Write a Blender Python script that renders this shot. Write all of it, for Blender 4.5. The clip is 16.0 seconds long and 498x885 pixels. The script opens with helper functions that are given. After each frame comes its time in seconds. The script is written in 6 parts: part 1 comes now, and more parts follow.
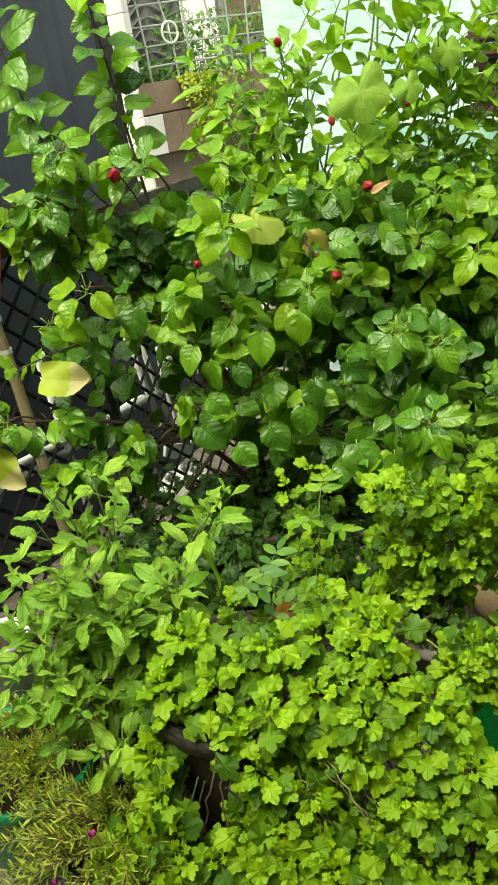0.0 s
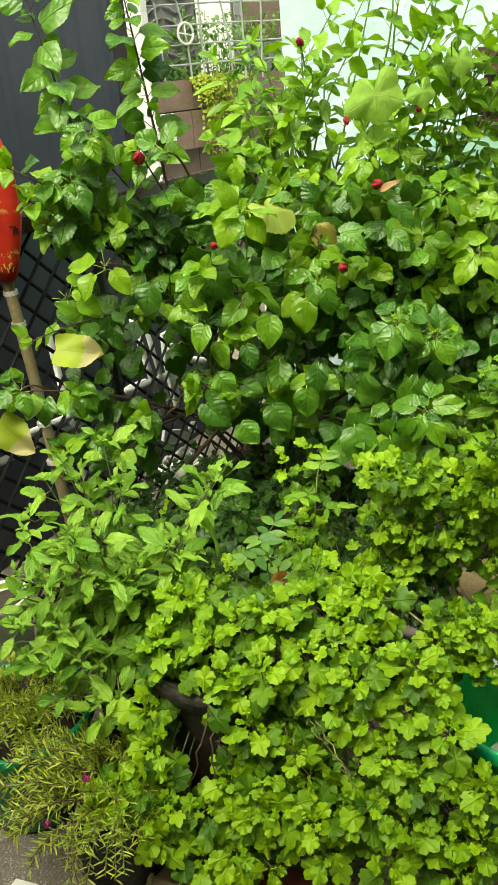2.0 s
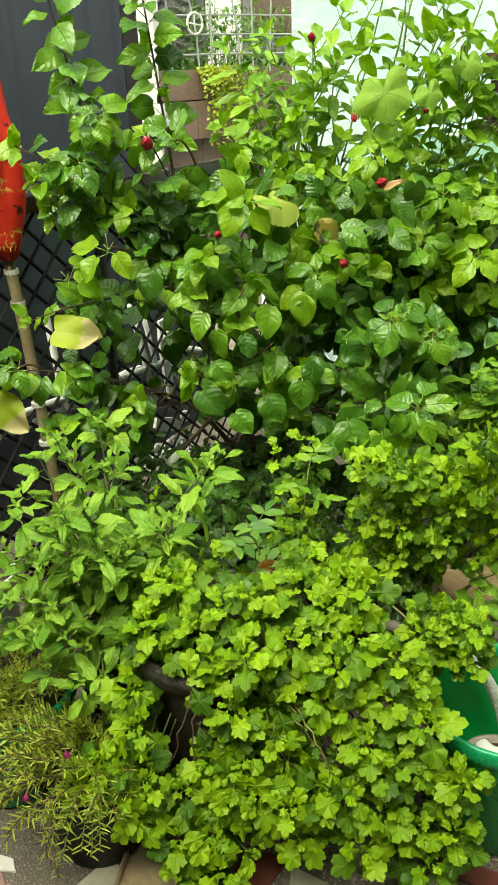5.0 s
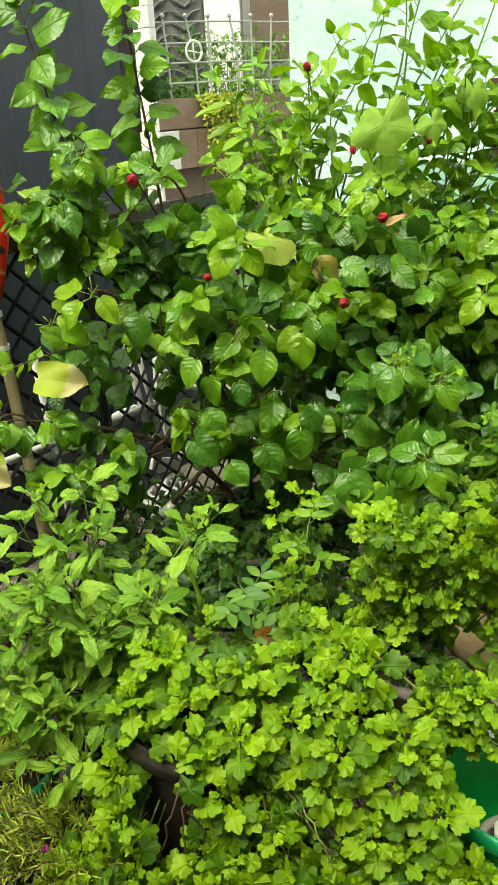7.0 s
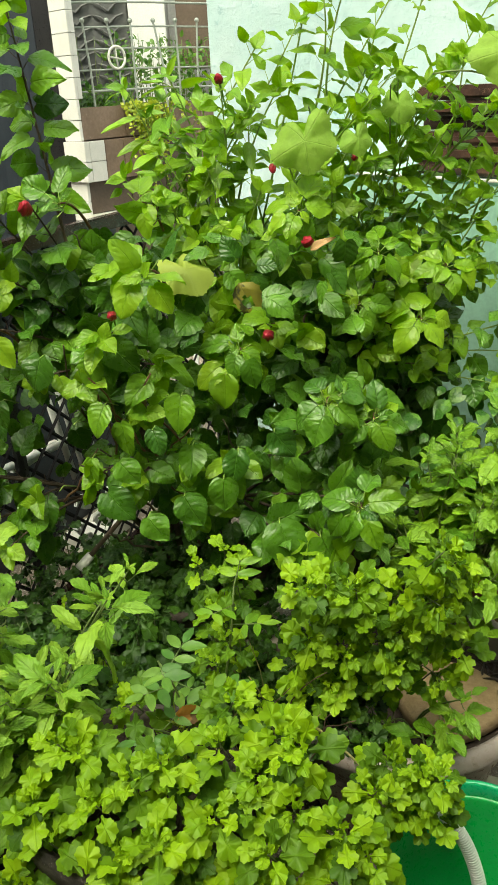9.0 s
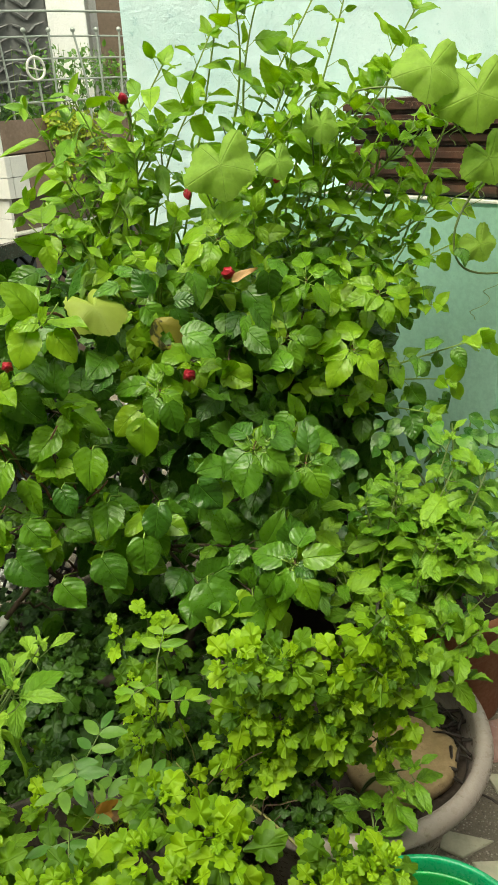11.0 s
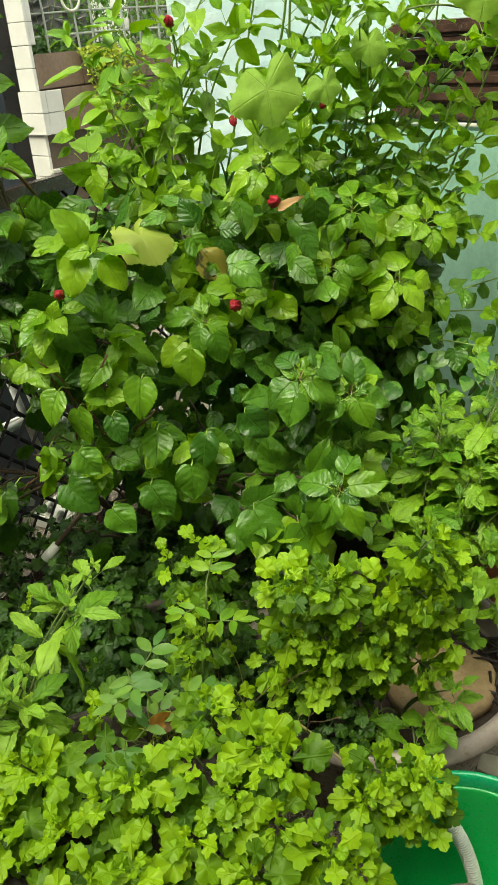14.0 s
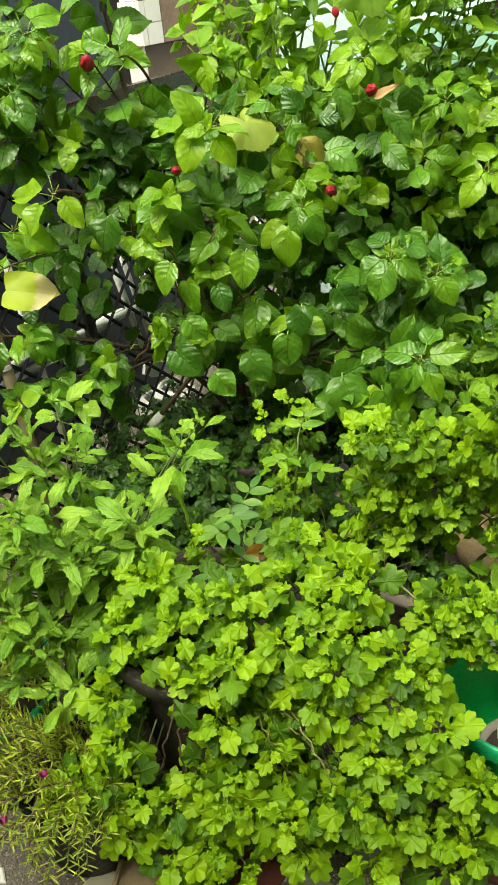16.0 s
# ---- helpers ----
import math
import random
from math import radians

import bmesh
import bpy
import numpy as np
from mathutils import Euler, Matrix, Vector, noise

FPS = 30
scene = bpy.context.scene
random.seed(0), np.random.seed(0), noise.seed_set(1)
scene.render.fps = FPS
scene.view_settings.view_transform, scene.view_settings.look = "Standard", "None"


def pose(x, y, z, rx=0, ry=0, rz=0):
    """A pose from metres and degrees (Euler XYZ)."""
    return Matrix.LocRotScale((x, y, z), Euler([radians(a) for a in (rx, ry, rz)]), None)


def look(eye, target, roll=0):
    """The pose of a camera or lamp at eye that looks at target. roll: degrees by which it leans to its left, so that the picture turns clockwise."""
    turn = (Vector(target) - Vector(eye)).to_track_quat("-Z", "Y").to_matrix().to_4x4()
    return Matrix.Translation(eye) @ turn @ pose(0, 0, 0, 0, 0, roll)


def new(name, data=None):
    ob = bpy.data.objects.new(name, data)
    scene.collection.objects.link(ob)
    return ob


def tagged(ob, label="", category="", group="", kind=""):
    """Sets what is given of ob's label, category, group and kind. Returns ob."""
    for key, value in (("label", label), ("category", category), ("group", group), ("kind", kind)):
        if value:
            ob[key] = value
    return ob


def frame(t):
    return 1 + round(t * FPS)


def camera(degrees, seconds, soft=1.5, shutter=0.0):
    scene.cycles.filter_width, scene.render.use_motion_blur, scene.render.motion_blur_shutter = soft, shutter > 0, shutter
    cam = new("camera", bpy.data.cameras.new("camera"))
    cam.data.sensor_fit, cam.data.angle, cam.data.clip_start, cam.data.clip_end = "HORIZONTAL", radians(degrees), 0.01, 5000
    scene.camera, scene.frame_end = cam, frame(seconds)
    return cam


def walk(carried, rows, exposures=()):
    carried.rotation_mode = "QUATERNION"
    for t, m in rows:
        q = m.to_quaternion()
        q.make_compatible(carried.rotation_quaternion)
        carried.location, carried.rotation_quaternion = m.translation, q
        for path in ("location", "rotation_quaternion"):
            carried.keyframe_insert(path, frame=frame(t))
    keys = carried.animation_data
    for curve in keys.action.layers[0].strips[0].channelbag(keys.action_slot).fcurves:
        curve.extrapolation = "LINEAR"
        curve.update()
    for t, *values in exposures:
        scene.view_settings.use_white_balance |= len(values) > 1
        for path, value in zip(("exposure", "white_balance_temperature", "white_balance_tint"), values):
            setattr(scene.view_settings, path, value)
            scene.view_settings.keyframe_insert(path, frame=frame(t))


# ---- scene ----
cam = camera(34.1, 16.0, soft=1.0)
PATH = [
    (0.0, (0.1059, 0.0683, 1.4531), (-0.1468, 1.8634, 0.6082), -8.82),
    (0.5, (0.0978, 0.0386, 1.4445), (-0.1474, 1.8397, 0.6102), -7.99),
    (1.0, (0.0873, 0.0128, 1.4406), (-0.1483, 1.8167, 0.6098), -7.24),
    (1.5, (0.0837, -0.011, 1.4368), (-0.1506, 1.7947, 0.6094), -6.58),
    (2.0, (0.0752, -0.0329, 1.4297), (-0.1416, 1.7739, 0.6), -5.24),
    (2.5, (0.0699, -0.049, 1.4257), (-0.135, 1.7535, 0.5837), -4.07),
    (3.0, (0.0664, -0.0632, 1.423), (-0.1287, 1.7353, 0.5701), -3.08),
    (3.5, (0.0632, -0.0718, 1.4215), (-0.1216, 1.7286, 0.5702), -2.15),
    (4.0, (0.058, -0.0746, 1.4232), (-0.1138, 1.7289, 0.5759), -1.57),
    (6.5, (0.0763, 0.038, 1.4312), (-0.1318, 1.8502, 0.6111), -2.96),
    (7.0, (0.0793, 0.0808, 1.4382), (-0.1268, 1.9041, 0.6426), -2.87),
    (7.5, (0.083, 0.1252, 1.4412), (-0.1053, 1.9622, 0.6732), -2.76),
    (8.0, (0.0964, 0.1717, 1.4508), (-0.0644, 2.0108, 0.6816), -3.16),
    (8.5, (0.1113, 0.2162, 1.4569), (-0.0157, 2.0518, 0.673), -3.3),
    (9.0, (0.1246, 0.2594, 1.4552), (0.0428, 2.0924, 0.6595), -3.19),
    (9.5, (0.135, 0.3027, 1.4634), (0.1303, 2.1436, 0.6817), -2.63),
    (10.0, (0.158, 0.3434, 1.4759), (0.1814, 2.1875, 0.7021), -3.01),
    (12.5, (0.1768, 0.4544, 1.4671), (0.2306, 2.2623, 0.6136), -4.04),
    (13.0, (0.1794, 0.4441, 1.4633), (0.1947, 2.2431, 0.5896), -4.53),
    (13.5, (0.1612, 0.4213, 1.4658), (0.1488, 2.2105, 0.572), -4.64),
    (14.0, (0.1457, 0.385, 1.4602), (0.1009, 2.1651, 0.5496), -4.82),
    (14.5, (0.1447, 0.3299, 1.4434), (0.0374, 2.1023, 0.5231), -5.23),
    (15.0, (0.14, 0.2814, 1.4274), (-0.0538, 2.0168, 0.4522), -5.91),
    (15.5, (0.1244, 0.2339, 1.4277), (-0.1011, 1.9433, 0.4142), -6.23),
    (16.0, (0.123, 0.1885, 1.4323), (-0.1224, 1.88, 0.3936), -6.37),
]
EXPOSURE = [(t, e, 7300.0, -2.5) for t, e in ((0.0, 1.49), (4.0, 1.54), (7.5, 1.44), (10.0, 1.21), (12.5, 1.13), (14.5, 1.27), (16.0, 1.58))]
walk(cam, [(t, look(eye, target, roll)) for t, eye, target, roll in PATH], EXPOSURE)

# ---- light ----
world = bpy.data.worlds.new("overcast_sky")
scene.world = world
world.use_nodes = True
wn, wl = world.node_tree.nodes, world.node_tree.links
sky = wn.new("ShaderNodeTexSky")
sky.sky_type, sky.sun_disc = "NISHITA", False
sky.sun_elevation, sky.sun_rotation = radians(60), radians(205)
sky.dust_density, sky.air_density = 4.0, 1.0
soft_sky = wn.new("ShaderNodeHueSaturation")
soft_sky.inputs["Saturation"].default_value = 0.35
wl.new(sky.outputs[0], soft_sky.inputs["Color"])
wl.new(soft_sky.outputs[0], wn["Background"].inputs[0])
wn["Background"].inputs[1].default_value = 0.15
sun_data = bpy.data.lights.new("sun", "SUN")
sun_data.energy, sun_data.angle, sun_data.color = 1.5, radians(50), (1.0, 0.95, 0.82)
sun = new("sun", sun_data)
sun.matrix_world = look((-1.2, -0.9, 5.0), (0.0, 1.6, 0.4))

# ---- materials ----


def mat(name):
    m = bpy.data.materials.new(name)
    m.use_nodes = True
    return m, m.node_tree.nodes, m.node_tree.links, m.node_tree.nodes["Principled BSDF"]


def math_node(n, l, op, a, b=None, clamp=False):
    k = n.new("ShaderNodeMath")
    k.operation, k.use_clamp = op, clamp
    for i, v in enumerate((a, b)):
        if v is None:
            continue
        if isinstance(v, (int, float)):
            k.inputs[i].default_value = v
        else:
            l.new(v, k.inputs[i])
    return k.outputs[0]


def blend(n, l, fac, a, b, mode="MIX"):
    k = n.new("ShaderNodeMix")
    k.data_type, k.blend_type = "RGBA", mode
    for sock, v in ((k.inputs[0], fac), (k.inputs[6], a), (k.inputs[7], b)):
        if isinstance(v, (int, float)):
            sock.default_value = v
        elif isinstance(v, tuple):
            sock.default_value = (*v, 1.0)
        else:
            l.new(v, sock)
    return k.outputs[2]


def noise_at(n, l, scale, detail=4.0, rough=0.6, coord="Object"):
    tc = n.new("ShaderNodeNewGeometry" if coord == "Position" else "ShaderNodeTexCoord")
    k = n.new("ShaderNodeTexNoise")
    k.inputs["Scale"].default_value, k.inputs["Detail"].default_value = scale, detail
    k.inputs["Roughness"].default_value = rough
    l.new(tc.outputs[coord], k.inputs["Vector"])
    return k.outputs["Fac"]


def span(n, l, v, a, b, c=0.0, d=1.0):
    k = n.new("ShaderNodeMapRange")
    k.interpolation_type = "SMOOTHSTEP"
    for i, x in enumerate((a, b, c, d)):
        k.inputs[i + 1].default_value = x
    l.new(v, k.inputs[0])
    return k.outputs[0]


def bump(n, l, bsdf, height, strength, dist=0.002):
    k = n.new("ShaderNodeBump")
    k.inputs["Strength"].default_value, k.inputs["Distance"].default_value = strength, dist
    l.new(height, k.inputs["Height"])
    l.new(k.outputs[0], bsdf.inputs["Normal"])
    return k.outputs[0]


def surface(name, a, b, rough=0.6, big=3.0, fine=60.0, relief=0.2, metal=0.0, spot=None, rough_var=0.15):
    """A worn surface: two colours mixed by stains, with fine grain."""
    m, n, l, p = mat(name)
    stain = span(n, l, noise_at(n, l, big, 6.0, 0.65), 0.35, 0.65)
    grain = noise_at(n, l, fine, 5.0, 0.7)
    col = blend(n, l, stain, a, b)
    col = blend(n, l, span(n, l, grain, 0.3, 0.7, 0.0, 0.35), col, tuple(c * 0.55 for c in a))
    if spot:
        col = blend(n, l, span(n, l, noise_at(n, l, big * 4.3, 8.0, 0.8), 0.58, 0.66, 0.0, 0.8), col, spot)
    l.new(col, p.inputs["Base Color"])
    r = span(n, l, grain, 0.2, 0.8, rough - rough_var, min(1.0, rough + rough_var))
    l.new(r, p.inputs["Roughness"])
    p.inputs["Metallic"].default_value = metal
    bump(n, l, p, grain, relief, 0.003)
    return m


def leaf_material(name, dark, light, vein, veins=8.0, slant=2.6, rough=0.3, through_light=0.3, pucker=0.5, blotch=None, lines_show=0.5, gloss=0.55, mottle=0.3, tip=None, margin=0.0):
    """A leaf: midrib and side veins by the blade's uv, cells puffed up between them, each leaf of its own shade."""
    m, n, l, p = mat(name)
    uv = n.new("ShaderNodeUVMap")
    sep = n.new("ShaderNodeSeparateXYZ")
    l.new(uv.outputs[0], sep.inputs[0])
    across = math_node(n, l, "ABSOLUTE", math_node(n, l, "MULTIPLY", math_node(n, l, "SUBTRACT", sep.outputs[0], 0.5), 2.0))
    rib = span(n, l, across, 0.0, 0.06, 1.0, 0.0)
    sway = math_node(n, l, "MULTIPLY", math_node(n, l, "SUBTRACT", noise_at(n, l, 60.0, 2.0, 0.6, "Position"), 0.5), 0.9)
    wave = math_node(n, l, "ADD", math_node(n, l, "SUBTRACT", math_node(n, l, "MULTIPLY", sep.outputs[1], veins), math_node(n, l, "MULTIPLY", across, slant)), sway)
    side = math_node(n, l, "ABSOLUTE", math_node(n, l, "SUBTRACT", math_node(n, l, "FRACT", wave), 0.5))
    side_line = span(n, l, side, 0.38, 0.5, 0.0, 0.55)
    lines = math_node(n, l, "MAXIMUM", rib, side_line)
    info, geo = n.new("ShaderNodeObjectInfo"), n.new("ShaderNodeNewGeometry")
    rnd = math_node(n, l, "FRACT", math_node(n, l, "ADD", info.outputs["Random"], geo.outputs["Random Per Island"]))
    col = blend(n, l, rnd, dark, light)
    col = blend(n, l, span(n, l, noise_at(n, l, 45.0, 3.0, 0.6, "Position"), 0.35, 0.7, 0.0, mottle), col, tuple(c * 0.6 for c in dark))
    if blotch:
        col = blend(n, l, span(n, l, noise_at(n, l, 26.0, 3.0, 0.6, "Position"), 0.5, 0.58), col, blotch)
    if margin:
        col = blend(n, l, span(n, l, across, 0.72, 1.0, 0.0, margin), col, tuple(min(1.0, c * 1.5 + 0.05) for c in light))
    if tip:
        col = blend(n, l, span(n, l, math_node(n, l, "ADD", sep.outputs[1], math_node(n, l, "MULTIPLY", sway, 0.35)), 0.56, 0.62), col, tip)
    col = blend(n, l, math_node(n, l, "MULTIPLY", lines, lines_show), col, vein)
    l.new(col, p.inputs["Base Color"])
    l.new(span(n, l, noise_at(n, l, 120.0, 3.0, 0.6, "Position"), 0.3, 0.7, rough - 0.06, rough + 0.10), p.inputs["Roughness"])
    p.inputs["Specular IOR Level"].default_value = gloss
    cell = n.new("ShaderNodeTexVoronoi")
    cell.inputs["Scale"].default_value = 190.0
    l.new(geo.outputs["Position"], cell.inputs["Vector"])
    puffed = math_node(n, l, "ADD", math_node(n, l, "MULTIPLY", side, -0.5), math_node(n, l, "MULTIPLY", rib, -0.5))
    puffed = math_node(n, l, "SUBTRACT", puffed, math_node(n, l, "MULTIPLY", cell.outputs["Distance"], 0.12))
    puffed = math_node(n, l, "ADD", puffed, math_node(n, l, "MULTIPLY", noise_at(n, l, 48.0, 1.0, 0.5, "Position"), 0.9))
    nrm = bump(n, l, p, puffed, pucker, 0.0026)
    tr = n.new("ShaderNodeBsdfTranslucent")
    l.new(blend(n, l, 1.0, col, (1.1, 1.1, 0.3), "MULTIPLY"), tr.inputs[0])
    l.new(nrm, tr.inputs["Normal"])
    mix = n.new("ShaderNodeMixShader")
    mix.inputs[0].default_value = through_light
    l.new(p.outputs[0], mix.inputs[1])
    l.new(tr.outputs[0], mix.inputs[2])
    l.new(mix.outputs[0], n["Material Output"].inputs[0])
    return m


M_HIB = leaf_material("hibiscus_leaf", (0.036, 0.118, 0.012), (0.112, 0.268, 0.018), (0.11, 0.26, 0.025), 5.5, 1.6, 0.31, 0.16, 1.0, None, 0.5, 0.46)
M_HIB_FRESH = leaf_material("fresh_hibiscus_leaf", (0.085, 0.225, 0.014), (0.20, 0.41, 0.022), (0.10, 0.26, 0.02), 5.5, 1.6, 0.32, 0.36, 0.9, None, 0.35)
M_HIB_PALE = leaf_material("pale_hibiscus_leaf", (0.15, 0.33, 0.022), (0.31, 0.52, 0.038), (0.17, 0.38, 0.03), 5.5, 1.6, 0.36, 0.46, 0.7, None, 0.35)
M_HIB_YOUNG = leaf_material("hibiscus_young_leaf", (0.18, 0.38, 0.016), (0.33, 0.55, 0.03), (0.20, 0.42, 0.03), 5.5, 1.6, 0.34, 0.44, 0.7, None, 0.35)
M_HIB_OLD = leaf_material("yellowing_leaf", (0.34, 0.46, 0.03), (0.42, 0.51, 0.05), (0.46, 0.50, 0.10), 4.0, 1.5, 0.5, 0.3, 0.3, None, 0.2, 0.35, 0.1, (0.55, 0.50, 0.24))
M_YELLOWED = leaf_material("yellowed_leaf", (0.33, 0.45, 0.06), (0.40, 0.50, 0.09), (0.45, 0.56, 0.12), 3.0, 1.0, 0.5, 0.35, 0.4, None, 0.2, 0.35, 0.15)
M_BROWN_LEAF = leaf_material("withered_leaf", (0.30, 0.27, 0.04), (0.36, 0.31, 0.05), (0.3, 0.26, 0.08), 4.0, 1.5, 0.6, 0.25, 0.5, (0.05, 0.055, 0.012))
M_RUST_LEAF = leaf_material("rusty_leaf", (0.36, 0.15, 0.02), (0.46, 0.22, 0.03), (0.36, 0.2, 0.06), 4.0, 1.5, 0.6, 0.25, 0.5, (0.12, 0.06, 0.015), 0.3)
M_PINK_LEAF = leaf_material("pale_withered_leaf", (0.55, 0.33, 0.15), (0.62, 0.38, 0.18), (0.66, 0.45, 0.25), 4.0, 1.5, 0.6, 0.3, 0.4)
M_CHR = leaf_material("chrysanthemum_leaf", (0.048, 0.130, 0.005), (0.148, 0.295, 0.009), (0.17, 0.33, 0.02), 3.2, 0.9, 0.5, 0.2, 0.7, None, 0.14, 0.32, 0.2, None, 0.12)
# chrysanthemum green darkened for age and for the shade between the pots
M_WEED_SHADED = leaf_material("shaded_weed_leaf", (0.018, 0.062, 0.006), (0.052, 0.132, 0.010), (0.05, 0.13, 0.015), 3.2, 0.9, 0.45, 0.14, 0.5, None, 0.3, 0.35, 0.2, None, 0.2)
M_CHR_YOUNG = leaf_material("chrysanthemum_young_leaf", (0.175, 0.345, 0.008), (0.30, 0.495, 0.013), (0.34, 0.54, 0.04), 3.2, 0.9, 0.48, 0.24, 0.7, None, 0.14, 0.32, 0.15, None, 0.12)
M_BASIL = leaf_material("basil_leaf", (0.145, 0.335, 0.024), (0.33, 0.545, 0.055), (0.38, 0.59, 0.08), 6.0, 2.0, 0.46, 0.25, 0.9, None, 0.3, 0.38)
M_BASIL_DEEP = leaf_material("broad_basil_leaf", (0.095, 0.245, 0.012), (0.235, 0.43, 0.025), (0.26, 0.45, 0.05), 6.0, 2.0, 0.44, 0.22, 0.9, None, 0.3, 0.42)
M_ROSE = leaf_material("rose_leaf", (0.06, 0.18, 0.028), (0.20, 0.36, 0.055), (0.20, 0.37, 0.06), 7.0, 2.0, 0.42, 0.18, 0.1, None, 0.08, 0.35)
M_VINE = leaf_material("gourd_leaf", (0.24, 0.42, 0.06), (0.32, 0.50, 0.08), (0.44, 0.60, 0.18), 3.0, 1.0, 0.6, 0.42, 0.8, None, 0.2, 0.25, 0.35)
M_LANCE = leaf_material("lance_leaf", (0.14, 0.33, 0.02), (0.28, 0.48, 0.03), (0.30, 0.50, 0.07), 6.0, 2.0, 0.35, 0.32, 0.4, None, 0.3)
M_POTHOS = leaf_material("pothos_leaf", (0.022, 0.095, 0.010), (0.070, 0.20, 0.02), (0.10, 0.24, 0.04), 4.0, 2.0, 0.3, 0.16, 0.3, (0.12, 0.26, 0.04), 0.3, 0.4)
M_SEDUM = leaf_material("moss_rose_leaf", (0.24, 0.36, 0.04), (0.52, 0.57, 0.08), (0.45, 0.5, 0.08), 2.0, 1.0, 0.45, 0.2, 0.1, None, 0.2, 0.35)
M_CREEP = leaf_material("creeper_leaf", (0.22, 0.34, 0.02), (0.42, 0.46, 0.03), (0.4, 0.5, 0.08), 4.0, 2.0, 0.45, 0.3, 0.2)
M_FAR = leaf_material("far_leaf", (0.04, 0.14, 0.015), (0.13, 0.29, 0.025), (0.15, 0.3, 0.04), 4.0, 2.0, 0.4, 0.3, 0.2)
M_STEM = surface("green_stem", (0.13, 0.2, 0.05), (0.18, 0.24, 0.07), 0.5, 20.0, 300.0, 0.2)
M_WOOD_STEM = surface("woody_stem", (0.055, 0.036, 0.024), (0.10, 0.068, 0.044), 0.8, 20.0, 250.0, 0.5)
M_SHOOT = surface("fresh_shoot", (0.20, 0.33, 0.05), (0.27, 0.40, 0.07), 0.5, 20.0, 300.0, 0.2)
M_DARK_STEM = surface("dull_green_stem", (0.055, 0.085, 0.02), (0.09, 0.12, 0.035), 0.6, 20.0, 250.0, 0.3)
M_WIRY = surface("wiry_pale_stem", (0.22, 0.22, 0.06), (0.30, 0.27, 0.10), 0.6, 20.0, 250.0, 0.3)
M_BARE = surface("bare_brown_stem", (0.10, 0.06, 0.04), (0.17, 0.11, 0.07), 0.7, 20.0, 250.0, 0.3)
M_RED_STEM = surface("reddish_stem", (0.15, 0.06, 0.035), (0.2, 0.11, 0.05), 0.55, 20.0, 250.0, 0.3)
M_PETAL = surface("red_petal", (0.30, 0.004, 0.018), (0.42, 0.012, 0.035), 0.4, 60.0, 400.0, 0.4)
M_PINK = surface("magenta_petal", (0.5, 0.01, 0.22), (0.62, 0.05, 0.32), 0.5, 60.0, 400.0, 0.3)
M_SEPAL = surface("sepal", (0.16, 0.33, 0.05), (0.2, 0.36, 0.07), 0.5, 60.0, 400.0, 0.2)


def limewash(name, a, b, chip):
    """Brushed limewash over rough plaster: patches, chipped flakes and trowel ridges."""
    m, n, l, p = mat(name)
    patches = span(n, l, noise_at(n, l, 2.2, 6.0, 0.65), 0.35, 0.65)
    flakes = noise_at(n, l, 16.0, 8.0, 0.75)
    col = blend(n, l, patches, a, b)
    col = blend(n, l, span(n, l, flakes, 0.60, 0.68, 0.0, 0.75), col, chip)
    l.new(col, p.inputs["Base Color"])
    p.inputs["Roughness"].default_value = 0.92
    ridges = math_node(n, l, "ADD", math_node(n, l, "MULTIPLY", flakes, 1.5), math_node(n, l, "MULTIPLY", noise_at(n, l, 55.0, 5.0, 0.7), 0.15))
    bump(n, l, p, ridges, 1.0, 0.009)
    return m


M_MINT = limewash("mint_limewash", (0.50, 0.69, 0.68), (0.63, 0.775, 0.78), (0.33, 0.54, 0.55))
M_CABINET = surface("pale_green_enamel", (0.30, 0.53, 0.41), (0.36, 0.60, 0.48), 0.38, 1.2, 60.0, 0.03)
M_CREAM = surface("cream_paint", (0.66, 0.66, 0.58), (0.72, 0.72, 0.66), 0.55, 6.0, 90.0, 0.1)
M_SHEET = surface("dark_sheet_metal", (0.018, 0.025, 0.034), (0.027, 0.035, 0.046), 0.42, 1.4, 120.0, 0.06, 0.0)
M_BLACK = surface("black_paint", (0.012, 0.012, 0.013), (0.022, 0.021, 0.022), 0.35, 8.0, 150.0, 0.1)
M_MESH = surface("black_enamelled_wire", (0.005, 0.005, 0.006), (0.011, 0.011, 0.012), 0.7, 8.0, 150.0, 0.1)
M_MESH.node_tree.nodes["Principled BSDF"].inputs["Specular IOR Level"].default_value = 0.15
M_RAIL = surface("wet_dark_rail", (0.03, 0.014, 0.012), (0.05, 0.025, 0.02), 0.2, 8.0, 150.0, 0.1)
M_WHITE = surface("white_paint", (0.80, 0.80, 0.77), (0.86, 0.86, 0.83), 0.4, 9.0, 150.0, 0.1)
M_WTILE = surface("white_glazed_tile", (0.70, 0.70, 0.65), (0.78, 0.77, 0.73), 0.3, 7.0, 120.0, 0.06)
M_BTILE = surface("brown_stone_tile", (0.19, 0.13, 0.09), (0.27, 0.19, 0.14), 0.45, 6.0, 60.0, 0.15, 0.0, (0.33, 0.25, 0.19))
M_BTILE_D = surface("dark_brown_stone_tile", (0.12, 0.085, 0.06), (0.16, 0.115, 0.085), 0.45, 6.0, 60.0, 0.15)
M_PLASTER = surface("grey_plaster", (0.40, 0.41, 0.40), (0.50, 0.51, 0.50), 0.85, 3.0, 60.0, 0.3)
M_SOIL = surface("wet_soil", (0.028, 0.019, 0.012), (0.055, 0.038, 0.025), 0.85, 12.0, 90.0, 1.0)
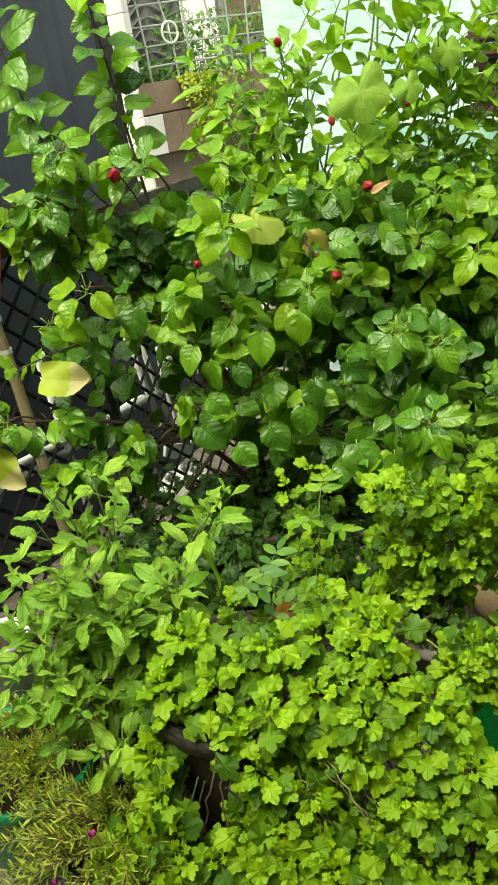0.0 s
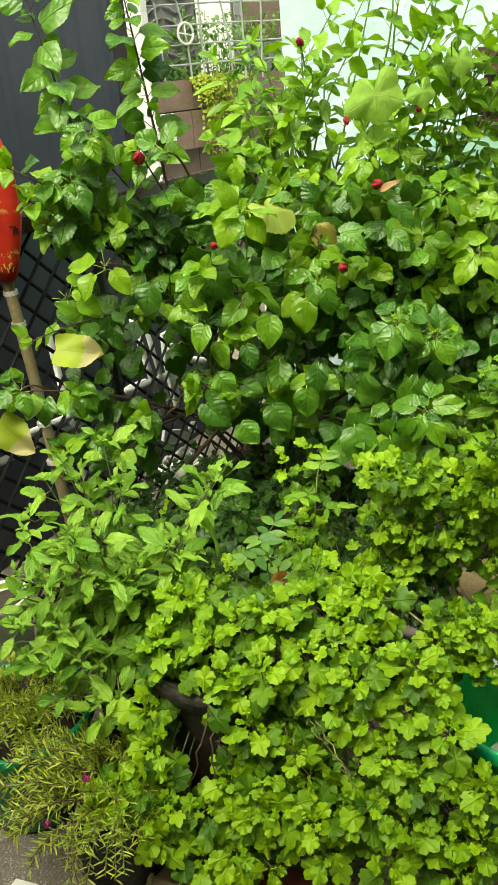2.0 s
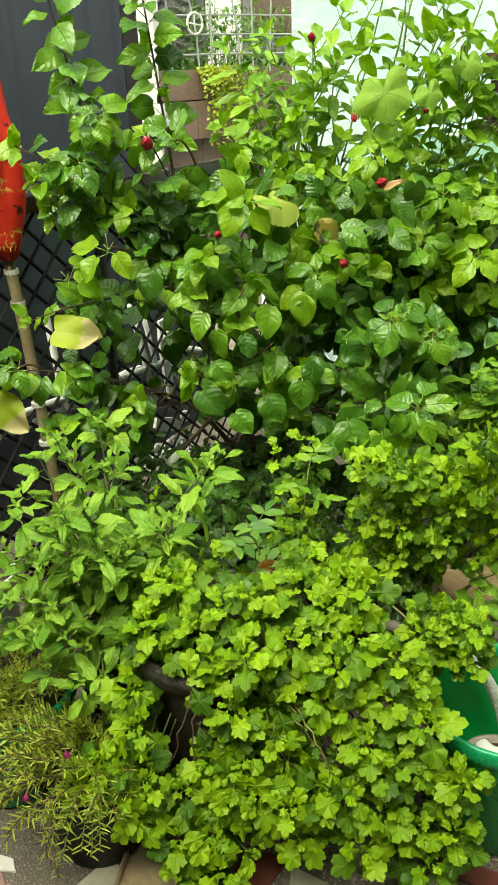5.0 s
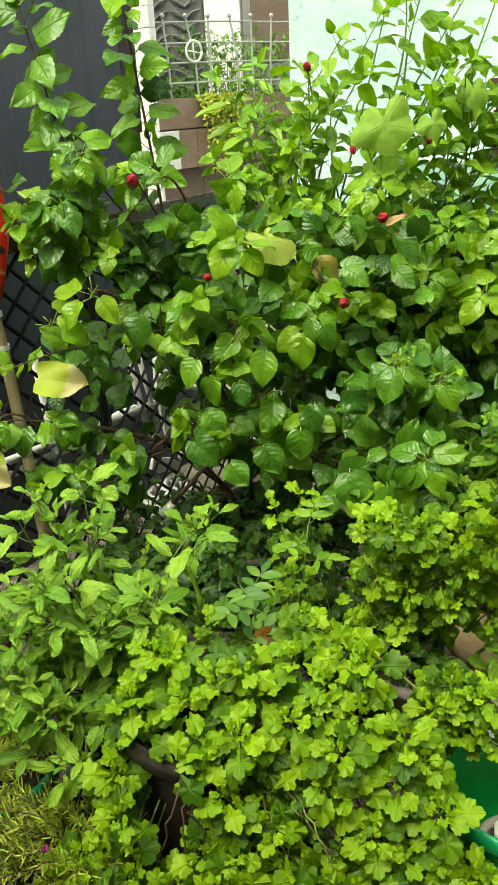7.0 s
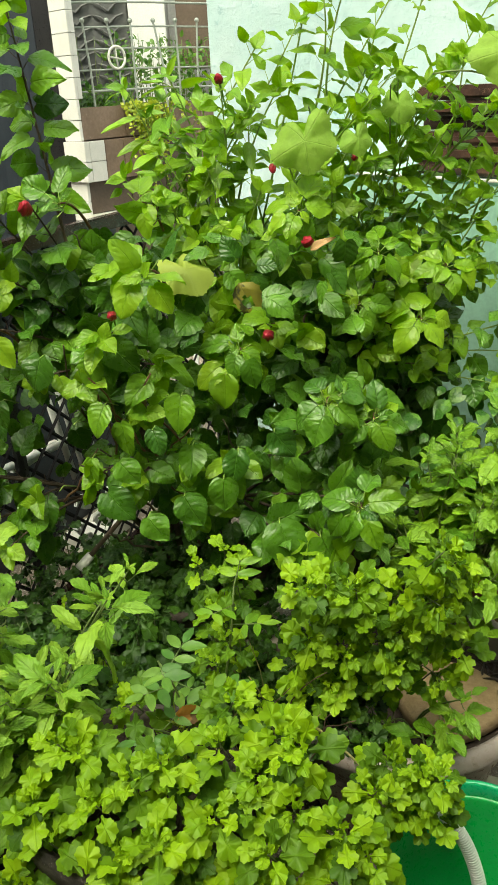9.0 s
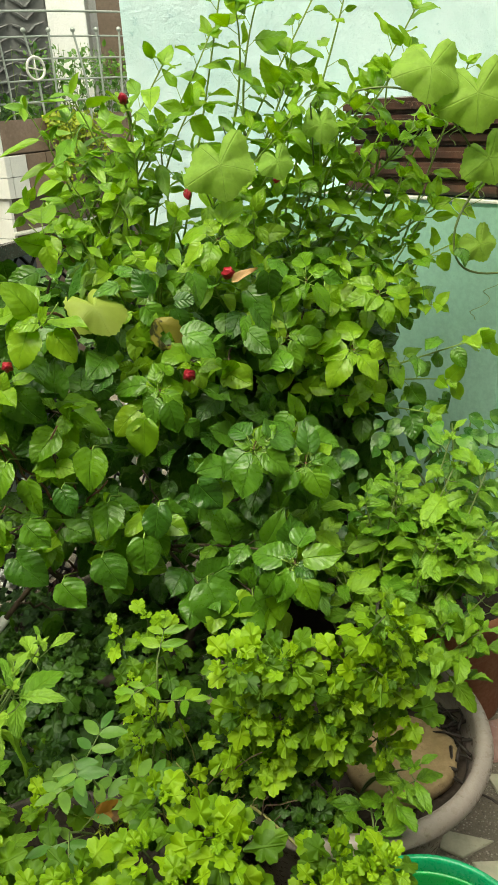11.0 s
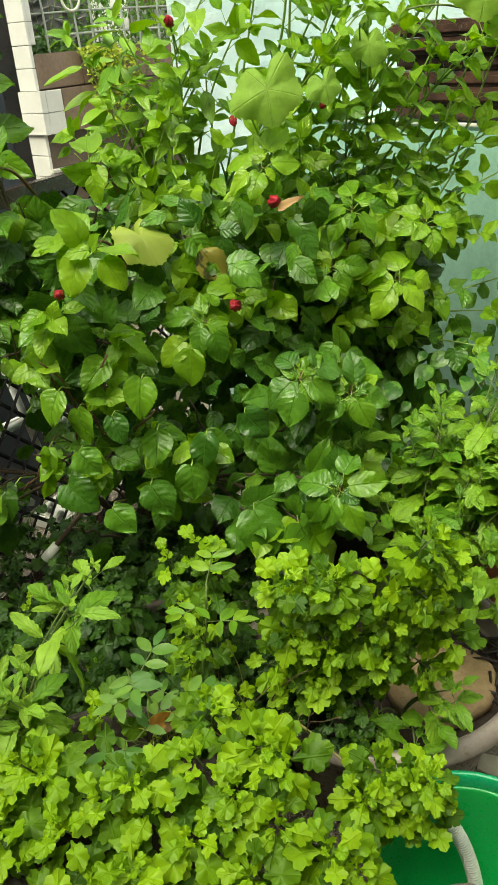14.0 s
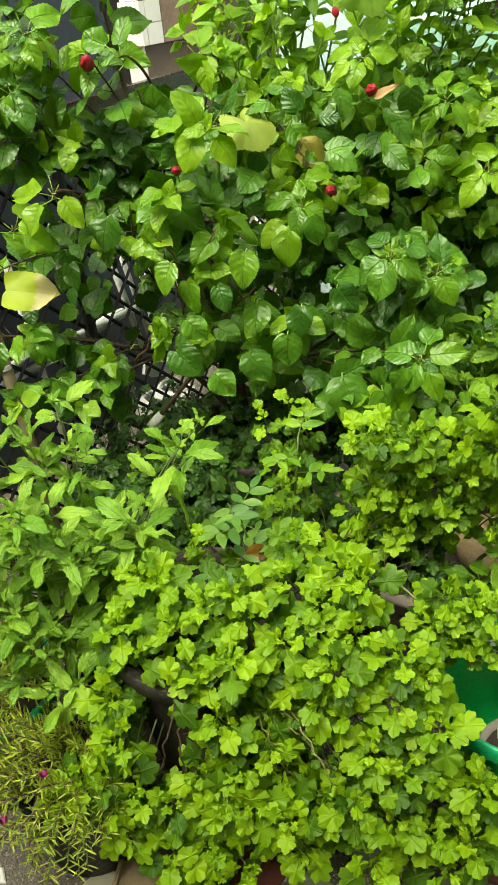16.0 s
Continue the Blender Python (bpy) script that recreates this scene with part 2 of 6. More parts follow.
M_CEMENT = surface("dark_cement", (0.040, 0.031, 0.024), (0.095, 0.075, 0.056), 0.8, 7.0, 90.0, 0.6, 0.0, (0.15, 0.135, 0.115))
M_WORN = surface("worn_cement", (0.06, 0.052, 0.045), (0.13, 0.11, 0.09), 0.85, 14.0, 90.0, 0.9, 0.0, (0.21, 0.18, 0.15))
# kept dark so that the unseen walls and slab bounce little light
M_YARD = surface("low_bounce_plaster", (0.15, 0.15, 0.14), (0.21, 0.205, 0.19), 0.9, 2.0, 50.0, 0.4)
M_TUB = surface("taupe_plastic", (0.31, 0.265, 0.235), (0.39, 0.335, 0.30), 0.32, 5.0, 90.0, 0.1, 0.0, (0.22, 0.18, 0.15))
M_GREEN = surface("green_plastic", (0.006, 0.32, 0.062), (0.010, 0.37, 0.08), 0.33, 5.0, 120.0, 0.04)
M_GREEN_RIM = surface("green_plastic_rim", (0.006, 0.34, 0.13), (0.014, 0.40, 0.17), 0.3, 5.0, 120.0, 0.04)
M_NURSERY = surface("black_plastic", (0.006, 0.006, 0.006), (0.014, 0.013, 0.013), 0.5, 9.0, 120.0, 0.1)
M_NURSERY.node_tree.nodes["Principled BSDF"].inputs["Specular IOR Level"].default_value = 0.25
M_HOSE = surface("white_hose", (0.68, 0.68, 0.64), (0.75, 0.75, 0.71), 0.45, 20.0, 200.0, 0.05)
M_STONE = surface("sandy_stone", (0.25, 0.175, 0.085), (0.33, 0.24, 0.13), 0.85, 9.0, 70.0, 0.9, 0.0, (0.14, 0.095, 0.05))
M_TWIG = surface("rotten_twig", (0.012, 0.008, 0.006), (0.035, 0.022, 0.016), 0.5, 20.0, 250.0, 0.5)


def pebbled(name, paste, stones):
    """Washed concrete: small stones of several browns set in a grey paste, with damp patches."""
    m, n, l, p = mat(name)
    tc = n.new("ShaderNodeTexCoord")
    vor = n.new("ShaderNodeTexVoronoi")
    vor.inputs["Scale"].default_value = 230.0
    l.new(tc.outputs["Object"], vor.inputs["Vector"])
    sep = n.new("ShaderNodeSeparateColor")
    l.new(vor.outputs["Color"], sep.inputs[0])
    stone = blend(n, l, sep.outputs[0], stones[0], stones[1])
    stone = blend(n, l, span(n, l, sep.outputs[1], 0.76, 0.80), stone, stones[2])
    col = blend(n, l, span(n, l, vor.outputs["Distance"], 0.35, 0.55), stone, paste)
    damp = span(n, l, noise_at(n, l, 2.4, 6.0, 0.65), 0.40, 0.62)
    col = blend(n, l, math_node(n, l, "MULTIPLY", damp, 0.55), col, tuple(c * 0.45 for c in paste))
    l.new(col, p.inputs["Base Color"])
    l.new(span(n, l, damp, 0.0, 1.0, 0.75, 0.42), p.inputs["Roughness"])
    bump(n, l, p, math_node(n, l, "SUBTRACT", noise_at(n, l, 90.0, 4.0, 0.6), vor.outputs["Distance"]), 0.8, 0.003)
    return m


M_CONCRETE = pebbled("pebbled_concrete", (0.19, 0.162, 0.125), ((0.10, 0.08, 0.06), (0.27, 0.225, 0.17), (0.52, 0.47, 0.40)))
M_MARBLE = surface("cream_marble", (0.40, 0.39, 0.28), (0.52, 0.50, 0.38), 0.4, 9.0, 40.0, 0.15, 0.0, (0.28, 0.26, 0.17))
M_REDOX = surface("red_oxide", (0.14, 0.035, 0.025), (0.20, 0.06, 0.04), 0.45, 9.0, 90.0, 0.3, 0.0, (0.10, 0.05, 0.04))
M_PINKT = surface("pink_marble", (0.30, 0.16, 0.14), (0.40, 0.25, 0.22), 0.4, 12.0, 60.0, 0.2, 0.0, (0.45, 0.42, 0.40))
M_BEIGE = surface("beige_tray_clay", (0.30, 0.225, 0.125), (0.43, 0.34, 0.20), 0.6, 11.0, 90.0, 0.5, 0.0, (0.10, 0.07, 0.04))
M_TIMBER = surface("old_wet_timber", (0.04, 0.02, 0.013), (0.11, 0.052, 0.034), 0.42, 7.0, 45.0, 1.0, 0.0, (0.22, 0.13, 0.09))
M_BAMBOO = surface("weathered_cane", (0.26, 0.20, 0.10), (0.34, 0.28, 0.16), 0.6, 12.0, 90.0, 0.3)


def printed_cloth(name):
    """Red cloth with a printed black and a gold band of broken flowers near its lower end."""
    m, n, l, p = mat(name)
    geo = n.new("ShaderNodeNewGeometry")
    sep = n.new("ShaderNodeSeparateXYZ")
    l.new(geo.outputs["Position"], sep.inputs[0])
    col = blend(n, l, span(n, l, noise_at(n, l, 9.0, 5.0, 0.6), 0.35, 0.65), (0.56, 0.014, 0.004), (0.68, 0.03, 0.008))
    for lo, hi, scale, colour in ((1.12, 1.165, 40.0, (0.03, 0.006, 0.005)), (1.24, 1.34, 28.0, (0.05, 0.008, 0.006)), (1.05, 1.085, 60.0, (0.66, 0.42, 0.08)), (1.175, 1.205, 50.0, (0.66, 0.42, 0.08))):
        band = math_node(n, l, "MULTIPLY", span(n, l, sep.outputs[2], lo - 0.008, lo + 0.008), span(n, l, sep.outputs[2], hi - 0.008, hi + 0.008, 1.0, 0.0))
        col = blend(n, l, math_node(n, l, "MULTIPLY", band, span(n, l, noise_at(n, l, scale, 3.0, 0.6), 0.54, 0.60)), col, colour)
    l.new(col, p.inputs["Base Color"])
    p.inputs["Roughness"].default_value = 0.65
    bump(n, l, p, noise_at(n, l, 400.0, 3.0, 0.6), 0.3, 0.002)
    return m


M_CLOTH = printed_cloth("red_printed_cloth")
M_GOLD = surface("gold_trim", (0.62, 0.40, 0.07), (0.80, 0.56, 0.14), 0.4, 60.0, 300.0, 0.4, 0.4)
M_DOORP = surface("grey_embossed_panel", (0.10, 0.105, 0.10), (0.15, 0.155, 0.15), 0.5, 6.0, 60.0, 0.2)
M_TIN = surface("dull_wire", (0.34, 0.38, 0.33), (0.42, 0.46, 0.41), 0.4, 30.0, 120.0, 0.1, 0.2)
M_TERRA = surface("terracotta", (0.30, 0.12, 0.06), (0.36, 0.16, 0.09), 0.75, 9.0, 90.0, 0.3)

# ---- tools ----
rng = random.Random(11)
UP = Vector((0, 0, 1))
TO_PATH = Vector((0.0, -1.0, 0.0))


def mesh_from(name, verts, faces, material, uvs=None, smooth=True):
    me = bpy.data.meshes.new(name)
    me.from_pydata(verts, [], faces)
    me.materials.append(material)
    if uvs is not None:
        layer = me.uv_layers.new(name="UVMap")
        idx = np.empty(len(me.loops), dtype=np.int32)
        me.loops.foreach_get("vertex_index", idx)
        layer.data.foreach_set("uv", np.asarray(uvs, dtype=np.float32)[idx].ravel())
    if smooth:
        me.polygons.foreach_set("use_smooth", [True] * len(me.polygons))
    me.update()
    return me


def thing(name, at, label, category, group="", kind=""):
    ob = new(name)
    ob.empty_display_size = 0.05
    ob.location = at
    return tagged(ob, label, category, group, kind)


def part(name, data, material, parent, label="", smooth=None):
    """One mesh object under a thing or a part; data is a bmesh in world metres or a finished mesh."""
    if isinstance(data, bmesh.types.BMesh):
        me = bpy.data.meshes.new(name)
        bmesh.ops.recalc_face_normals(data, faces=data.faces)
        data.to_mesh(me)
        data.free()
        me.materials.append(material)
        if smooth:
            me.polygons.foreach_set("use_smooth", [True] * len(me.polygons))
    else:
        me = data
    ob = new(name, me)
    if parent is not None:
        ob.parent = parent
        base = Vector(parent.location)
        if parent.parent is not None:
            base = Vector((0, 0, 0))
        ob.matrix_basis = Matrix.Translation(-base)
    return tagged(ob, label)


def solo(name, bm, material, label, category, kind="", group="", smooth=False):
    ob = part(name, bm, material, None, "", smooth)
    return tagged(ob, label, category, group, kind)


def box(bm, lo, hi, m=None, bevel=0.0):
    r = bmesh.ops.create_cube(bm, size=1.0)
    vs = r["verts"]
    lo, hi = Vector(lo), Vector(hi)
    for v in vs:
        v.co = Vector([lo[i] + (v.co[i] + 0.5) * (hi[i] - lo[i]) for i in range(3)])
    if bevel:
        es = list({e for v in vs for e in v.link_edges})
        vs = list({v for f in bmesh.ops.bevel(bm, geom=es, offset=bevel, segments=2, affect="EDGES")["faces"] for v in f.verts} | {v for v in vs if v.is_valid})
    if m is not None:
        bmesh.ops.transform(bm, matrix=m, verts=[v for v in vs if v.is_valid])
    return bm


def tube(bm, pts, r0, r1=None, sides=6, cap=True):
    """A tapering tube along points."""
    r1 = r0 if r1 is None else r1
    pts = [Vector(p) for p in pts]
    rings, prev = [], None
    for i, p in enumerate(pts):
        d = (pts[min(i + 1, len(pts) - 1)] - pts[max(i - 1, 0)]).normalized()
        a = d.orthogonal().normalized() if prev is None else (prev - d * prev.dot(d)).normalized()
        prev = a
        b = d.cross(a)
        r = r0 + (r1 - r0) * i / max(1, len(pts) - 1)
        rings.append([bm.verts.new(p + (a * math.cos(2 * math.pi * k / sides) + b * math.sin(2 * math.pi * k / sides)) * r) for k in range(sides)])
    for q, w in zip(rings, rings[1:]):
        for k in range(sides):
            bm.faces.new((q[k], q[(k + 1) % sides], w[(k + 1) % sides], w[k]))
    if cap:
        bm.faces.new(rings[0][::-1])
        bm.faces.new(rings[-1])
    return bm


def lathe(bm, profile, at, seg=48, m=None, wobble=0.0, caps=True):
    """A turned body from (radius, height) pairs, outside first, then over the rim and down the inside."""
    rings = []
    for r, z in profile:
        ring = []
        for k in range(seg):
            a = 2 * math.pi * k / seg
            rr = r * (1 + wobble * math.sin(3 * a + 1.0) + wobble * 0.6 * math.sin(7 * a))
            co = Vector((rr * math.cos(a), rr * math.sin(a), z))
            if m is not None:
                co = m @ co
            ring.append(bm.verts.new(Vector(at) + co))
        rings.append(ring)
    for q, w in zip(rings, rings[1:]):
        for k in range(seg):
            bm.faces.new((q[k], q[(k + 1) % seg], w[(k + 1) % seg], w[k]))
    if caps:
        bm.faces.new(rings[0][::-1])
        bm.faces.new(rings[-1])
    else:
        for k in range(seg):
            bm.faces.new((rings[-1][k], rings[-1][(k + 1) % seg], rings[0][(k + 1) % seg], rings[0][k]))
    return bm


def bez(a, b, c, n):
    a, b, c = Vector(a), Vector(b), Vector(c)
    return [a * (1 - s) ** 2 + b * 2 * s * (1 - s) + c * s * s for s in (i / n for i in range(n + 1))]


# ---- leaves ----


def leaf_arrays(width, rows, cols, fold, droop, wave, r, tooth=0.0, power=(0.55, 1.1), widest=0.36, notch=0.0, quilt=0.0):
    """A blade 1 long along +y, as vertices, faces and uv. width(v) is the half width."""
    verts, uvs, faces = [], [], []
    ph = r.uniform(0, 6.28)
    for i in range(rows + 1):
        v = 0.55 * i / rows + 0.45 * (0.5 - 0.5 * math.cos(math.pi * i / rows))
        w = width(v)
        if tooth:
            w *= 1 + (tooth if i % 2 else -tooth)
        for j in range(cols + 1):
            u = -1 + 2 * j / cols
            au = abs(u)
            x = w * u
            y = v - notch * au * (1 - v) ** 6 * 1.2
            z = fold * au * w * 1.6 - droop * v * v - droop * 0.35 * au * au * w
            z += wave * math.sin(ph + 9.0 * v + 2.0 * u) * au * 0.6 + wave * 0.5 * math.sin(ph * 2 + 5 * u + 4 * v)
            z += quilt * abs(math.sin(math.pi * (4.5 * v - 1.4 * au))) * math.sin(math.pi * min(1.0, au + 0.08)) * (1 - v * v)
            verts.append((x, y, z))
            uvs.append((0.5 + 0.5 * u, v))
    c = cols + 1
    for i in range(rows):
        for j in range(cols):
            faces.append((i * c + j, i * c + j + 1, (i + 1) * c + j + 1, (i + 1) * c + j))
    return verts, faces, uvs


def ovate(half, widest, sharp):
    def w(v):
        if v < widest:
            return half * max(0.0, math.sin(math.pi / 2 * v / widest)) ** 0.6 + 0.004
        s = (v - widest) / (1 - widest)
        return half * max(0.0, math.cos(math.pi / 2 * s)) ** sharp + 0.003
    return w


def cordate_arrays(r, half=0.42, rows=20, cols=8, fold=0.1, droop=0.25, wave=0.04, quilt=0.02, teeth=0.034, base=0.55, heart=0.1, sharp=0.85):
    """A toothed heart-shaped blade 1 long, puffed up between its side veins."""
    verts, uvs, faces = [], [], []
    ph, bend = r.uniform(0, 6.28), r.uniform(-0.12, 0.12)
    c = cols + 1
    for i in range(rows + 1):
        v = i / rows
        if v < 0.3:
            w = half * (base + (1 - base) * math.sin(math.pi / 2 * v / 0.3))
        else:
            w = half * max(0.0, math.cos(math.pi / 2 * (v - 0.3) / 0.7)) ** sharp + 0.002
        for j in range(c):
            u = -1 + 2 * j / cols
            au = abs(u)
            edge = 1.0 if au > 0.99 else 0.0
            x = w * u * (1 + edge * (teeth if i % 2 else -teeth)) + bend * v * v
            y = v - heart * math.sin(math.pi * min(1.0, au * 0.75)) * (1 - v) ** 4 + edge * (0.02 if i % 2 else 0.0) * (1 - v)
            z = fold * au * w * 1.5 - droop * v * v - droop * 0.5 * au * au * w
            z += wave * math.sin(ph + 8.0 * v + 2.0 * u) * au + wave * 0.5 * math.sin(ph * 2 + 3 * u + 4 * v)
            z += quilt * abs(math.sin(math.pi * (5.5 * v - 1.6 * au + 0.5 * math.sin(ph + 5.0 * u + 3.0 * v)))) ** 0.8 * min(1.0, 3.0 * au) * (1 - 0.6 * au) * (1 - v * v)
            verts.append((x, y, z))
            uvs.append((0.5 + 0.5 * u, v))
    for i in range(rows):
        for j in range(cols):
            faces.append((i * c + j, i * c + j + 1, (i + 1) * c + j + 1, (i + 1) * c + j))
    return verts, faces, uvs


def leaf_set(name, material, count, make):
    out = []
    for i in range(count):
        verts, faces, uvs = make(random.Random(100 + i))
        out.append((mesh_from(name, verts, faces, material, uvs), np.array(verts), faces, np.array(uvs)))
    return out


def scallop_arrays(r, n=56, rings=3):
    """A chrysanthemum leaf, 1 long: a wedge at the stalk and five blunt toothed lobes, each puffed up."""
    verts, faces, uvs = [(0, 0.50, -0.015)], [], [(0.5, 0.5)]
    spread, cut, hollow = r.uniform(0.95, 1.08), r.uniform(0.08, 0.13), r.uniform(0.27, 0.33)
    lobes = [(0.0, 0.50, 0.62), (1.08 * spread, 0.47, 0.58), (-1.08 * spread, 0.46, 0.58), (2.0, 0.36, 0.50), (-2.0, 0.37, 0.50), (math.pi, 0.50, 0.26), (-math.pi, 0.50, 0.26)]
    ruffle, dome, droop = r.uniform(0.02, 0.06), r.uniform(0.0, 0.7), r.uniform(-0.1, 0.45)
    ph, fold, twist, broad = r.uniform(0, 6.28), r.uniform(-0.05, 0.3), r.uniform(-0.3, 0.3), r.uniform(0.82, 1.0)
    for k in range(rings):
        f = ((k + 1) / rings) ** 0.85
        for i in range(n):
            a = 2 * math.pi * i / n - math.pi + 0.001
            rad, ridge = hollow, 0.0
            for c, length, half in lobes:
                d = abs(a - c) / half
                if d < 1:
                    rad = max(rad, hollow + (length - hollow) * (1 - d ** 2.6))
                    ridge = max(ridge, 1 - d * d)
            tooth = abs(math.cos(7.0 * a + 0.4 * math.sin(a + ph)))
            edge = rad * (1 - (cut * (1 - tooth) if abs(a) < 2.6 else 0.0))
            rad = (0.40 + (edge - 0.40) * f ** 1.8) * f
            x, y = broad * rad * math.sin(a), 0.50 + rad * math.cos(a)
            z = 0.075 * f * (ridge - 0.45) + ruffle * f * f * math.sin(5 * a + ph) - dome * (x * x + 0.6 * (y - 0.5) ** 2) - droop * y * y + fold * abs(x) + twist * x * (y - 0.5)
            verts.append((x, y, z))
            uvs.append((0.5 + 0.9 * x, y))
    for i in range(n):
        faces.append((0, 1 + i, 1 + (i + 1) % n))
        for k in range(rings - 1):
            a, b = 1 + k * n, 1 + (k + 1) * n
            faces.append((a + i, b + i, b + (i + 1) % n, a + (i + 1) % n))
    return verts, faces, uvs


HIB = leaf_set("hibiscus_blade", M_HIB, 9, lambda r: cordate_arrays(r, r.uniform(0.40, 0.50), fold=r.uniform(-0.1, 0.25), droop=r.uniform(0.05, 0.45), wave=r.uniform(0.04, 0.09), quilt=r.uniform(0.032, 0.048), heart=r.uniform(0.06, 0.15)))
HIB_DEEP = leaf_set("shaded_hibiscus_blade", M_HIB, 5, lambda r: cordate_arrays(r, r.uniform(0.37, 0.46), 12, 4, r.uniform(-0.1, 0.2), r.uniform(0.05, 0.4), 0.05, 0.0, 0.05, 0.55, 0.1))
HIB_F = leaf_set("fresh_hibiscus_blade", M_HIB_FRESH, 9, lambda r: cordate_arrays(r, r.uniform(0.34, 0.44), fold=r.uniform(0.0, 0.22), droop=r.uniform(0.05, 0.4), wave=r.uniform(0.03, 0.07), quilt=r.uniform(0.018, 0.032), heart=r.uniform(0.02, 0.1)))
HIB_U = leaf_set("upright_hibiscus_blade", M_HIB_PALE, 6, lambda r: cordate_arrays(r, r.uniform(0.25, 0.34), 16, 6, r.uniform(0.0, 0.3), r.uniform(0.0, 0.45), r.uniform(0.03, 0.06), 0.014, 0.035, 0.3, 0.0, 0.8))
HIB_UY = leaf_set("upright_young_blade", M_HIB_YOUNG, 6, lambda r: cordate_arrays(r, r.uniform(0.23, 0.31), 14, 6, r.uniform(0.0, 0.35), r.uniform(0.0, 0.4), r.uniform(0.03, 0.06), 0.012, 0.03, 0.25, 0.0, 0.8))
HIB_Y = leaf_set("hibiscus_young_blade", M_HIB_YOUNG, 6, lambda r: cordate_arrays(r, r.uniform(0.36, 0.46), 18, 6, r.uniform(0.05, 0.3), r.uniform(-0.05, 0.35), 0.06, 0.03, 0.03, 0.45, 0.05, 0.72))


def eaten_arrays(r):
    """A withered leaf with a hole eaten through its middle."""
    verts, faces, uvs = leaf_arrays(ovate(0.38, 0.38, 0.9), 14, 8, 0.3, 0.3, 0.08, r, 0.05)
    return verts, [f for f in faces if sum(((uvs[k][0] - 0.56) / 0.22) ** 2 + ((uvs[k][1] - 0.52) / 0.2) ** 2 for k in f) > 4.0], uvs


PINK = leaf_set("pale_withered_blade", M_PINK_LEAF, 1, lambda r: leaf_arrays(ovate(0.16, 0.35, 1.0), 10, 4, 0.35, 0.2, 0.06, r, 0.04))
BROWN = leaf_set("withered_blade", M_BROWN_LEAF, 1, lambda r: eaten_arrays(r))
RUST = leaf_set("rusty_blade", M_RUST_LEAF, 1, lambda r: cordate_arrays(r, 0.36, 14, 6, 0.3, 0.25, 0.08, 0.02))
CHR = leaf_set("chrysanthemum_blade", M_CHR, 8, scallop_arrays)
WEED = leaf_set("weed_blade", M_WEED_SHADED, 5, lambda r: scallop_arrays(r, 36, 2))
CHR_Y = leaf_set("chrysanthemum_young_blade", M_CHR_YOUNG, 6, scallop_arrays)
LANCE = leaf_set("lance_blade", M_LANCE, 4, lambda r: leaf_arrays(ovate(r.uniform(0.16, 0.22), 0.45, 0.85), 10, 4, r.uniform(0.1, 0.4), r.uniform(-0.1, 0.3), 0.03, r))
BAS = leaf_set("basil_blade", M_BASIL, 7, lambda r: leaf_arrays(ovate(r.uniform(0.165, 0.23), 0.55, 0.55), 16, 4, r.uniform(0.05, 0.4), r.uniform(0.0, 0.6), 0.09, r, 0.09, quilt=0.045))
BAS_D = leaf_set("broad_basil_blade", M_BASIL_DEEP, 7, lambda r: leaf_arrays(ovate(r.uniform(0.20, 0.28), 0.52, 0.58), 16, 4, r.uniform(0.05, 0.4), r.uniform(0.0, 0.6), 0.09, r, 0.09, quilt=0.045))
ROSE = leaf_set("rose_leaflet", M_ROSE, 3, lambda r: leaf_arrays(ovate(r.uniform(0.2, 0.25), 0.45, 0.75), 12, 4, 0.15, r.uniform(0.0, 0.25), 0.02, r, 0.025))
POTH = leaf_set("pothos_blade", M_POTHOS, 3, lambda r: leaf_arrays(ovate(0.42, 0.3, 1.0), 8, 4, 0.15, 0.25, 0.03, r, notch=0.15))
FARL = leaf_set("far_blade", M_FAR, 3, lambda r: leaf_arrays(ovate(0.28, 0.4, 0.9), 4, 2, 0.15, 0.25, 0.03, r))
CREEP = leaf_set("creeper_blade", M_CREEP, 3, lambda r: leaf_arrays(ovate(0.36, 0.4, 0.9), 4, 2, 0.15, 0.25, 0.03, r))
NEEDLE = leaf_set("moss_rose_needle", M_SEDUM, 3, lambda r: leaf_arrays(ovate(0.062, 0.55, 0.5), 4, 2, 0.9, r.uniform(-0.25, 0.1), 0.0, r))


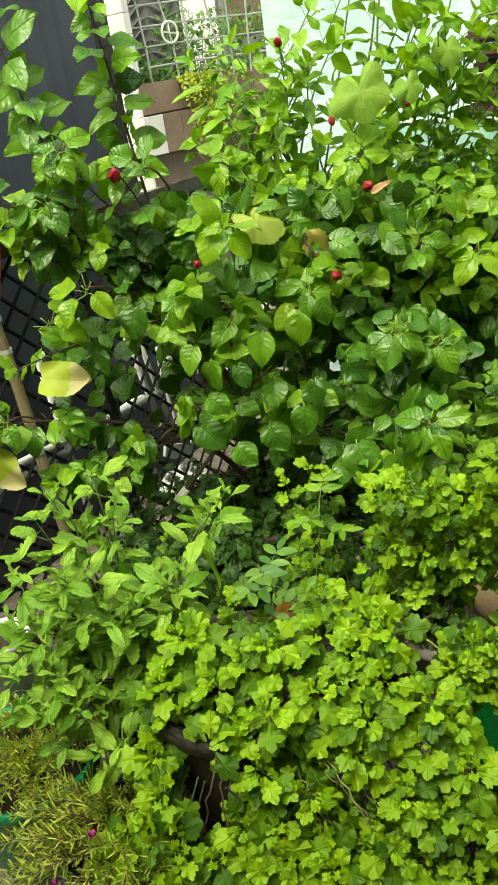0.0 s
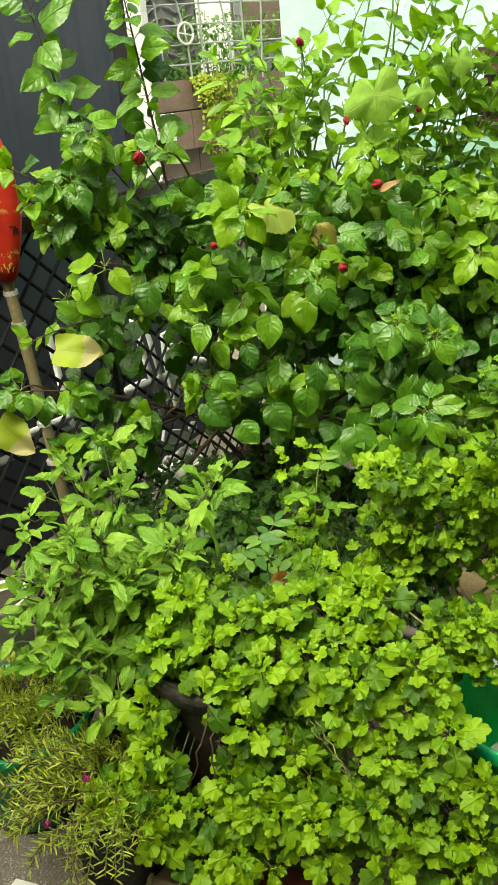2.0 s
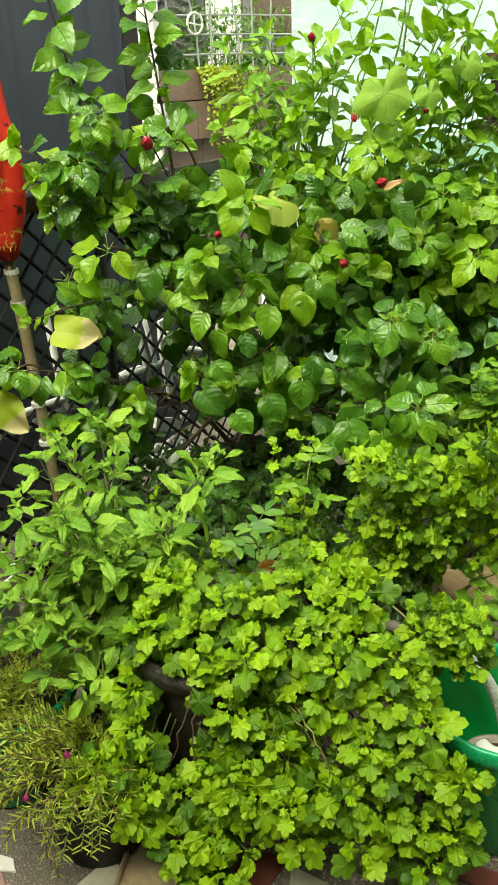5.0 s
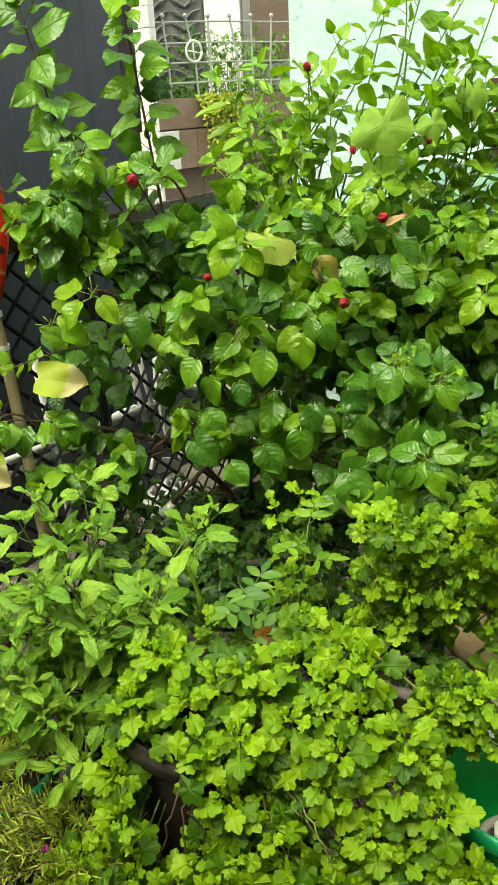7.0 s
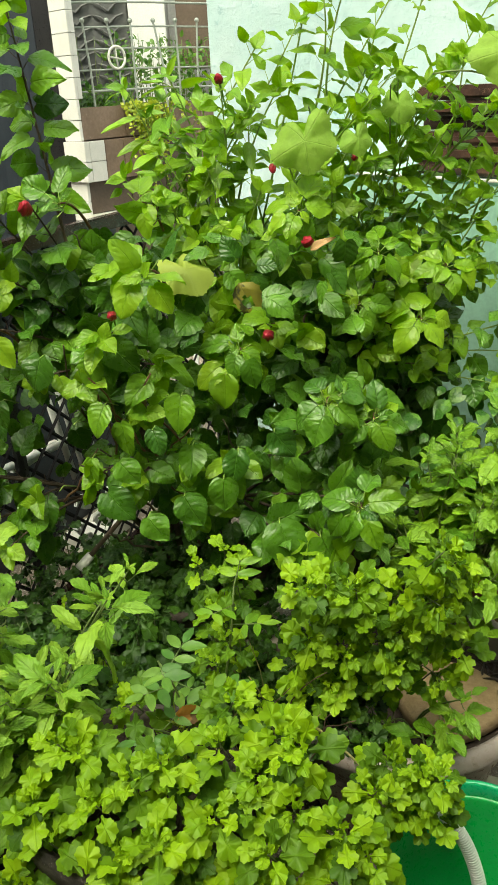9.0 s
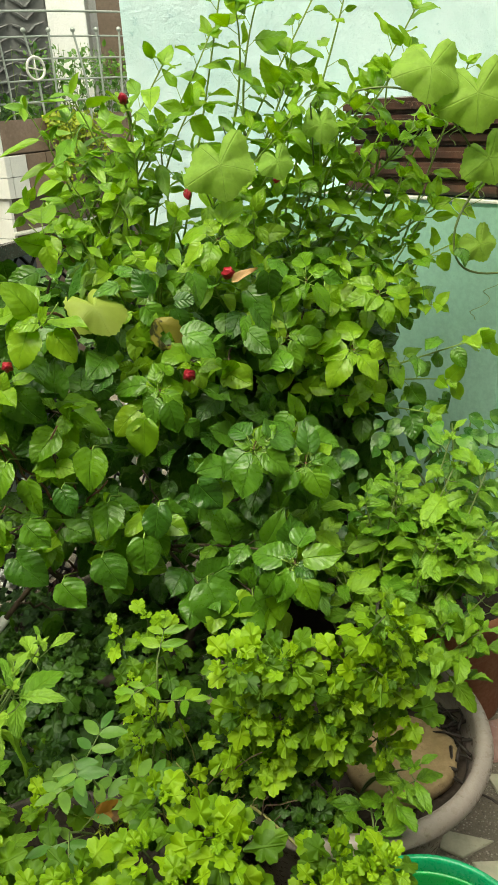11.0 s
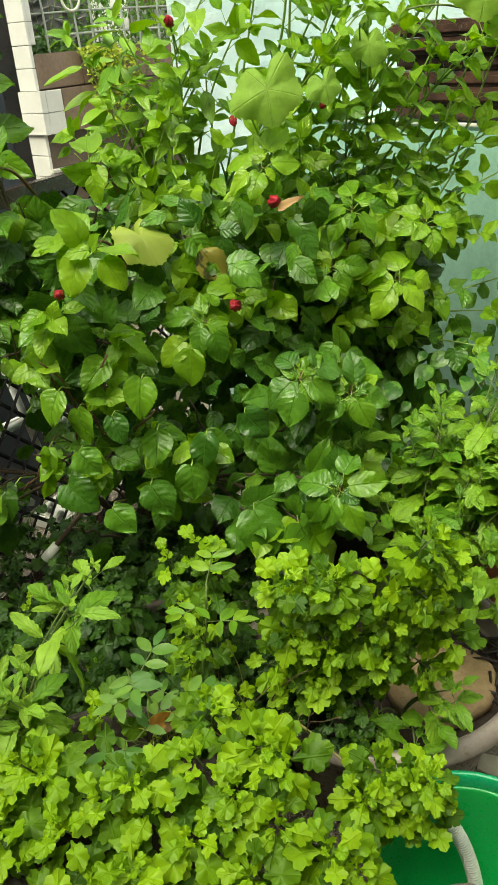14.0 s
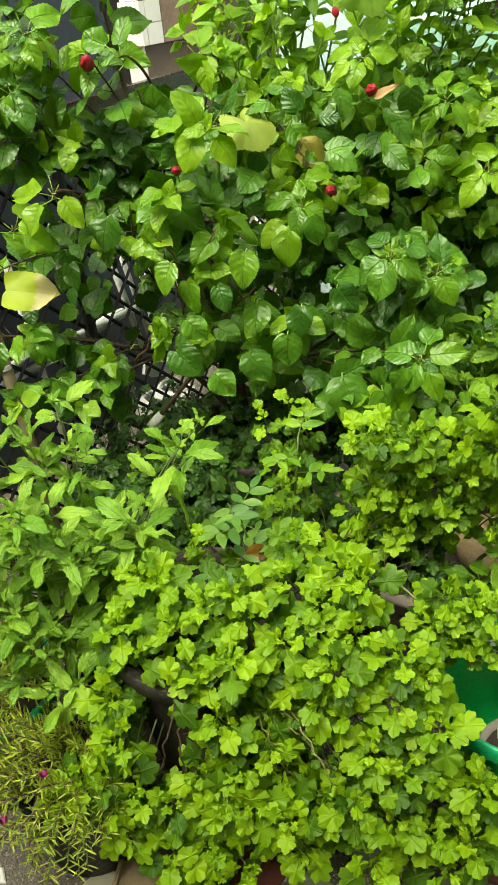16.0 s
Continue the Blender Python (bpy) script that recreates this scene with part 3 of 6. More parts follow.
def palm_arrays(r):
    """A broad five-lobed gourd leaf, 1 across, with folds towards its centre."""
    verts, faces, uvs = [(0, 0.36, 0.0)], [], [(0.5, 0.4)]
    n, rings, tw = 60, 3, r.uniform(0, 6.28)
    for k in range(rings):
        f = (k + 1) / rings
        for i in range(n):
            a = -math.pi / 2 + 2 * math.pi * (i + 0.5) / n
            rad = 0.48 * (0.82 + 0.18 * abs(math.cos(2.5 * (a - math.pi / 2))) ** 1.6) * (1 - 0.6 * math.exp(-(min(abs(a + math.pi / 2), abs(a - 1.5 * math.pi)) / 0.22) ** 2))
            rad *= (1 + 0.09 * math.sin(2 * a + tw) + 0.07 * math.sin(3 * a + 2 * tw)) * (1 + (0.025 if i % 2 else -0.025) * (k == rings - 1))
            x, y = rad * f * math.cos(a), 0.36 + rad * f * math.sin(a)
            z = 0.014 * f * math.cos(5 * (a - math.pi / 2)) - 0.17 * f * f + 0.035 * f * math.sin(3 * a + tw) + 0.03 * f * math.sin(2 * a - tw)
            verts.append((x, y, z))
            uvs.append((0.5 + 0.5 * f * math.sin(2.5 * (a - math.pi / 2)), 0.1 + 0.8 * f))
    for i in range(n):
        faces.append((0, 1 + i, 1 + (i + 1) % n))
        for k in range(rings - 1):
            a, b = 1 + k * n, 1 + (k + 1) * n
            faces.append((a + i, b + i, b + (i + 1) % n, a + (i + 1) % n))
    return verts, faces, uvs


VINE = leaf_set("gourd_blade", M_VINE, 3, palm_arrays)


HALF_DRY = leaf_set("half_dry_blade", M_HIB_OLD, 2, lambda r: cordate_arrays(r, 0.40, 16, 8, 0.25, 0.1, 0.09, 0.01, 0.02, 0.75, 0.06, 0.6))
YELLOW_PALM = leaf_set("yellow_gourd_blade", M_YELLOWED, 2, palm_arrays)


def set_leaf(p, tip_dir, normal, size):
    """The pose of a leaf whose stalk end is at p."""
    y = Vector(tip_dir).normalized()
    z = Vector(normal) - y * Vector(normal).dot(y)
    z = z.normalized() if z.length > 1e-4 else y.orthogonal().normalized()
    x = y.cross(z)
    m = Matrix((x, y, z)).transposed().to_4x4()
    return Matrix.Translation(p) @ m @ Matrix.Diagonal((size, size, size, 1))


class Plant:
    """Collects a plant's leaves and stems: the first leaves become parts, the rest one joined mesh."""

    def __init__(self, name, at, label, category="plant", limit=300, group=""):
        self.root = thing(name, at, label, category, group)
        self.at, self.limit, self.leaves = Vector(at), limit, []

    def leaf(self, kinds, m, piece="leaf"):
        self.leaves.append((rng.choice(kinds), m, piece))

    def stem(self, name, pts, r0, r1, material, twigs=()):
        bm = bmesh.new()
        tube(bm, pts, r0, r1, 6)
        for tw in twigs:
            tube(bm, tw, 0.0010, 0.0008, 4, False)
        part(name, bm, material, self.root, "", True)

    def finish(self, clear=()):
        """clear: (place, radius, reach) of flowers, odd leaves and gaps; leaves between them and the camera are
        dropped.
        """
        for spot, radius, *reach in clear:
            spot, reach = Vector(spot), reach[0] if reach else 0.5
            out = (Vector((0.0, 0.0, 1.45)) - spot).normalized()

            def blocks_view(q):
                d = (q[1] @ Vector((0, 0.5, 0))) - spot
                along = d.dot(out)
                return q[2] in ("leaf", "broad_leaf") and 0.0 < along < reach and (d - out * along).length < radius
            self.leaves = [q for q in self.leaves if not blocks_view(q)]
        order = sorted(self.leaves, key=lambda q: q[1].translation.y - 0.6 * q[1].translation.z)
        back = Matrix.Translation(-self.at)
        for kind, m, piece in order[:self.limit]:
            ob = new(piece, kind[0])
            ob.parent = self.root
            ob.matrix_basis = back @ m
        rest = order[self.limit:]
        by_mat = {}
        for kind, m, piece in rest:
            by_mat.setdefault(kind[0].materials[0].name, []).append((kind, m))
        for mname, group in by_mat.items():
            vs, fs, us, k = [], [], [], 0
            for kind, m in group:
                a = np.array(m)
                v = kind[1] @ a[:3, :3].T + a[:3, 3]
                vs.append(v)
                us.append(kind[3])
                fs.extend([tuple(i + k for i in f) for f in kind[2]])
                k += len(v)
            me = mesh_from("foliage", np.concatenate(vs).tolist(), fs, bpy.data.materials[mname], np.concatenate(us))
            ob = part("foliage", me, None, self.root)
            tagged(ob, kind="stuff")
        return self.root


def rand_dir(s=1.0):
    return Vector((rng.gauss(0, s), rng.gauss(0, s), rng.gauss(0, s)))


def spiral(axis, k, step=2.4):
    a = axis.orthogonal().normalized()
    b = axis.cross(a)
    return a * math.cos(k * step) + b * math.sin(k * step)


def hibiscus_branch(pl, base, tip, start=0.4, size=(0.055, 0.088), gap=0.026, rise=0.12, r0=0.005, young=0.25, kinds=None, young_kinds=None, open_side=1.0, hang=1.0):
    base, tip = Vector(base), Vector(tip)
    mid = base.lerp(tip, 0.55) + UP * rise * (tip - base).length + Vector((rng.uniform(-0.03, 0.03), rng.uniform(-0.02, 0.05), 0))
    pts = bez(base, mid, tip, 10)
    total = sum((q - p).length for p, q in zip(pts, pts[1:]))
    n = max(4, int(total * (1 - start) / gap))
    twigs, k0 = [], rng.uniform(0, 6)
    for i in range(n):
        s = start + (1 - start) * (i + rng.uniform(0.2, 0.8)) / n
        f = s * 10
        j = min(9, int(f))
        p = pts[j].lerp(pts[j + 1], f - j)
        axis = (pts[j + 1] - pts[j]).normalized()
        out = spiral(axis, k0 + i)
        d = (out * 0.9 + axis * 0.35 + rand_dir(0.2) + TO_PATH * 0.3 * open_side + UP * rng.uniform(0.3 - 1.05 * hang, 0.45 - 0.4 * hang)).normalized()
        stalk = rng.uniform(0.012, 0.03)
        q = p + (out * 0.7 + axis * 0.5 + UP * 0.15).normalized() * stalk
        twigs.append([p, q])
        nrm = UP * rng.uniform(0.3, 0.9) + TO_PATH * rng.uniform(0.35, 1.0) * open_side + out * 0.25 + rand_dir(0.22)
        fresh = s > 1 - young * 0.35 and rng.random() < 0.75
        z = rng.uniform(*size) * (1.0 if s < 0.85 else rng.uniform(0.55, 0.9))
        pl.leaf((young_kinds or HIB_Y) if fresh else (kinds or HIB), set_leaf(q, d, nrm, z))
    axis = (pts[10] - pts[9]).normalized()
    for i in range(3):
        out = spiral(axis, i * 0.9 + k0)
        pl.leaf(young_kinds or HIB_Y, set_leaf(tip, (out + axis * 0.9).normalized(), UP * 0.5 + TO_PATH * 0.6 + rand_dir(0.2), rng.uniform(0.025, 0.05)))
    pl.stem("branch", pts, r0, 0.0014, (M_SHOOT if r0 < 0.0031 else M_RED_STEM) if r0 < 0.004 else M_WOOD_STEM, twigs)


def chrys_shoot(pl, base, tip, size=(0.034, 0.05), length=0.08, gap=0.0115, lean=(0, -0.35, 0.75), bend=0.1, bare=2, kinds=None):
    """A shoot that ends in a rosette: small bright leaves in the middle, larger ones spread below them."""
    base, tip = Vector(base), Vector(tip)
    mid = base.lerp(tip, 0.5) + UP * bend + rand_dir(0.012)
    pts = bez(base, mid, tip, 8)
    end = (Vector(lean) + (tip - base).normalized() * 0.3 + rand_dir(0.2)).normalized()
    pts = pts[:-1] + [tip - end * 0.03, tip]
    acc, nodes = 0.0, []
    for i in range(len(pts) - 1, 0, -1):
        seg = (pts[i] - pts[i - 1]).length
        steps = max(1, int(seg / gap))
        for k in range(steps):
            if acc + seg * k / steps < length:
                nodes.append((pts[i].lerp(pts[i - 1], k / steps), (pts[i] - pts[i - 1]).normalized(), acc + seg * k / steps))
        acc += seg
        if acc > length:
            break
    k0 = rng.uniform(0, 6)
    for i in range(4):
        out = spiral(end, k0 + i * 0.87)
        pl.leaf(kinds or CHR_Y, set_leaf(tip, (out * 0.7 + end * 0.8).normalized(), end - out * 0.5 + rand_dir(0.12), rng.uniform(0.40, 0.62) * size[0]))
    for i, (p, axis, dist) in enumerate(nodes):
        axis = (axis * 0.35 + end * 0.9).normalized()
        out = spiral(axis, k0 + i)
        grow = min(1.0, 0.66 + dist / 0.05)
        lift = 0.42 - 0.62 * min(1.0, dist / 0.035)
        d = (out + axis * lift - UP * 0.12 * grow + rand_dir(0.12)).normalized()
        nrm = axis + UP * 0.3 + TO_PATH * 0.12 + rand_dir(0.14)
        young = rng.random() < (0.85 if dist < 0.014 else 0.2)
        pl.leaf(kinds or (CHR_Y if young else CHR), set_leaf(p + d * 0.010, d, nrm, rng.uniform(*size) * grow))
    pl.stem("stem", pts[bare:], 0.0014, 0.001, M_DARK_STEM)


def chrys_head(pl, base, tip, face, size=0.044, kinds=None):
    """A leafy shoot end: small bright leaves in the middle, three whorls of larger, darker ones spread below them."""
    base, tip, face = Vector(base), Vector(tip), Vector(face).normalized()
    k0 = rng.uniform(0, 6)
    for count, grow, lift, down, bright in ((3, 0.52, 1.4, -0.003, 1.0), (3, 0.85, 0.7, 0.004, 0.9), (4, 1.10, 0.22, 0.013, 0.6), (5, 1.15, -0.22, 0.027, 0.2)):
        for i in range(count):
            out = spiral(face, 1, k0 + 2 * math.pi * i / count + rng.uniform(-0.3, 0.3))
            d = (out + face * lift - UP * 0.1 + rand_dir(0.12)).normalized()
            p = tip - face * down + d * (0.004 + 0.008 * (grow > 0.8))
            young = CHR_Y if rng.random() < bright else CHR
            pl.leaf(kinds or young, set_leaf(p, d, face - out * 0.25 * lift + rand_dir(0.16), size * grow * rng.uniform(0.85, 1.12)))
        k0 += 0.8
    foot = tip - face * 0.045
    pl.stem("stem", bez(base, base.lerp(foot, 0.6) + UP * 0.05, foot, 7)[3:] + [tip], 0.0017, 0.0012, M_DARK_STEM)


def cluster(pl, p, count=7, size=(0.06, 0.088), kinds=None, face=(0.0, -0.75, 0.6), back=None):
    """A fresh whorl of leaves at a branch end, faced upwards and towards the camera."""
    p, face = Vector(p), Vector(face).normalized()
    k0 = rng.uniform(0, 6)
    if back is not None:
        pl.stem("branch", bez(back, Vector(back).lerp(p, 0.5) + UP * 0.04, p, 8), 0.0036, 0.0018, M_RED_STEM)
    for i in range(count):
        out = spiral(face, k0 + i)
        d = (out + face * (0.40 - 0.09 * i) - UP * 0.3 + rand_dir(0.18)).normalized()
        nrm = face + UP * 0.3 - out * 0.15 + rand_dir(0.2)
        q = p + (out * 0.9 + face * 0.3).normalized() * (0.008 + 0.004 * i)
        pl.stem("leaf_stalk", [p - face * 0.003 * i, q], 0.0012, 0.0010, M_SHOOT)
        pl.leaf(kinds or HIB_Y, set_leaf(q, d, nrm, rng.uniform(*size) * (0.5 + 0.5 * min(1, i / 3))))


def basil_shoot(pl, base, tip, size=(0.036, 0.056), pairs=5, gap=0.024, kinds=None):
    base, tip = Vector(base), Vector(tip)
    mid = base.lerp(tip, 0.5) + UP * 0.06 + rand_dir(0.012)
    pts = bez(base, mid, tip, 8)
    axis = (UP * 0.9 + TO_PATH * 0.25 + (tip - base).normalized() * 0.5 + rand_dir(0.1)).normalized()
    k0 = rng.uniform(0, 3)
    twigs = []
    for i in range(pairs):
        p = tip - axis * gap * i if i < 3 else pts[max(0, 8 - (i - 1))]
        grow = (0.5, 0.85, 1.0, 1.0, 0.95, 0.9, 0.85)[min(i, 6)]
        for s in (0, math.pi):
            out = spiral(axis, 1, k0 + i * math.pi / 2 + s)
            d = (out + axis * (0.75 - 0.24 * i) + rand_dir(0.26)).normalized()
            q = p + d * rng.uniform(0.012, 0.022)
            twigs.append([p, q])
            pl.leaf(kinds or BAS, set_leaf(q, d, axis * 0.8 + UP * 0.35 + TO_PATH * 0.2 + rand_dir(0.28), rng.uniform(*size) * grow * rng.uniform(0.8, 1.05)))
    for i in range(4):
        out = spiral(axis, i, 1.6)
        pl.leaf(kinds or BAS, set_leaf(tip, (out * 0.6 + axis).normalized(), UP + TO_PATH * 0.4, rng.uniform(0.014, 0.022)))
    pl.stem("stem", pts[:-1] + [tip], 0.0025, 0.0014, M_STEM, twigs)

# ---- setting ----
bm = bmesh.new()
bmesh.ops.create_grid(bm, x_segments=40, y_segments=40, size=1.0)
for v in bm.verts:
    v.co = Vector((math.copysign(abs(v.co.x) ** 3, v.co.x) * 120, math.copysign(abs(v.co.y) ** 3, v.co.y) * 120 + 1.5, 0.0))
ground = solo("ground", bm, M_CONCRETE, "grey pebbled concrete floor, wet and stained", "floor", "structure")

bm = bmesh.new()
box(bm, (-0.064, 3.2, 0.0), (4.0, 3.42, 2.75))
solo("wall_north", bm, M_MINT, "mint limewashed rough plaster wall", "wall", "structure")

bm = bmesh.new()
box(bm, (-4.0, 6.6, 0.0), (2.0, 6.8, 3.0))
solo("wall_far", bm, M_PLASTER, "grey plastered house wall behind the planter", "wall", "structure")

# unseen walls, added to hold back low skylight and deepen the shadows
for wname, lo, hi in (("wall_south", (-3.4, -1.5, 0.0), (2.4, -1.3, 4.6)), ("wall_east", (2.2, -1.5, 0.0), (2.4, 3.2, 3.0)), ("wall_west", (-3.4, -1.5, 0.0), (-3.2, 5.05, 3.0))):
    bm = bmesh.new()
    box(bm, lo, hi)
    solo(wname, bm, M_YARD, "plain unseen wall added to cut light from the sides and behind", "wall", "structure")

# unseen slab, added overhead to keep light off the nearer, lower plants
bm = bmesh.new()
box(bm, (-3.2, -1.3, 2.7), (2.2, -0.32, 2.82))
solo("ceiling", bm, M_YARD, "plain unseen slab added overhead to shade the lower plants", "ceiling", "structure")

# tall dark sheet gate beside the tiled pillar
gate = thing("sheet_gate", (-2.0, 4.98, 0.0), "tall dark blue-grey sheet-metal gate with faint ribs", "gate")
bm = bmesh.new()
n = 70
for i in range(n + 1):
    x = -1.09 - 2.05 * i / n
    off = 0.006 * (1 if (i // 2) % 2 else 0) if i % 7 < 4 else 0.0
    a = bm.verts.new((x, 4.98 - off, 0.02))
    b = bm.verts.new((x, 4.98 - off, 2.9))
    if i:
        bm.faces.new((pa, a, b, pb))
    pa, pb = a, b
g = bmesh.ops.extrude_face_region(bm, geom=bm.faces[:])
bmesh.ops.translate(bm, verts=[v for v in g["geom"] if isinstance(v, bmesh.types.BMVert)], vec=(0, 0.04, 0))
part("sheet", bm, M_SHEET, gate)
bm = bmesh.new()
box(bm, (-3.14, 4.96, 0.0), (-1.08, 5.04, 0.02), bevel=0.004)
part("bottom_rail", bm, M_BLACK, gate)
# black strip put where shadow darkens the gap between gate and pillar
bm = bmesh.new()
box(bm, (-1.085, 4.965, 0.0), (-0.985, 5.045, 2.9), bevel=0.006)
part("gate_post", bm, M_BLACK, gate, "black strip added for the shadowed band beside the pillar")

# tiled planter: its long face runs away beside the mint wall, its end is a white tiled pillar
PL = Matrix.Translation((-0.872, 4.85, 0.0)) @ Matrix.Rotation(radians(50), 4, "Z")
planter = thing("raised_planter", (-0.872, 4.85, 0.0), "raised planter faced with brown stone tiles and a white tiled pillar", "planter")
bm = bmesh.new()
box(bm, (0.02, 0.02, 0.0), (1.40, 0.42, 1.38), PL)
part("core", bm, M_BTILE_D, planter)
bm = bmesh.new()
box(bm, (0.03, 0.04, 1.38), (1.39, 0.40, 1.395), PL)
part("soil", bm, M_SOIL, planter)
bm = bmesh.new()
box(bm, (-0.02, -0.025, 0.850), (1.40, 0.02, 0.868), PL, 0.004)
part("ledge", bm, M_CREAM, planter)


def tile_row(x0, x1, z0, z1, y, widths, material, name="tile"):
    x, i = x0, 0
    while x < x1 - 0.02:
        w = min(widths[i % len(widths)], x1 - x)
        b = bmesh.new()
        box(b, (x + 0.0015, y, z0 + 0.0015), (x + w - 0.0015, y + 0.02, z1 - 0.0015), PL, bevel=0.0015)
        part(name, b, material[i % len(material)], planter)
        x, i = x + w, i + 1


tile_row(0.002, 1.40, 1.252, 1.415, 0.0, (0.30, 0.29, 0.31), (M_BTILE,))
tile_row(0.105, 1.40, 1.040, 1.248, -0.045, (0.13, 0.26, 0.30), (M_BTILE, M_BTILE, M_BTILE_D))
tile_row(0.002, 1.40, 0.870, 1.036, 0.0, (0.30, 0.27), (M_BTILE_D,))
bm = bmesh.new()
box(bm, (0.0, -0.025, 1.042), (1.40, 0.02, 1.246), PL)
part("band", bm, M_BTILE_D, planter)
column_z = 0.0
while column_z < 2.75:
    h = 0.104
    proud = 1.03 < column_z + h * 0.5 < 1.25
    b = bmesh.new()
    box(b, (-0.035 if proud else -0.018, -0.045 if proud else -0.004, column_z + 0.0012), (0.0, 0.135, column_z + h - 0.0012), PL, bevel=0.0015)
    part("pillar_tile", b, M_WTILE, planter)
    b = bmesh.new()
    if proud:
        box(b, (0.002, -0.045, column_z + 0.0012), (0.103, -0.025, column_z + h - 0.0012), PL, bevel=0.0015)
        part("pillar_tile", b, M_WTILE, planter)
    elif column_z > 1.38:
        box(b, (0.002, 0.0, column_z + 0.0012), (0.03, 0.135, column_z + h - 0.0012), PL, bevel=0.0015)
        part("pillar_tile", b, M_WTILE, planter)
    else:
        b.free()
    column_z += h

# iron trellis over the planter
TRL = Matrix.Translation((-0.87, 4.95, 0.0)) @ Matrix.Rotation(radians(35), 4, "Z")
trellis = thing("wire_trellis", (-0.87, 4.95, 1.38), "pale painted iron trellis with ball-topped rods and a ring", "trellis")
for z, r in ((1.913, 0.006), (1.797, 0.005), (1.692, 0.005), (1.592, 0.005), (1.489, 0.006)):
    bm = bmesh.new()
    tube(bm, [TRL @ Vector((x, 0.0, z + dz)) for x, dz in ((0.0, 0.0), (0.4, 0.004), (0.8, -0.002), (1.1, 0.0))], r, r, 8)
    part("bar", bm, M_TIN, trellis)
for i in range(7):
    x = 0.043 + 0.138 * i
    lean = (0.02, 0.055, 0.0, 0.05, 0.0, -0.02, 0.03)[i]
    bm = bmesh.new()
    tube(bm, [TRL @ Vector(q) for q in ((x + lean, -0.008, 1.39), (x + lean * 0.8, -0.012, 1.6), (x, -0.008, 1.822))], 0.006, 0.0055, 8)
    rod = part("rod", bm, M_TIN, trellis)
    bm = bmesh.new()
    bmesh.ops.create_uvsphere(bm, u_segments=10, v_segments=8, radius=0.013, matrix=Matrix.Translation(TRL @ Vector((x, -0.008, 1.828))))
    part("ball", bm, M_TIN, rod, "", True)
bm = bmesh.new()
tube(bm, [TRL @ Vector((0.215 + 0.048 * math.cos(a), -0.02, 1.65 + 0.055 * math.sin(a))) for a in (math.pi * 2 * k / 20 for k in range(21))], 0.007, 0.007, 8)
tube(bm, [TRL @ Vector((0.175, -0.02, 1.655)), TRL @ Vector((0.255, -0.02, 1.64))], 0.004, 0.004, 6)
tube(bm, [TRL @ Vector((0.215, -0.02, 1.60)), TRL @ Vector((0.212, -0.02, 1.70))], 0.004, 0.004, 6)
part("ring", bm, M_CREAM, trellis, "", True)

# house front behind the trellis
house = thing("house_front", (-0.4, 6.1, 0.0), "house front with a dark embossed panel and a pale pillar", "house")
bm = bmesh.new()
box(bm, (-1.2, 6.05, 0.0), (-0.76, 6.12, 3.0), bevel=0.004)
part("panel", bm, M_DOORP, house)
for col in range(4):
    for row in range(16):
        bm = bmesh.new()
        x, z = -1.14 + col * 0.105, 1.4 + row * 0.07
        s = 1 if col % 2 else -1
        pts = [(x - 0.045 * s, 6.045, z), (x, 6.03, z + 0.035), (x + 0.045 * s, 6.045, z + 0.05)]
        tube(bm, pts, 0.012, 0.004, 5)
        part("embossed_frond", bm, M_DOORP, house)
bm = bmesh.new()
box(bm, (-0.735, 5.95, 0.0), (-0.505, 6.15, 3.0), bevel=0.006)
part("pillar", bm, M_WHITE, house)
bm = bmesh.new()
box(bm, (-0.44, 5.98, 1.60), (-0.05, 6.2, 2.6), bevel=0.006)
part("shutter", bm, M_BTILE_D, house)

# pale green steel cabinet set across the corner
CAB = Matrix.Translation((0.88, 2.37, 0.0)) @ Matrix.Rotation(math.atan2(0.776, -0.631), 4, "Z")
cabinet = thing("steel_cabinet", (0.88, 2.37, 0.0), "pale green enamelled steel cabinet with a cream top edge", "cabinet")
bm = bmesh.new()
box(bm, (0.0, -0.55, 0.03), (0.95, 0.0, 1.194), CAB, 0.012)
part("body", bm, M_CABINET, cabinet, "", False)
bm = bmesh.new()
box(bm, (-0.002, -0.008, 1.191), (0.952, 0.003, 1.2), CAB, 0.002)
part("lip", bm, M_CREAM, cabinet, "cream painted top edge")
bm = bmesh.new()
box(bm, (0.02, -0.5, 0.0), (0.93, -0.02, 0.03), CAB)
part("plinth", bm, M_BLACK, cabinet)

for i in range(6):
    bm = bmesh.new()
    z = 1.2 + 0.04 * i
    a, b = 0.05 + rng.uniform(-0.03, 0.05), 0.56 + rng.uniform(-0.05, 0.05)
    box(bm, (a, -0.20 + rng.uniform(-0.02, 0.02), z), (b, -0.035 + rng.uniform(-0.018, 0.018), z + 0.039 - rng.uniform(0.0, 0.004)), CAB @ Matrix.Rotation(radians(rng.uniform(-1.6, 1.6)), 4, "Z"), 0.010)
    solo("timber_board", bm, M_TIMBER, "dark wet timber board stacked on the steel cabinet", "board", group="stacked boards")

# black mesh fence from the corner of the mint wall
F0, F1 = Vector((-0.10, 3.18, 0)), Vector((-1.06, 1.26, 0))
fdir = (F1 - F0).normalized()
flen = (F1 - F0).length
fence = thing("mesh_fence", (-0.6, 2.2, 0.0), "black expanded-metal mesh fence with a wet dark top rail", "fence")


def on_fence(s, z, off=0.0):
    p = F0 + fdir * s + Vector((fdir.y, -fdir.x, 0)) * off
    return Vector((p.x, p.y, z))


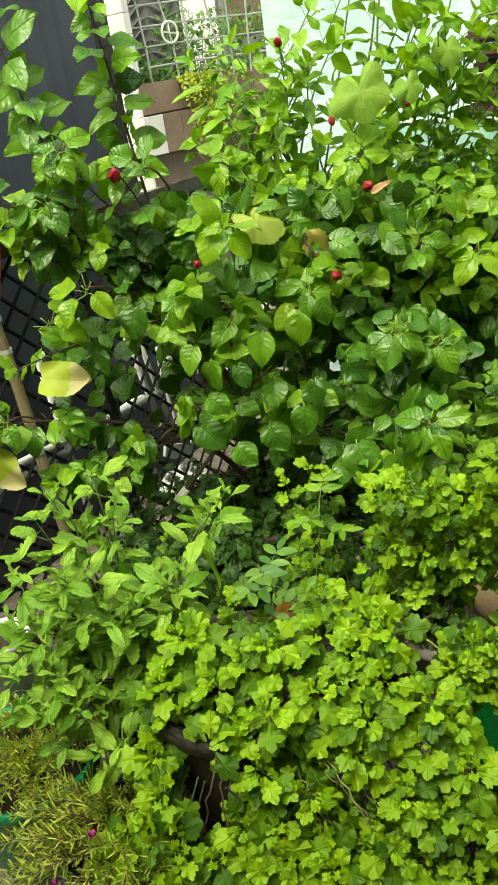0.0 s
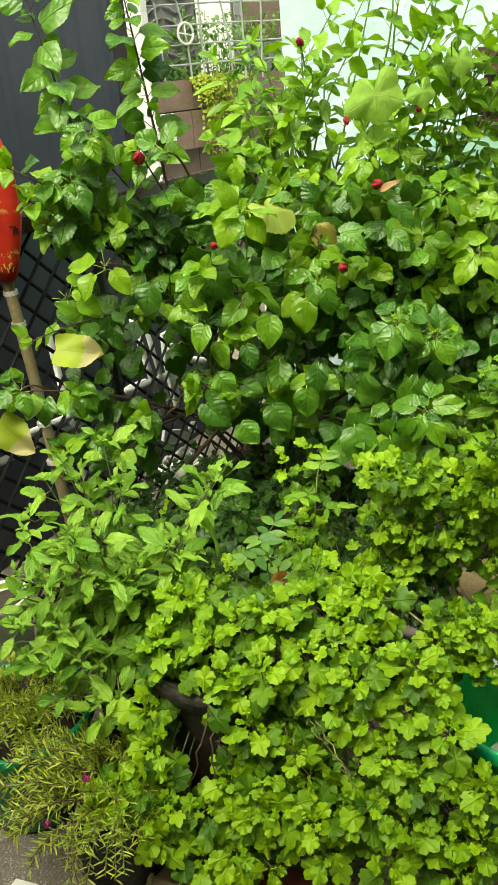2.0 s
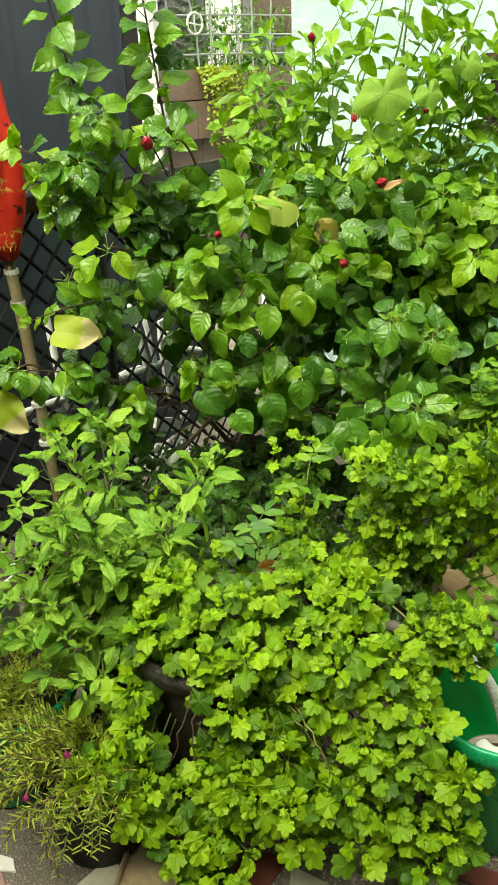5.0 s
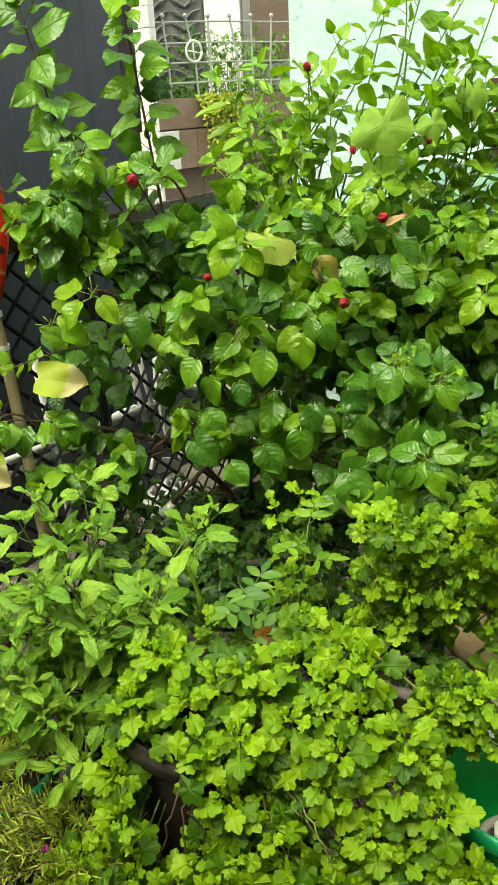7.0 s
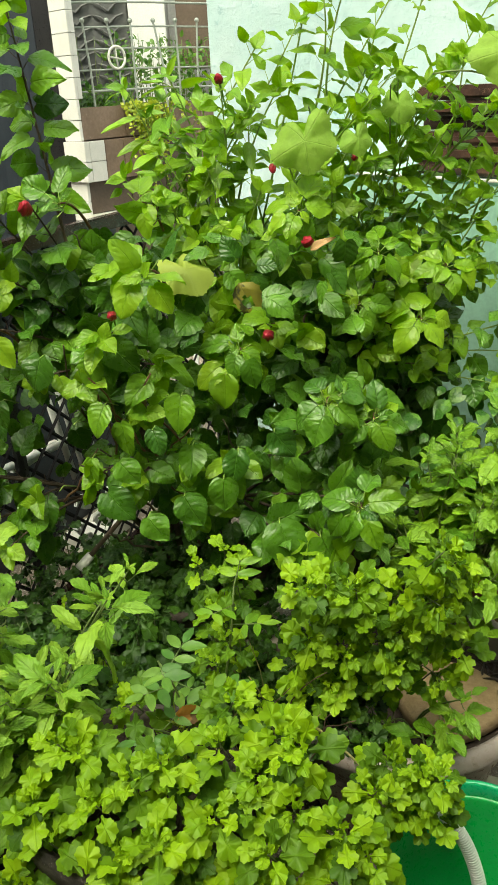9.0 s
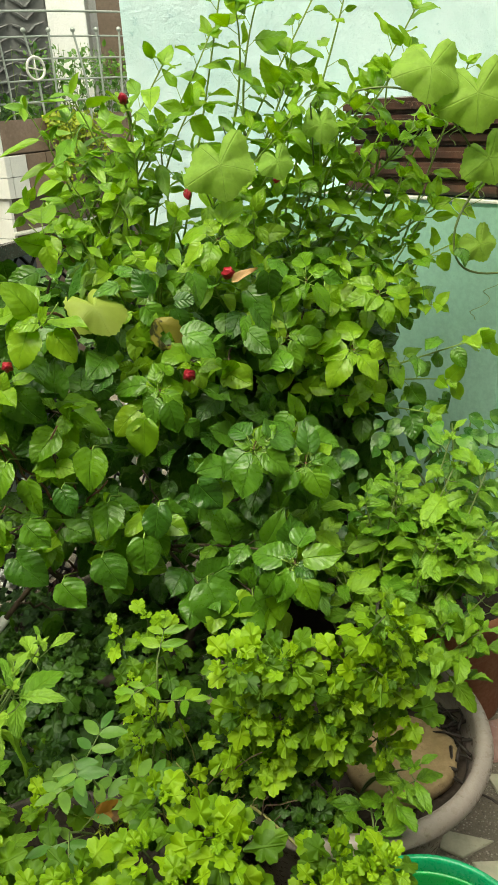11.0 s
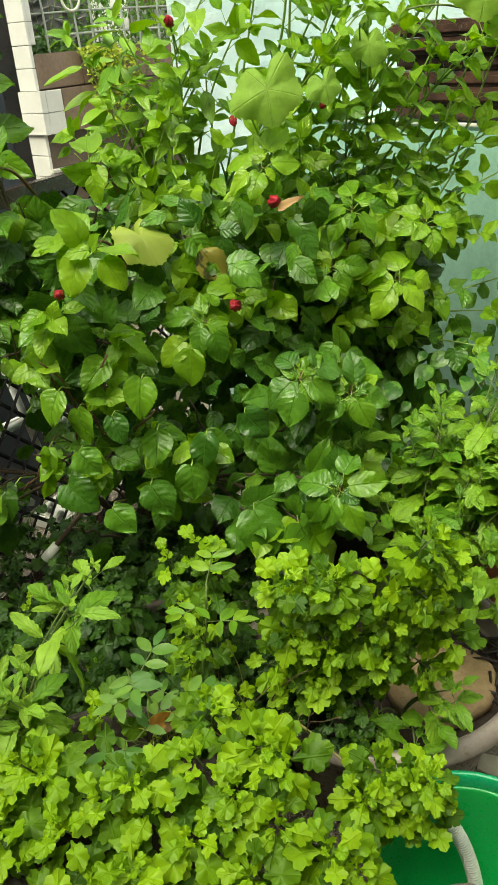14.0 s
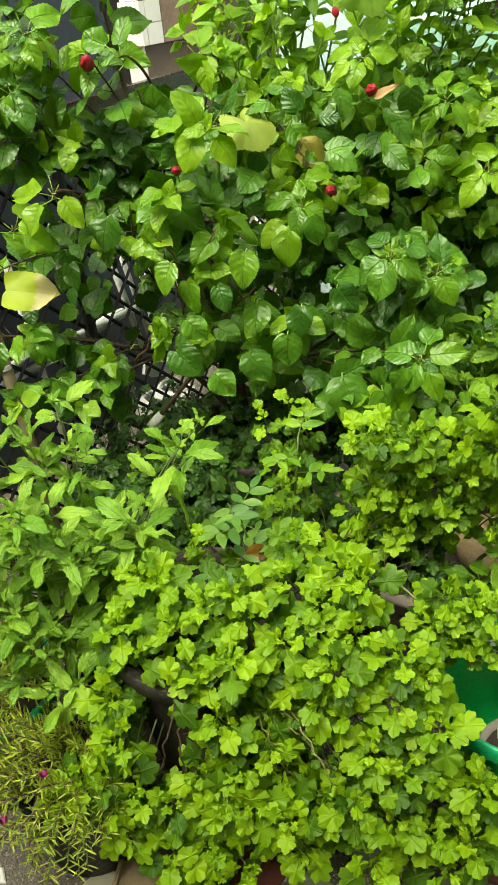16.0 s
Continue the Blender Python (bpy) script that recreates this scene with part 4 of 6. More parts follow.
for name, z, r in (("top_rail", 1.125, 0.02), ("bottom_rail", 0.10, 0.016)):
    bm = bmesh.new()
    box(bm, (0, -0.016, z - r), (flen, 0.016, z + r), Matrix.Translation(F0) @ Matrix.Rotation(math.atan2(fdir.y, fdir.x), 4, "Z"), 0.004)
    part(name, bm, M_RAIL, fence, "wet dark brown rail" if name == "top_rail" else "")
for s in (0.02, 1.07, flen - 0.02):
    bm = bmesh.new()
    tube(bm, [on_fence(s, 0.0), on_fence(s, 1.11)], 0.018, 0.018, 8)
    part("post", bm, M_BLACK, fence)
step, zlo, zhi = 0.088, 0.11, 1.11
for sgn in (1, -1):
    k = -30
    while k < 70:
        s0 = k * step
        # a strip runs as far along the fence as it rises
        pts = []
        for q in (0, 1):
            pts.append((s0 + sgn * 1.05 * (q - 0.5) + 0.5, zlo + (zhi - zlo) * q))
        (sa, za), (sb, zb) = pts
        if sb != sa:
            def clip(s, z, lim):
                f = (lim - sa) / (sb - sa)
                return lim, za + (zb - za) * f
            ends = sorted([(sa, za), (sb, zb)])
            if ends[0][0] < flen and ends[1][0] > 0:
                if ends[0][0] < 0:
                    ends[0] = clip(*ends[0], 0.0)
                if ends[1][0] > flen:
                    ends[1] = clip(*ends[1], flen)
                bm = bmesh.new()
                tube(bm, [on_fence(ends[0][0], ends[0][1], 0.003 * sgn), on_fence(ends[1][0], ends[1][1], 0.003 * sgn)], 0.0052, 0.0052, 4)
                part("mesh_strip", bm, M_MESH, fence)
        k += 1

# white tubular rails, and an added white block for the glare beyond the fence
railing = thing("white_railing", (-0.55, 2.2, 0.0), "white painted tubular railing with scrolls behind the mesh fence", "railing")
for s0, z0, s1, z1, r in ((0.742, 0.514, 2.056, 0.614, 0.012), (1.10, 0.514, 2.056, 0.551, 0.011), (1.25, 0.816, 1.18, 0.0, 0.011), (0.89, 0.752, 0.805, 0.392, 0.011), (0.842, 0.752, 0.758, 0.392, 0.009),
                          (0.063, 0.635, 0.085, 0.0, 0.010), (0.148, 0.339, 0.678, 0.551, 0.011), (0.148, 0.508, 0.275, 0.445, 0.013), (0.254, 0.402, 0.275, 0.0, 0.010)):
    a, b = on_fence(s0, z0, 0.06), on_fence(s1, z1, 0.06)
    bm = bmesh.new()
    tube(bm, [a, a.lerp(b, 0.5) + Vector((0, 0, 0.004)), b], r, r, 8)
    part("tube", bm, M_WHITE, railing, "", True)
for s0, z0, s1, z1, w in ((1.04, 0.523, 0.85, 0.527, 0.018), (0.726, 0.657, 0.705, 0.37, 0.026), (0.805, 0.307, 0.657, 0.243, 0.026), (0.954, 0.339, 0.869, 0.264, 0.018)):
    bm = bmesh.new()
    a, b = Vector((s0, 0, z0)), Vector((s1, 0, z1))
    d = (b - a).normalized()
    side = Vector((-d.z, 0, d.x)) * w
    ring = [a + side * 0.6, a.lerp(b, 0.3) + side, a.lerp(b, 0.7) + side * 0.8, b + side * 0.4, b - side * 0.5, a.lerp(b, 0.6) - side, a - side * 0.8]
    f = bm.faces.new([bm.verts.new(on_fence(q.x, q.z, 0.066)) for q in ring])
    g = bmesh.ops.extrude_face_region(bm, geom=[f])
    off = on_fence(0.0, 0.0, 0.078) - on_fence(0.0, 0.0, 0.066)
    bmesh.ops.translate(bm, verts=[v for v in g["geom"] if isinstance(v, bmesh.types.BMVert)], vec=off)
    part("plate", bm, M_WHITE, railing)
for s0, z0, rr in ((0.678, 0.18, 0.022), (0.726, 0.209, 0.02), (0.816, 0.217, 0.018), (0.646, 0.275, 0.022), (0.678, 0.657, 0.022), (0.668, 0.445, 0.018), (0.71, 0.593, 0.02), (0.201, 0.233, 0.02), (0.159, 0.286, 0.018), (0.784, 0.169, 0.016)):
    bm = bmesh.new()
    tube(bm, [on_fence(s0 + rr * (1 - 0.04 * k) * math.cos(0.55 * k), z0 + rr * (1 - 0.04 * k) * math.sin(0.55 * k), 0.06) for k in range(14)], 0.007, 0.007, 6)
    part("scroll", bm, M_WHITE, railing, "", True)
FM = Matrix.Translation(F0) @ Matrix.Rotation(math.atan2(fdir.y, fdir.x), 4, "Z")
bm = bmesh.new()
box(bm, (0.44, -0.30, 0.0), (0.66, -0.16, 0.06), FM, 0.008)
solo("white_plinth", bm, M_WTILE, "low white block added for the bright patches behind the mesh fence", "plinth", "structure")
bm = bmesh.new()
box(bm, (0.04, -0.42, 0.0), (3.6, -0.38, 1.05), FM, 0.004)
solo("dark_panel", bm, M_SHEET, "dark grey sheet-metal panel behind the mesh fence", "panel", "structure")

# ---- floor pieces: marble chips and red oxide strips ----
chip_cells = [
    (M_MARBLE, ((-0.36, 1.03), (-0.27, 0.985), (-0.30, 0.86), (-0.47, 0.86), (-0.43, 0.94))),
    (M_MARBLE, ((0.005, 1.036), (0.128, 0.978), (0.23, 0.90), (0.05, 0.87), (0.0, 0.95))),
    (M_MARBLE, ((0.12, 1.10), (0.17, 1.085), (0.222, 1.03), (0.19, 1.022), (0.10, 1.06))),
    (M_MARBLE, ((0.27, 1.035), (0.36, 0.985), (0.33, 0.91), (0.225, 0.98))),
    (M_REDOX, ((0.285, 1.09), (0.43, 1.035), (0.60, 0.96), (0.60, 0.92), (0.41, 0.99), (0.28, 1.045))),
    (M_REDOX, ((-0.10, 1.08), (0.0, 1.05), (-0.06, 0.95), (-0.14, 0.92))),
    (M_PINKT, ((-0.62, 1.0), (-0.56, 0.985), (-0.545, 0.962), (-0.518, 0.958), (-0.512, 0.93), (-0.56, 0.905), (-0.62, 0.90))),
    (M_WTILE, ((-0.60, 1.03), (-0.55, 1.018), (-0.535, 0.99), (-0.565, 0.99), (-0.61, 1.005))),
    (M_MARBLE, ((0.558, 1.66), (0.66, 1.62), (0.585, 1.587), (0.545, 1.615))),
    (M_MARBLE, ((0.60, 1.575), (0.70, 1.57), (0.72, 1.49), (0.62, 1.50))),
    (M_MARBLE, ((0.70, 1.80), (0.82, 1.78), (0.86, 1.66), (0.72, 1.68))),
    (M_REDOX, ((0.74, 1.62), (0.92, 1.55), (0.92, 1.50), (0.73, 1.56))),
    (M_MARBLE, ((-0.70, 0.98), (-0.60, 1.0), (-0.62, 0.88), (-0.75, 0.88))),
    (M_MARBLE, ((0.45, 0.95), (0.58, 0.90), (0.56, 0.80), (0.42, 0.84))),
    (M_PINKT, ((0.68, 1.95), (0.80, 1.97), (0.84, 1.84), (0.70, 1.83))),
]
for material, poly in chip_cells:
    bm = bmesh.new()
    f = bm.faces.new([bm.verts.new((x, y, 0.0)) for x, y in poly])
    r = bmesh.ops.extrude_face_region(bm, geom=[f])
    bmesh.ops.translate(bm, verts=[v for v in r["geom"] if isinstance(v, bmesh.types.BMVert)], vec=(0, 0, 0.006))
    bmesh.ops.bevel(bm, geom=[e for e in bm.edges if all(v.co.z > 0.005 for v in e.verts)], offset=0.002, segments=1, affect="EDGES")
    part("paving_chip", bm, material, ground)

# ---- pots ----


def pot(name, at, profile, material, label, soil_z, soil_r, wobble=0.0, m=None, seg=48, rim=None):
    root = thing(name, at, label, "pot")
    bm = bmesh.new()
    lathe(bm, profile, at, seg, m, wobble)
    body = part("body", bm, material, root, "", True)
    if soil_z:
        bm = bmesh.new()
        r = bmesh.ops.create_circle(bm, cap_ends=True, cap_tris=True, segments=32, radius=soil_r)
        bmesh.ops.subdivide_edges(bm, edges=bm.edges[:], cuts=2, use_grid_fill=True)
        for v in bm.verts:
            v.co = Vector(at) + Vector((v.co.x, v.co.y, soil_z + 0.012 * noise.noise(v.co * 25)))
        part("soil", bm, M_SOIL, root, "", True)
    return root, body


front_at = (-0.15, 1.27, 0.0)
pot("cement_pot", front_at, ((0.115, 0.0), (0.125, 0.01), (0.165, 0.35), (0.172, 0.365), (0.182, 0.37), (0.184, 0.405), (0.178, 0.412), (0.165, 0.41), (0.158, 0.395), (0.15, 0.33), (0.148, 0.32)), M_CEMENT, "tall dark cement flower pot with a worn rim", 0.365, 0.155, 0.008)
bm = bmesh.new()
lathe(bm, ((0.1835, 0.386), (0.1865, 0.390), (0.187, 0.405), (0.183, 0.4135), (0.176, 0.4155), (0.170, 0.413), (0.171, 0.405), (0.181, 0.395)), front_at, 48, None, 0.008, caps=False)
part("worn_rim", bm, M_WORN, bpy.data.objects["cement_pot"], "pale worn rim", True)
tub_at = (0.348, 1.665, 0.0)
pot("wide_tub", tub_at, ((0.175, 0.0), (0.19, 0.012), (0.245, 0.235), (0.25, 0.25), (0.252, 0.262), (0.275, 0.275), (0.29, 0.283), (0.294, 0.296), (0.290, 0.312), (0.276, 0.32), (0.266, 0.318), (0.260, 0.306), (0.255, 0.28), (0.245, 0.2)), M_TUB, "wide taupe plastic planting tub with a rolled rim", 0.255, 0.246, 0.0, seg=72)
bucket_at = (0.416, 1.204, 0.0)
bucket, bucket_body = pot("bucket", bucket_at, ((0.118, 0.0), (0.124, 0.008), (0.152, 0.262), (0.1535, 0.27), (0.150, 0.272), (0.149, 0.262), (0.121, 0.02), (0.115, 0.016)), M_GREEN, "green plastic bucket holding a hose and a small pot", 0, 0, seg=64)
bucket["category"] = "bucket"
bm = bmesh.new()
lathe(bm, ((0.1545, 0.262), (0.160, 0.264), (0.164, 0.272), (0.1645, 0.292), (0.161, 0.3), (0.155, 0.301), (0.152, 0.296), (0.1525, 0.266)), bucket_at, 64, caps=False)
part("rim", bm, M_GREEN_RIM, bucket, "lighter green rolled rim", True)
for ang in (205, 265):
    bm = bmesh.new()
    a = radians(ang)
    c, s = math.cos(a), math.sin(a)
    tube(bm, [(bucket_at[0] + c * 0.1265, bucket_at[1] + s * 0.1265, 0.02), (bucket_at[0] + c * 0.152, bucket_at[1] + s * 0.152, 0.255)], 0.0016, 0.0016, 6)
    part("seam", bm, M_GREEN, bucket)

tub2_at = (-0.62, 1.25, 0.0)
pot("green_tub", tub2_at, ((0.11, 0.0), (0.118, 0.008), (0.148, 0.215), (0.158, 0.22), (0.161, 0.24), (0.156, 0.248), (0.148, 0.246), (0.144, 0.21), (0.13, 0.1)), M_GREEN_RIM, "round green plastic tub full of moss rose", 0.225, 0.146)
nur_at = (-0.385, 1.10, 0.0)
pot("nursery_pot", nur_at, ((0.09, 0.0), (0.095, 0.006), (0.113, 0.185), (0.12, 0.188), (0.121, 0.2), (0.116, 0.203), (0.11, 0.198), (0.105, 0.16)), M_NURSERY, "black plastic nursery pot under trailing moss rose", 0.185, 0.1)
back_at = (-0.13, 1.98, 0.0)
pot("cement_pot", back_at, ((0.14, 0.0), (0.15, 0.01), (0.19, 0.33), (0.205, 0.34), (0.207, 0.38), (0.195, 0.385), (0.18, 0.375), (0.172, 0.3)), M_CEMENT, "dark cement pot holding the leggy hibiscus", 0.345, 0.178, 0.006)
right_at = (0.36, 2.28, 0.0)
pot("cement_pot", right_at, ((0.13, 0.0), (0.14, 0.01), (0.18, 0.31), (0.195, 0.32), (0.197, 0.36), (0.185, 0.365), (0.17, 0.355), (0.162, 0.29)), M_CEMENT, "dark cement pot holding the bushy hibiscus", 0.325, 0.168, 0.006)
basil_at = (-0.40, 1.42, 0.0)
pot("cement_pot", basil_at, ((0.085, 0.0), (0.092, 0.01), (0.115, 0.25), (0.125, 0.255), (0.126, 0.28), (0.118, 0.284), (0.108, 0.275), (0.104, 0.22)), M_CEMENT, "small dark cement pot of holy basil", 0.25, 0.106, 0.006)
rose_at = (0.02, 1.60, 0.0)
pot("cement_pot", rose_at, ((0.10, 0.0), (0.108, 0.01), (0.132, 0.30), (0.142, 0.305), (0.143, 0.335), (0.135, 0.34), (0.124, 0.33), (0.118, 0.27)), M_CEMENT, "dark cement pot with a rose cutting and weeds", 0.305, 0.122, 0.006)
money_at = (0.70, 2.05, 0.0)
pot("cement_pot", money_at, ((0.10, 0.0), (0.108, 0.01), (0.132, 0.30), (0.142, 0.305), (0.143, 0.335), (0.135, 0.34), (0.124, 0.33), (0.118, 0.27)), M_TERRA, "terracotta pot of variegated pothos", 0.305, 0.122, 0.006)

white_at = (-0.73, 1.50, 0.0)
pot("plastic_pot", white_at, ((0.045, 0.0), (0.048, 0.006), (0.06, 0.335), (0.066, 0.338), (0.067, 0.354), (0.063, 0.357), (0.057, 0.35), (0.055, 0.28)), M_WHITE, "white plastic pot half hidden behind the basil", 0.33, 0.055)

# beige clay tray on the floor in front of the tall pot
tray = thing("clay_tray", (-0.245, 1.0, 0.0), "stained beige rectangular plant tray lying on the floor", "tray")
TR = Matrix.Translation((-0.232, 0.98, 0.0)) @ Matrix.Rotation(radians(-4), 4, "Z") @ Matrix.Diagonal((0.92, 1.0, 1.0, 1.0))
bm = bmesh.new()
box(bm, (-0.10, -0.16, 0.0), (0.10, 0.12, 0.012), TR, 0.003)
part("base", bm, M_BEIGE, tray)
for x in (-0.104, 0.096):
    bm = bmesh.new()
    box(bm, (x, -0.16, 0.0), (x + 0.008, 0.12, 0.03), TR, 0.003)
    part("edge", bm, M_BEIGE, tray)
bm = bmesh.new()
box(bm, (-0.096, 0.112, 0.012), (0.096, 0.12, 0.03), TR, 0.002)
part("edge", bm, M_BEIGE, tray)

# things in the tub
bm = bmesh.new()
lathe(bm, ((0.10, 0.0), (0.112, 0.008), (0.112, 0.026), (0.104, 0.034)), (0.45, 1.60, 0.258), 28, None, 0.035)
solo("stone_disc", bm, M_STONE, "sandy flat stone disc lying on the soil of the tub", "stone", smooth=True)
for i in range(26):
    bm = bmesh.new()
    a = rng.uniform(0, 6.28)
    c = Vector((0.565 + rng.gauss(0, 0.018), 1.62 + rng.gauss(0, 0.06), 0.272 + rng.uniform(0, 0.02)))
    d = Vector((math.cos(a), math.sin(a), rng.uniform(-0.25, 0.25))) * rng.uniform(0.015, 0.04)
    tube(bm, [c - d, c + rand_dir(0.004), c + d], 0.004, 0.0015, 5)
    solo("dead_twig", bm, M_TWIG, "dark wet dead twig on the tub's soil", "twig", group="dead twigs in the tub", smooth=True)

# bucket contents
bm = bmesh.new()
hp = bez((0.452, 1.262, 0.05), (0.452, 1.30, 0.235), (0.345, 1.322, 0.308), 60)
tube(bm, hp, 0.0118, 0.0118, 12)
hose = solo("hose", bm, M_HOSE, "white ribbed drain hose bent over inside the bucket", "hose", smooth=True)
for i in range(1, 60):
    bm = bmesh.new()
    d = (hp[i] - hp[i - 1]).normalized()
    tube(bm, [hp[i] - d * 0.0012, hp[i] + d * 0.0012], 0.0132, 0.0132, 12)
    rib = part("rib", bm, M_HOSE, None, "", True)
    rib.parent = hose
inner_at = (0.42, 1.19, 0.02)
bm = bmesh.new()
lathe(bm, ((0.05, 0.0), (0.055, 0.005), (0.075, 0.10), (0.082, 0.104), (0.082, 0.114), (0.074, 0.114), (0.07, 0.09), (0.058, 0.03)), inner_at, 36)
small = thing("small_pot", inner_at, "small pale plastic pot of soil standing inside the bucket", "pot")
part("body", bm, M_TUB, small, "", True)
bm = bmesh.new()
bmesh.ops.create_circle(bm, cap_ends=True, cap_tris=True, segments=28, radius=0.0715)
bmesh.ops.subdivide_edges(bm, edges=bm.edges[:], cuts=2, use_grid_fill=True)
for v in bm.verts:
    v.co = Vector(inner_at) + Vector((v.co.x, v.co.y, 0.098 + 0.008 * noise.noise(v.co * 40)))
part("soil", bm, M_SOIL, small, "", True)
bm = bmesh.new()
bmesh.ops.create_grid(bm, x_segments=10, y_segments=10, size=0.5)
for v in bm.verts:
    u, w = v.co.x + 0.5, 0.5 - v.co.y
    top = Vector((0.386, 1.262, 0.126)).lerp(Vector((0.452, 1.238, 0.128)), u)
    low = Vector((0.380, 1.228, 0.118)).lerp(Vector((0.446, 1.20, 0.118)), u)
    v.co = top.lerp(low, w) + Vector((0, 0.004 * math.sin(7 * u + 3 * w), 0.004 * math.sin(9 * u) + 0.012 * w * (1 - w)))
g = bmesh.ops.extrude_face_region(bm, geom=bm.faces[:])
bmesh.ops.translate(bm, verts=[v for v in g["geom"] if isinstance(v, bmesh.types.BMVert)], vec=(0, 0.0015, 0.001))
solo("plastic_sheet", bm, M_WHITE, "crumpled white plastic sheet tucked into the bucket", "sheet", smooth=True)

# stake with a red cloth
stake = thing("garden_stake", (-0.68, 1.72, 0.0), "weathered cane stake with tape rings and a red cloth", "stake")
sp = [Vector((-0.665, 1.86, 0.0)), Vector((-0.675, 1.88, 0.35)), Vector((-0.70, 1.89, 0.8)), Vector((-0.735, 1.9, 1.2)), Vector((-0.75, 1.9, 1.45))]
bm = bmesh.new()
tube(bm, sp, 0.016, 0.014, 10)
part("cane", bm, M_BAMBOO, stake, "", True)
for z in (0.52, 0.63, 0.98, 0.90):
    bm = bmesh.new()
    k = z / 1.45
    c = Vector((-0.665 - 0.085 * k ** 1.3, 1.86 + 0.04 * min(1, k * 1.4), z))
    tube(bm, [c - UP * 0.006, c + UP * 0.006], 0.0185, 0.0185, 12)
    part("tape_ring", bm, M_HOSE, stake, "pale tape ring")
bm = bmesh.new()
rings = []
for i in range(15):
    s = i / 14
    z = 1.62 - 0.60 * s
    wd = 0.02 + 0.065 * min(1, s * 1.7) - 0.03 * max(0, s - 0.8) * 5 * 0.6
    ring = []
    for k in range(28):
        a = 2 * math.pi * k / 28
        r = wd * (1 + 0.2 * math.sin(5 * a + 3 * s) + 0.12 * math.sin(9 * a - 5 * s))
        ring.append(bm.verts.new((-0.755 + 0.012 * math.sin(4 * s) + r * math.cos(a), 1.895 + 0.6 * r * math.sin(a), z + 0.01 * math.sin(3 * a))))
    rings.append(ring)
for q, w in zip(rings, rings[1:]):
    for k in range(28):
        bm.faces.new((q[k], q[(k + 1) % 28], w[(k + 1) % 28], w[k]))
bm.faces.new(rings[0])
bm.faces.new(rings[-1])
cloth = part("cloth", bm, M_CLOTH, stake, "bright red cloth gathered round the cane", True)
for z0 in (1.052,):
    bm = bmesh.new()
    for k in range(26):
        a = radians(185 + k * 6.5)
        r = 0.071
        c = Vector((-0.755 + r * math.cos(a), 1.895 + 0.62 * r * math.sin(a), z0 + 0.006 * math.sin(k * 2.3)))
        tube(bm, [c, c + Vector((0.004 * math.sin(k), -0.002, -0.012))], 0.0022, 0.001, 5)
    part("gold_fringe", bm, M_GOLD, cloth, "gold trim")

# broken cane leaning into the leggy bush, its split end pale
broken = thing("broken_cane", (-0.345, 1.80, 0.47), "broken garden cane with a pale split end, caught in the bush", "cane")
bm = bmesh.new()
tube(bm, [(-0.338, 1.805, 0.492), (-0.328, 1.81, 0.504), (-0.312, 1.816, 0.52)], 0.013, 0.010, 12)
part("split_end", bm, M_HOSE, broken, "pale split end", True)
bm = bmesh.new()
tube(bm, [(-0.314, 1.815, 0.518), (-0.23, 1.86, 0.60), (-0.145, 1.90, 0.70)], 0.006, 0.005, 8)
part("cane", bm, M_WOOD_STEM, broken, "", True)

# ---- hibiscus: leggy bush ----
HIB_A = [(-0.58, 1.68, 1.29), (-0.55, 1.68, 1.22), (-0.54, 1.72, 1.15), (-0.42, 1.7, 1.08), (-0.37, 1.76, 1.15), (-0.42, 1.78, 1.3), (-0.25, 1.82, 1.22), (-0.14, 1.66, 1.17),
         (-0.1, 1.95, 1.26), (-0.32, 1.7, 0.98), (-0.24, 1.68, 0.97), (-0.61, 1.7, 0.91), (-0.63, 1.62, 0.82), (-0.52, 1.72, 0.77), (-0.38, 1.72, 0.71), (-0.24, 1.68, 0.78)]
HIB_A2 = [(-0.13, 1.68, 0.91), (-0.05, 1.68, 0.8), (0.03, 1.68, 0.8), (-0.43, 1.65, 0.64), (-0.05, 1.66, 0.7), (0.13, 1.6, 0.65), (0.22, 1.6, 0.64), (0.27, 1.62, 0.73),
          (-0.16, 1.66, 0.77), (-0.56, 1.62, 0.67), (-0.19, 1.66, 1.06), (-0.1, 1.7, 0.99), (-0.32, 1.75, 1.3), (-0.46, 1.75, 1.19), (0.21, 1.75, 0.87), (0.32, 1.76, 0.85)]
hib = Plant("hibiscus_bush", back_at, "leggy hibiscus bush with glossy dark leaves and closed red buds", "bush", 300)
hub = Vector((-0.13, 1.98, 0.36))
forks = [Vector((-0.30, 1.92, 0.62)), Vector((-0.14, 1.90, 0.70)), Vector((0.02, 1.88, 0.62)), Vector((-0.22, 1.95, 0.9))]
for f in forks:
    hib.stem("trunk", bez(hub, hub.lerp(f, 0.5) + UP * 0.05, f, 6), 0.009, 0.006, M_WOOD_STEM)
for tip in HIB_A + HIB_A2:
    tip = Vector(tip)
    f = min(forks, key=lambda q: (q - tip).length + (0.4 if q.z > tip.z + 0.1 else 0))
    hibiscus_branch(hib, f, tip, 0.28, (0.040, 0.070), 0.0175, 0.1, 0.0042, 0.5, HIB * (2 if tip.x < 0.0 else 5) + HIB_F)
for tip, f in (((-0.52, 1.8, 1.62), (-0.38, 1.85, 1.0)), ((-0.33, 1.85, 1.62), (-0.27, 1.9, 1.0))):
    hibiscus_branch(hib, f, tip, 0.10, (0.046, 0.084), 0.0150, 0.02, 0.005, 0.25, HIB + HIB_F * 3)
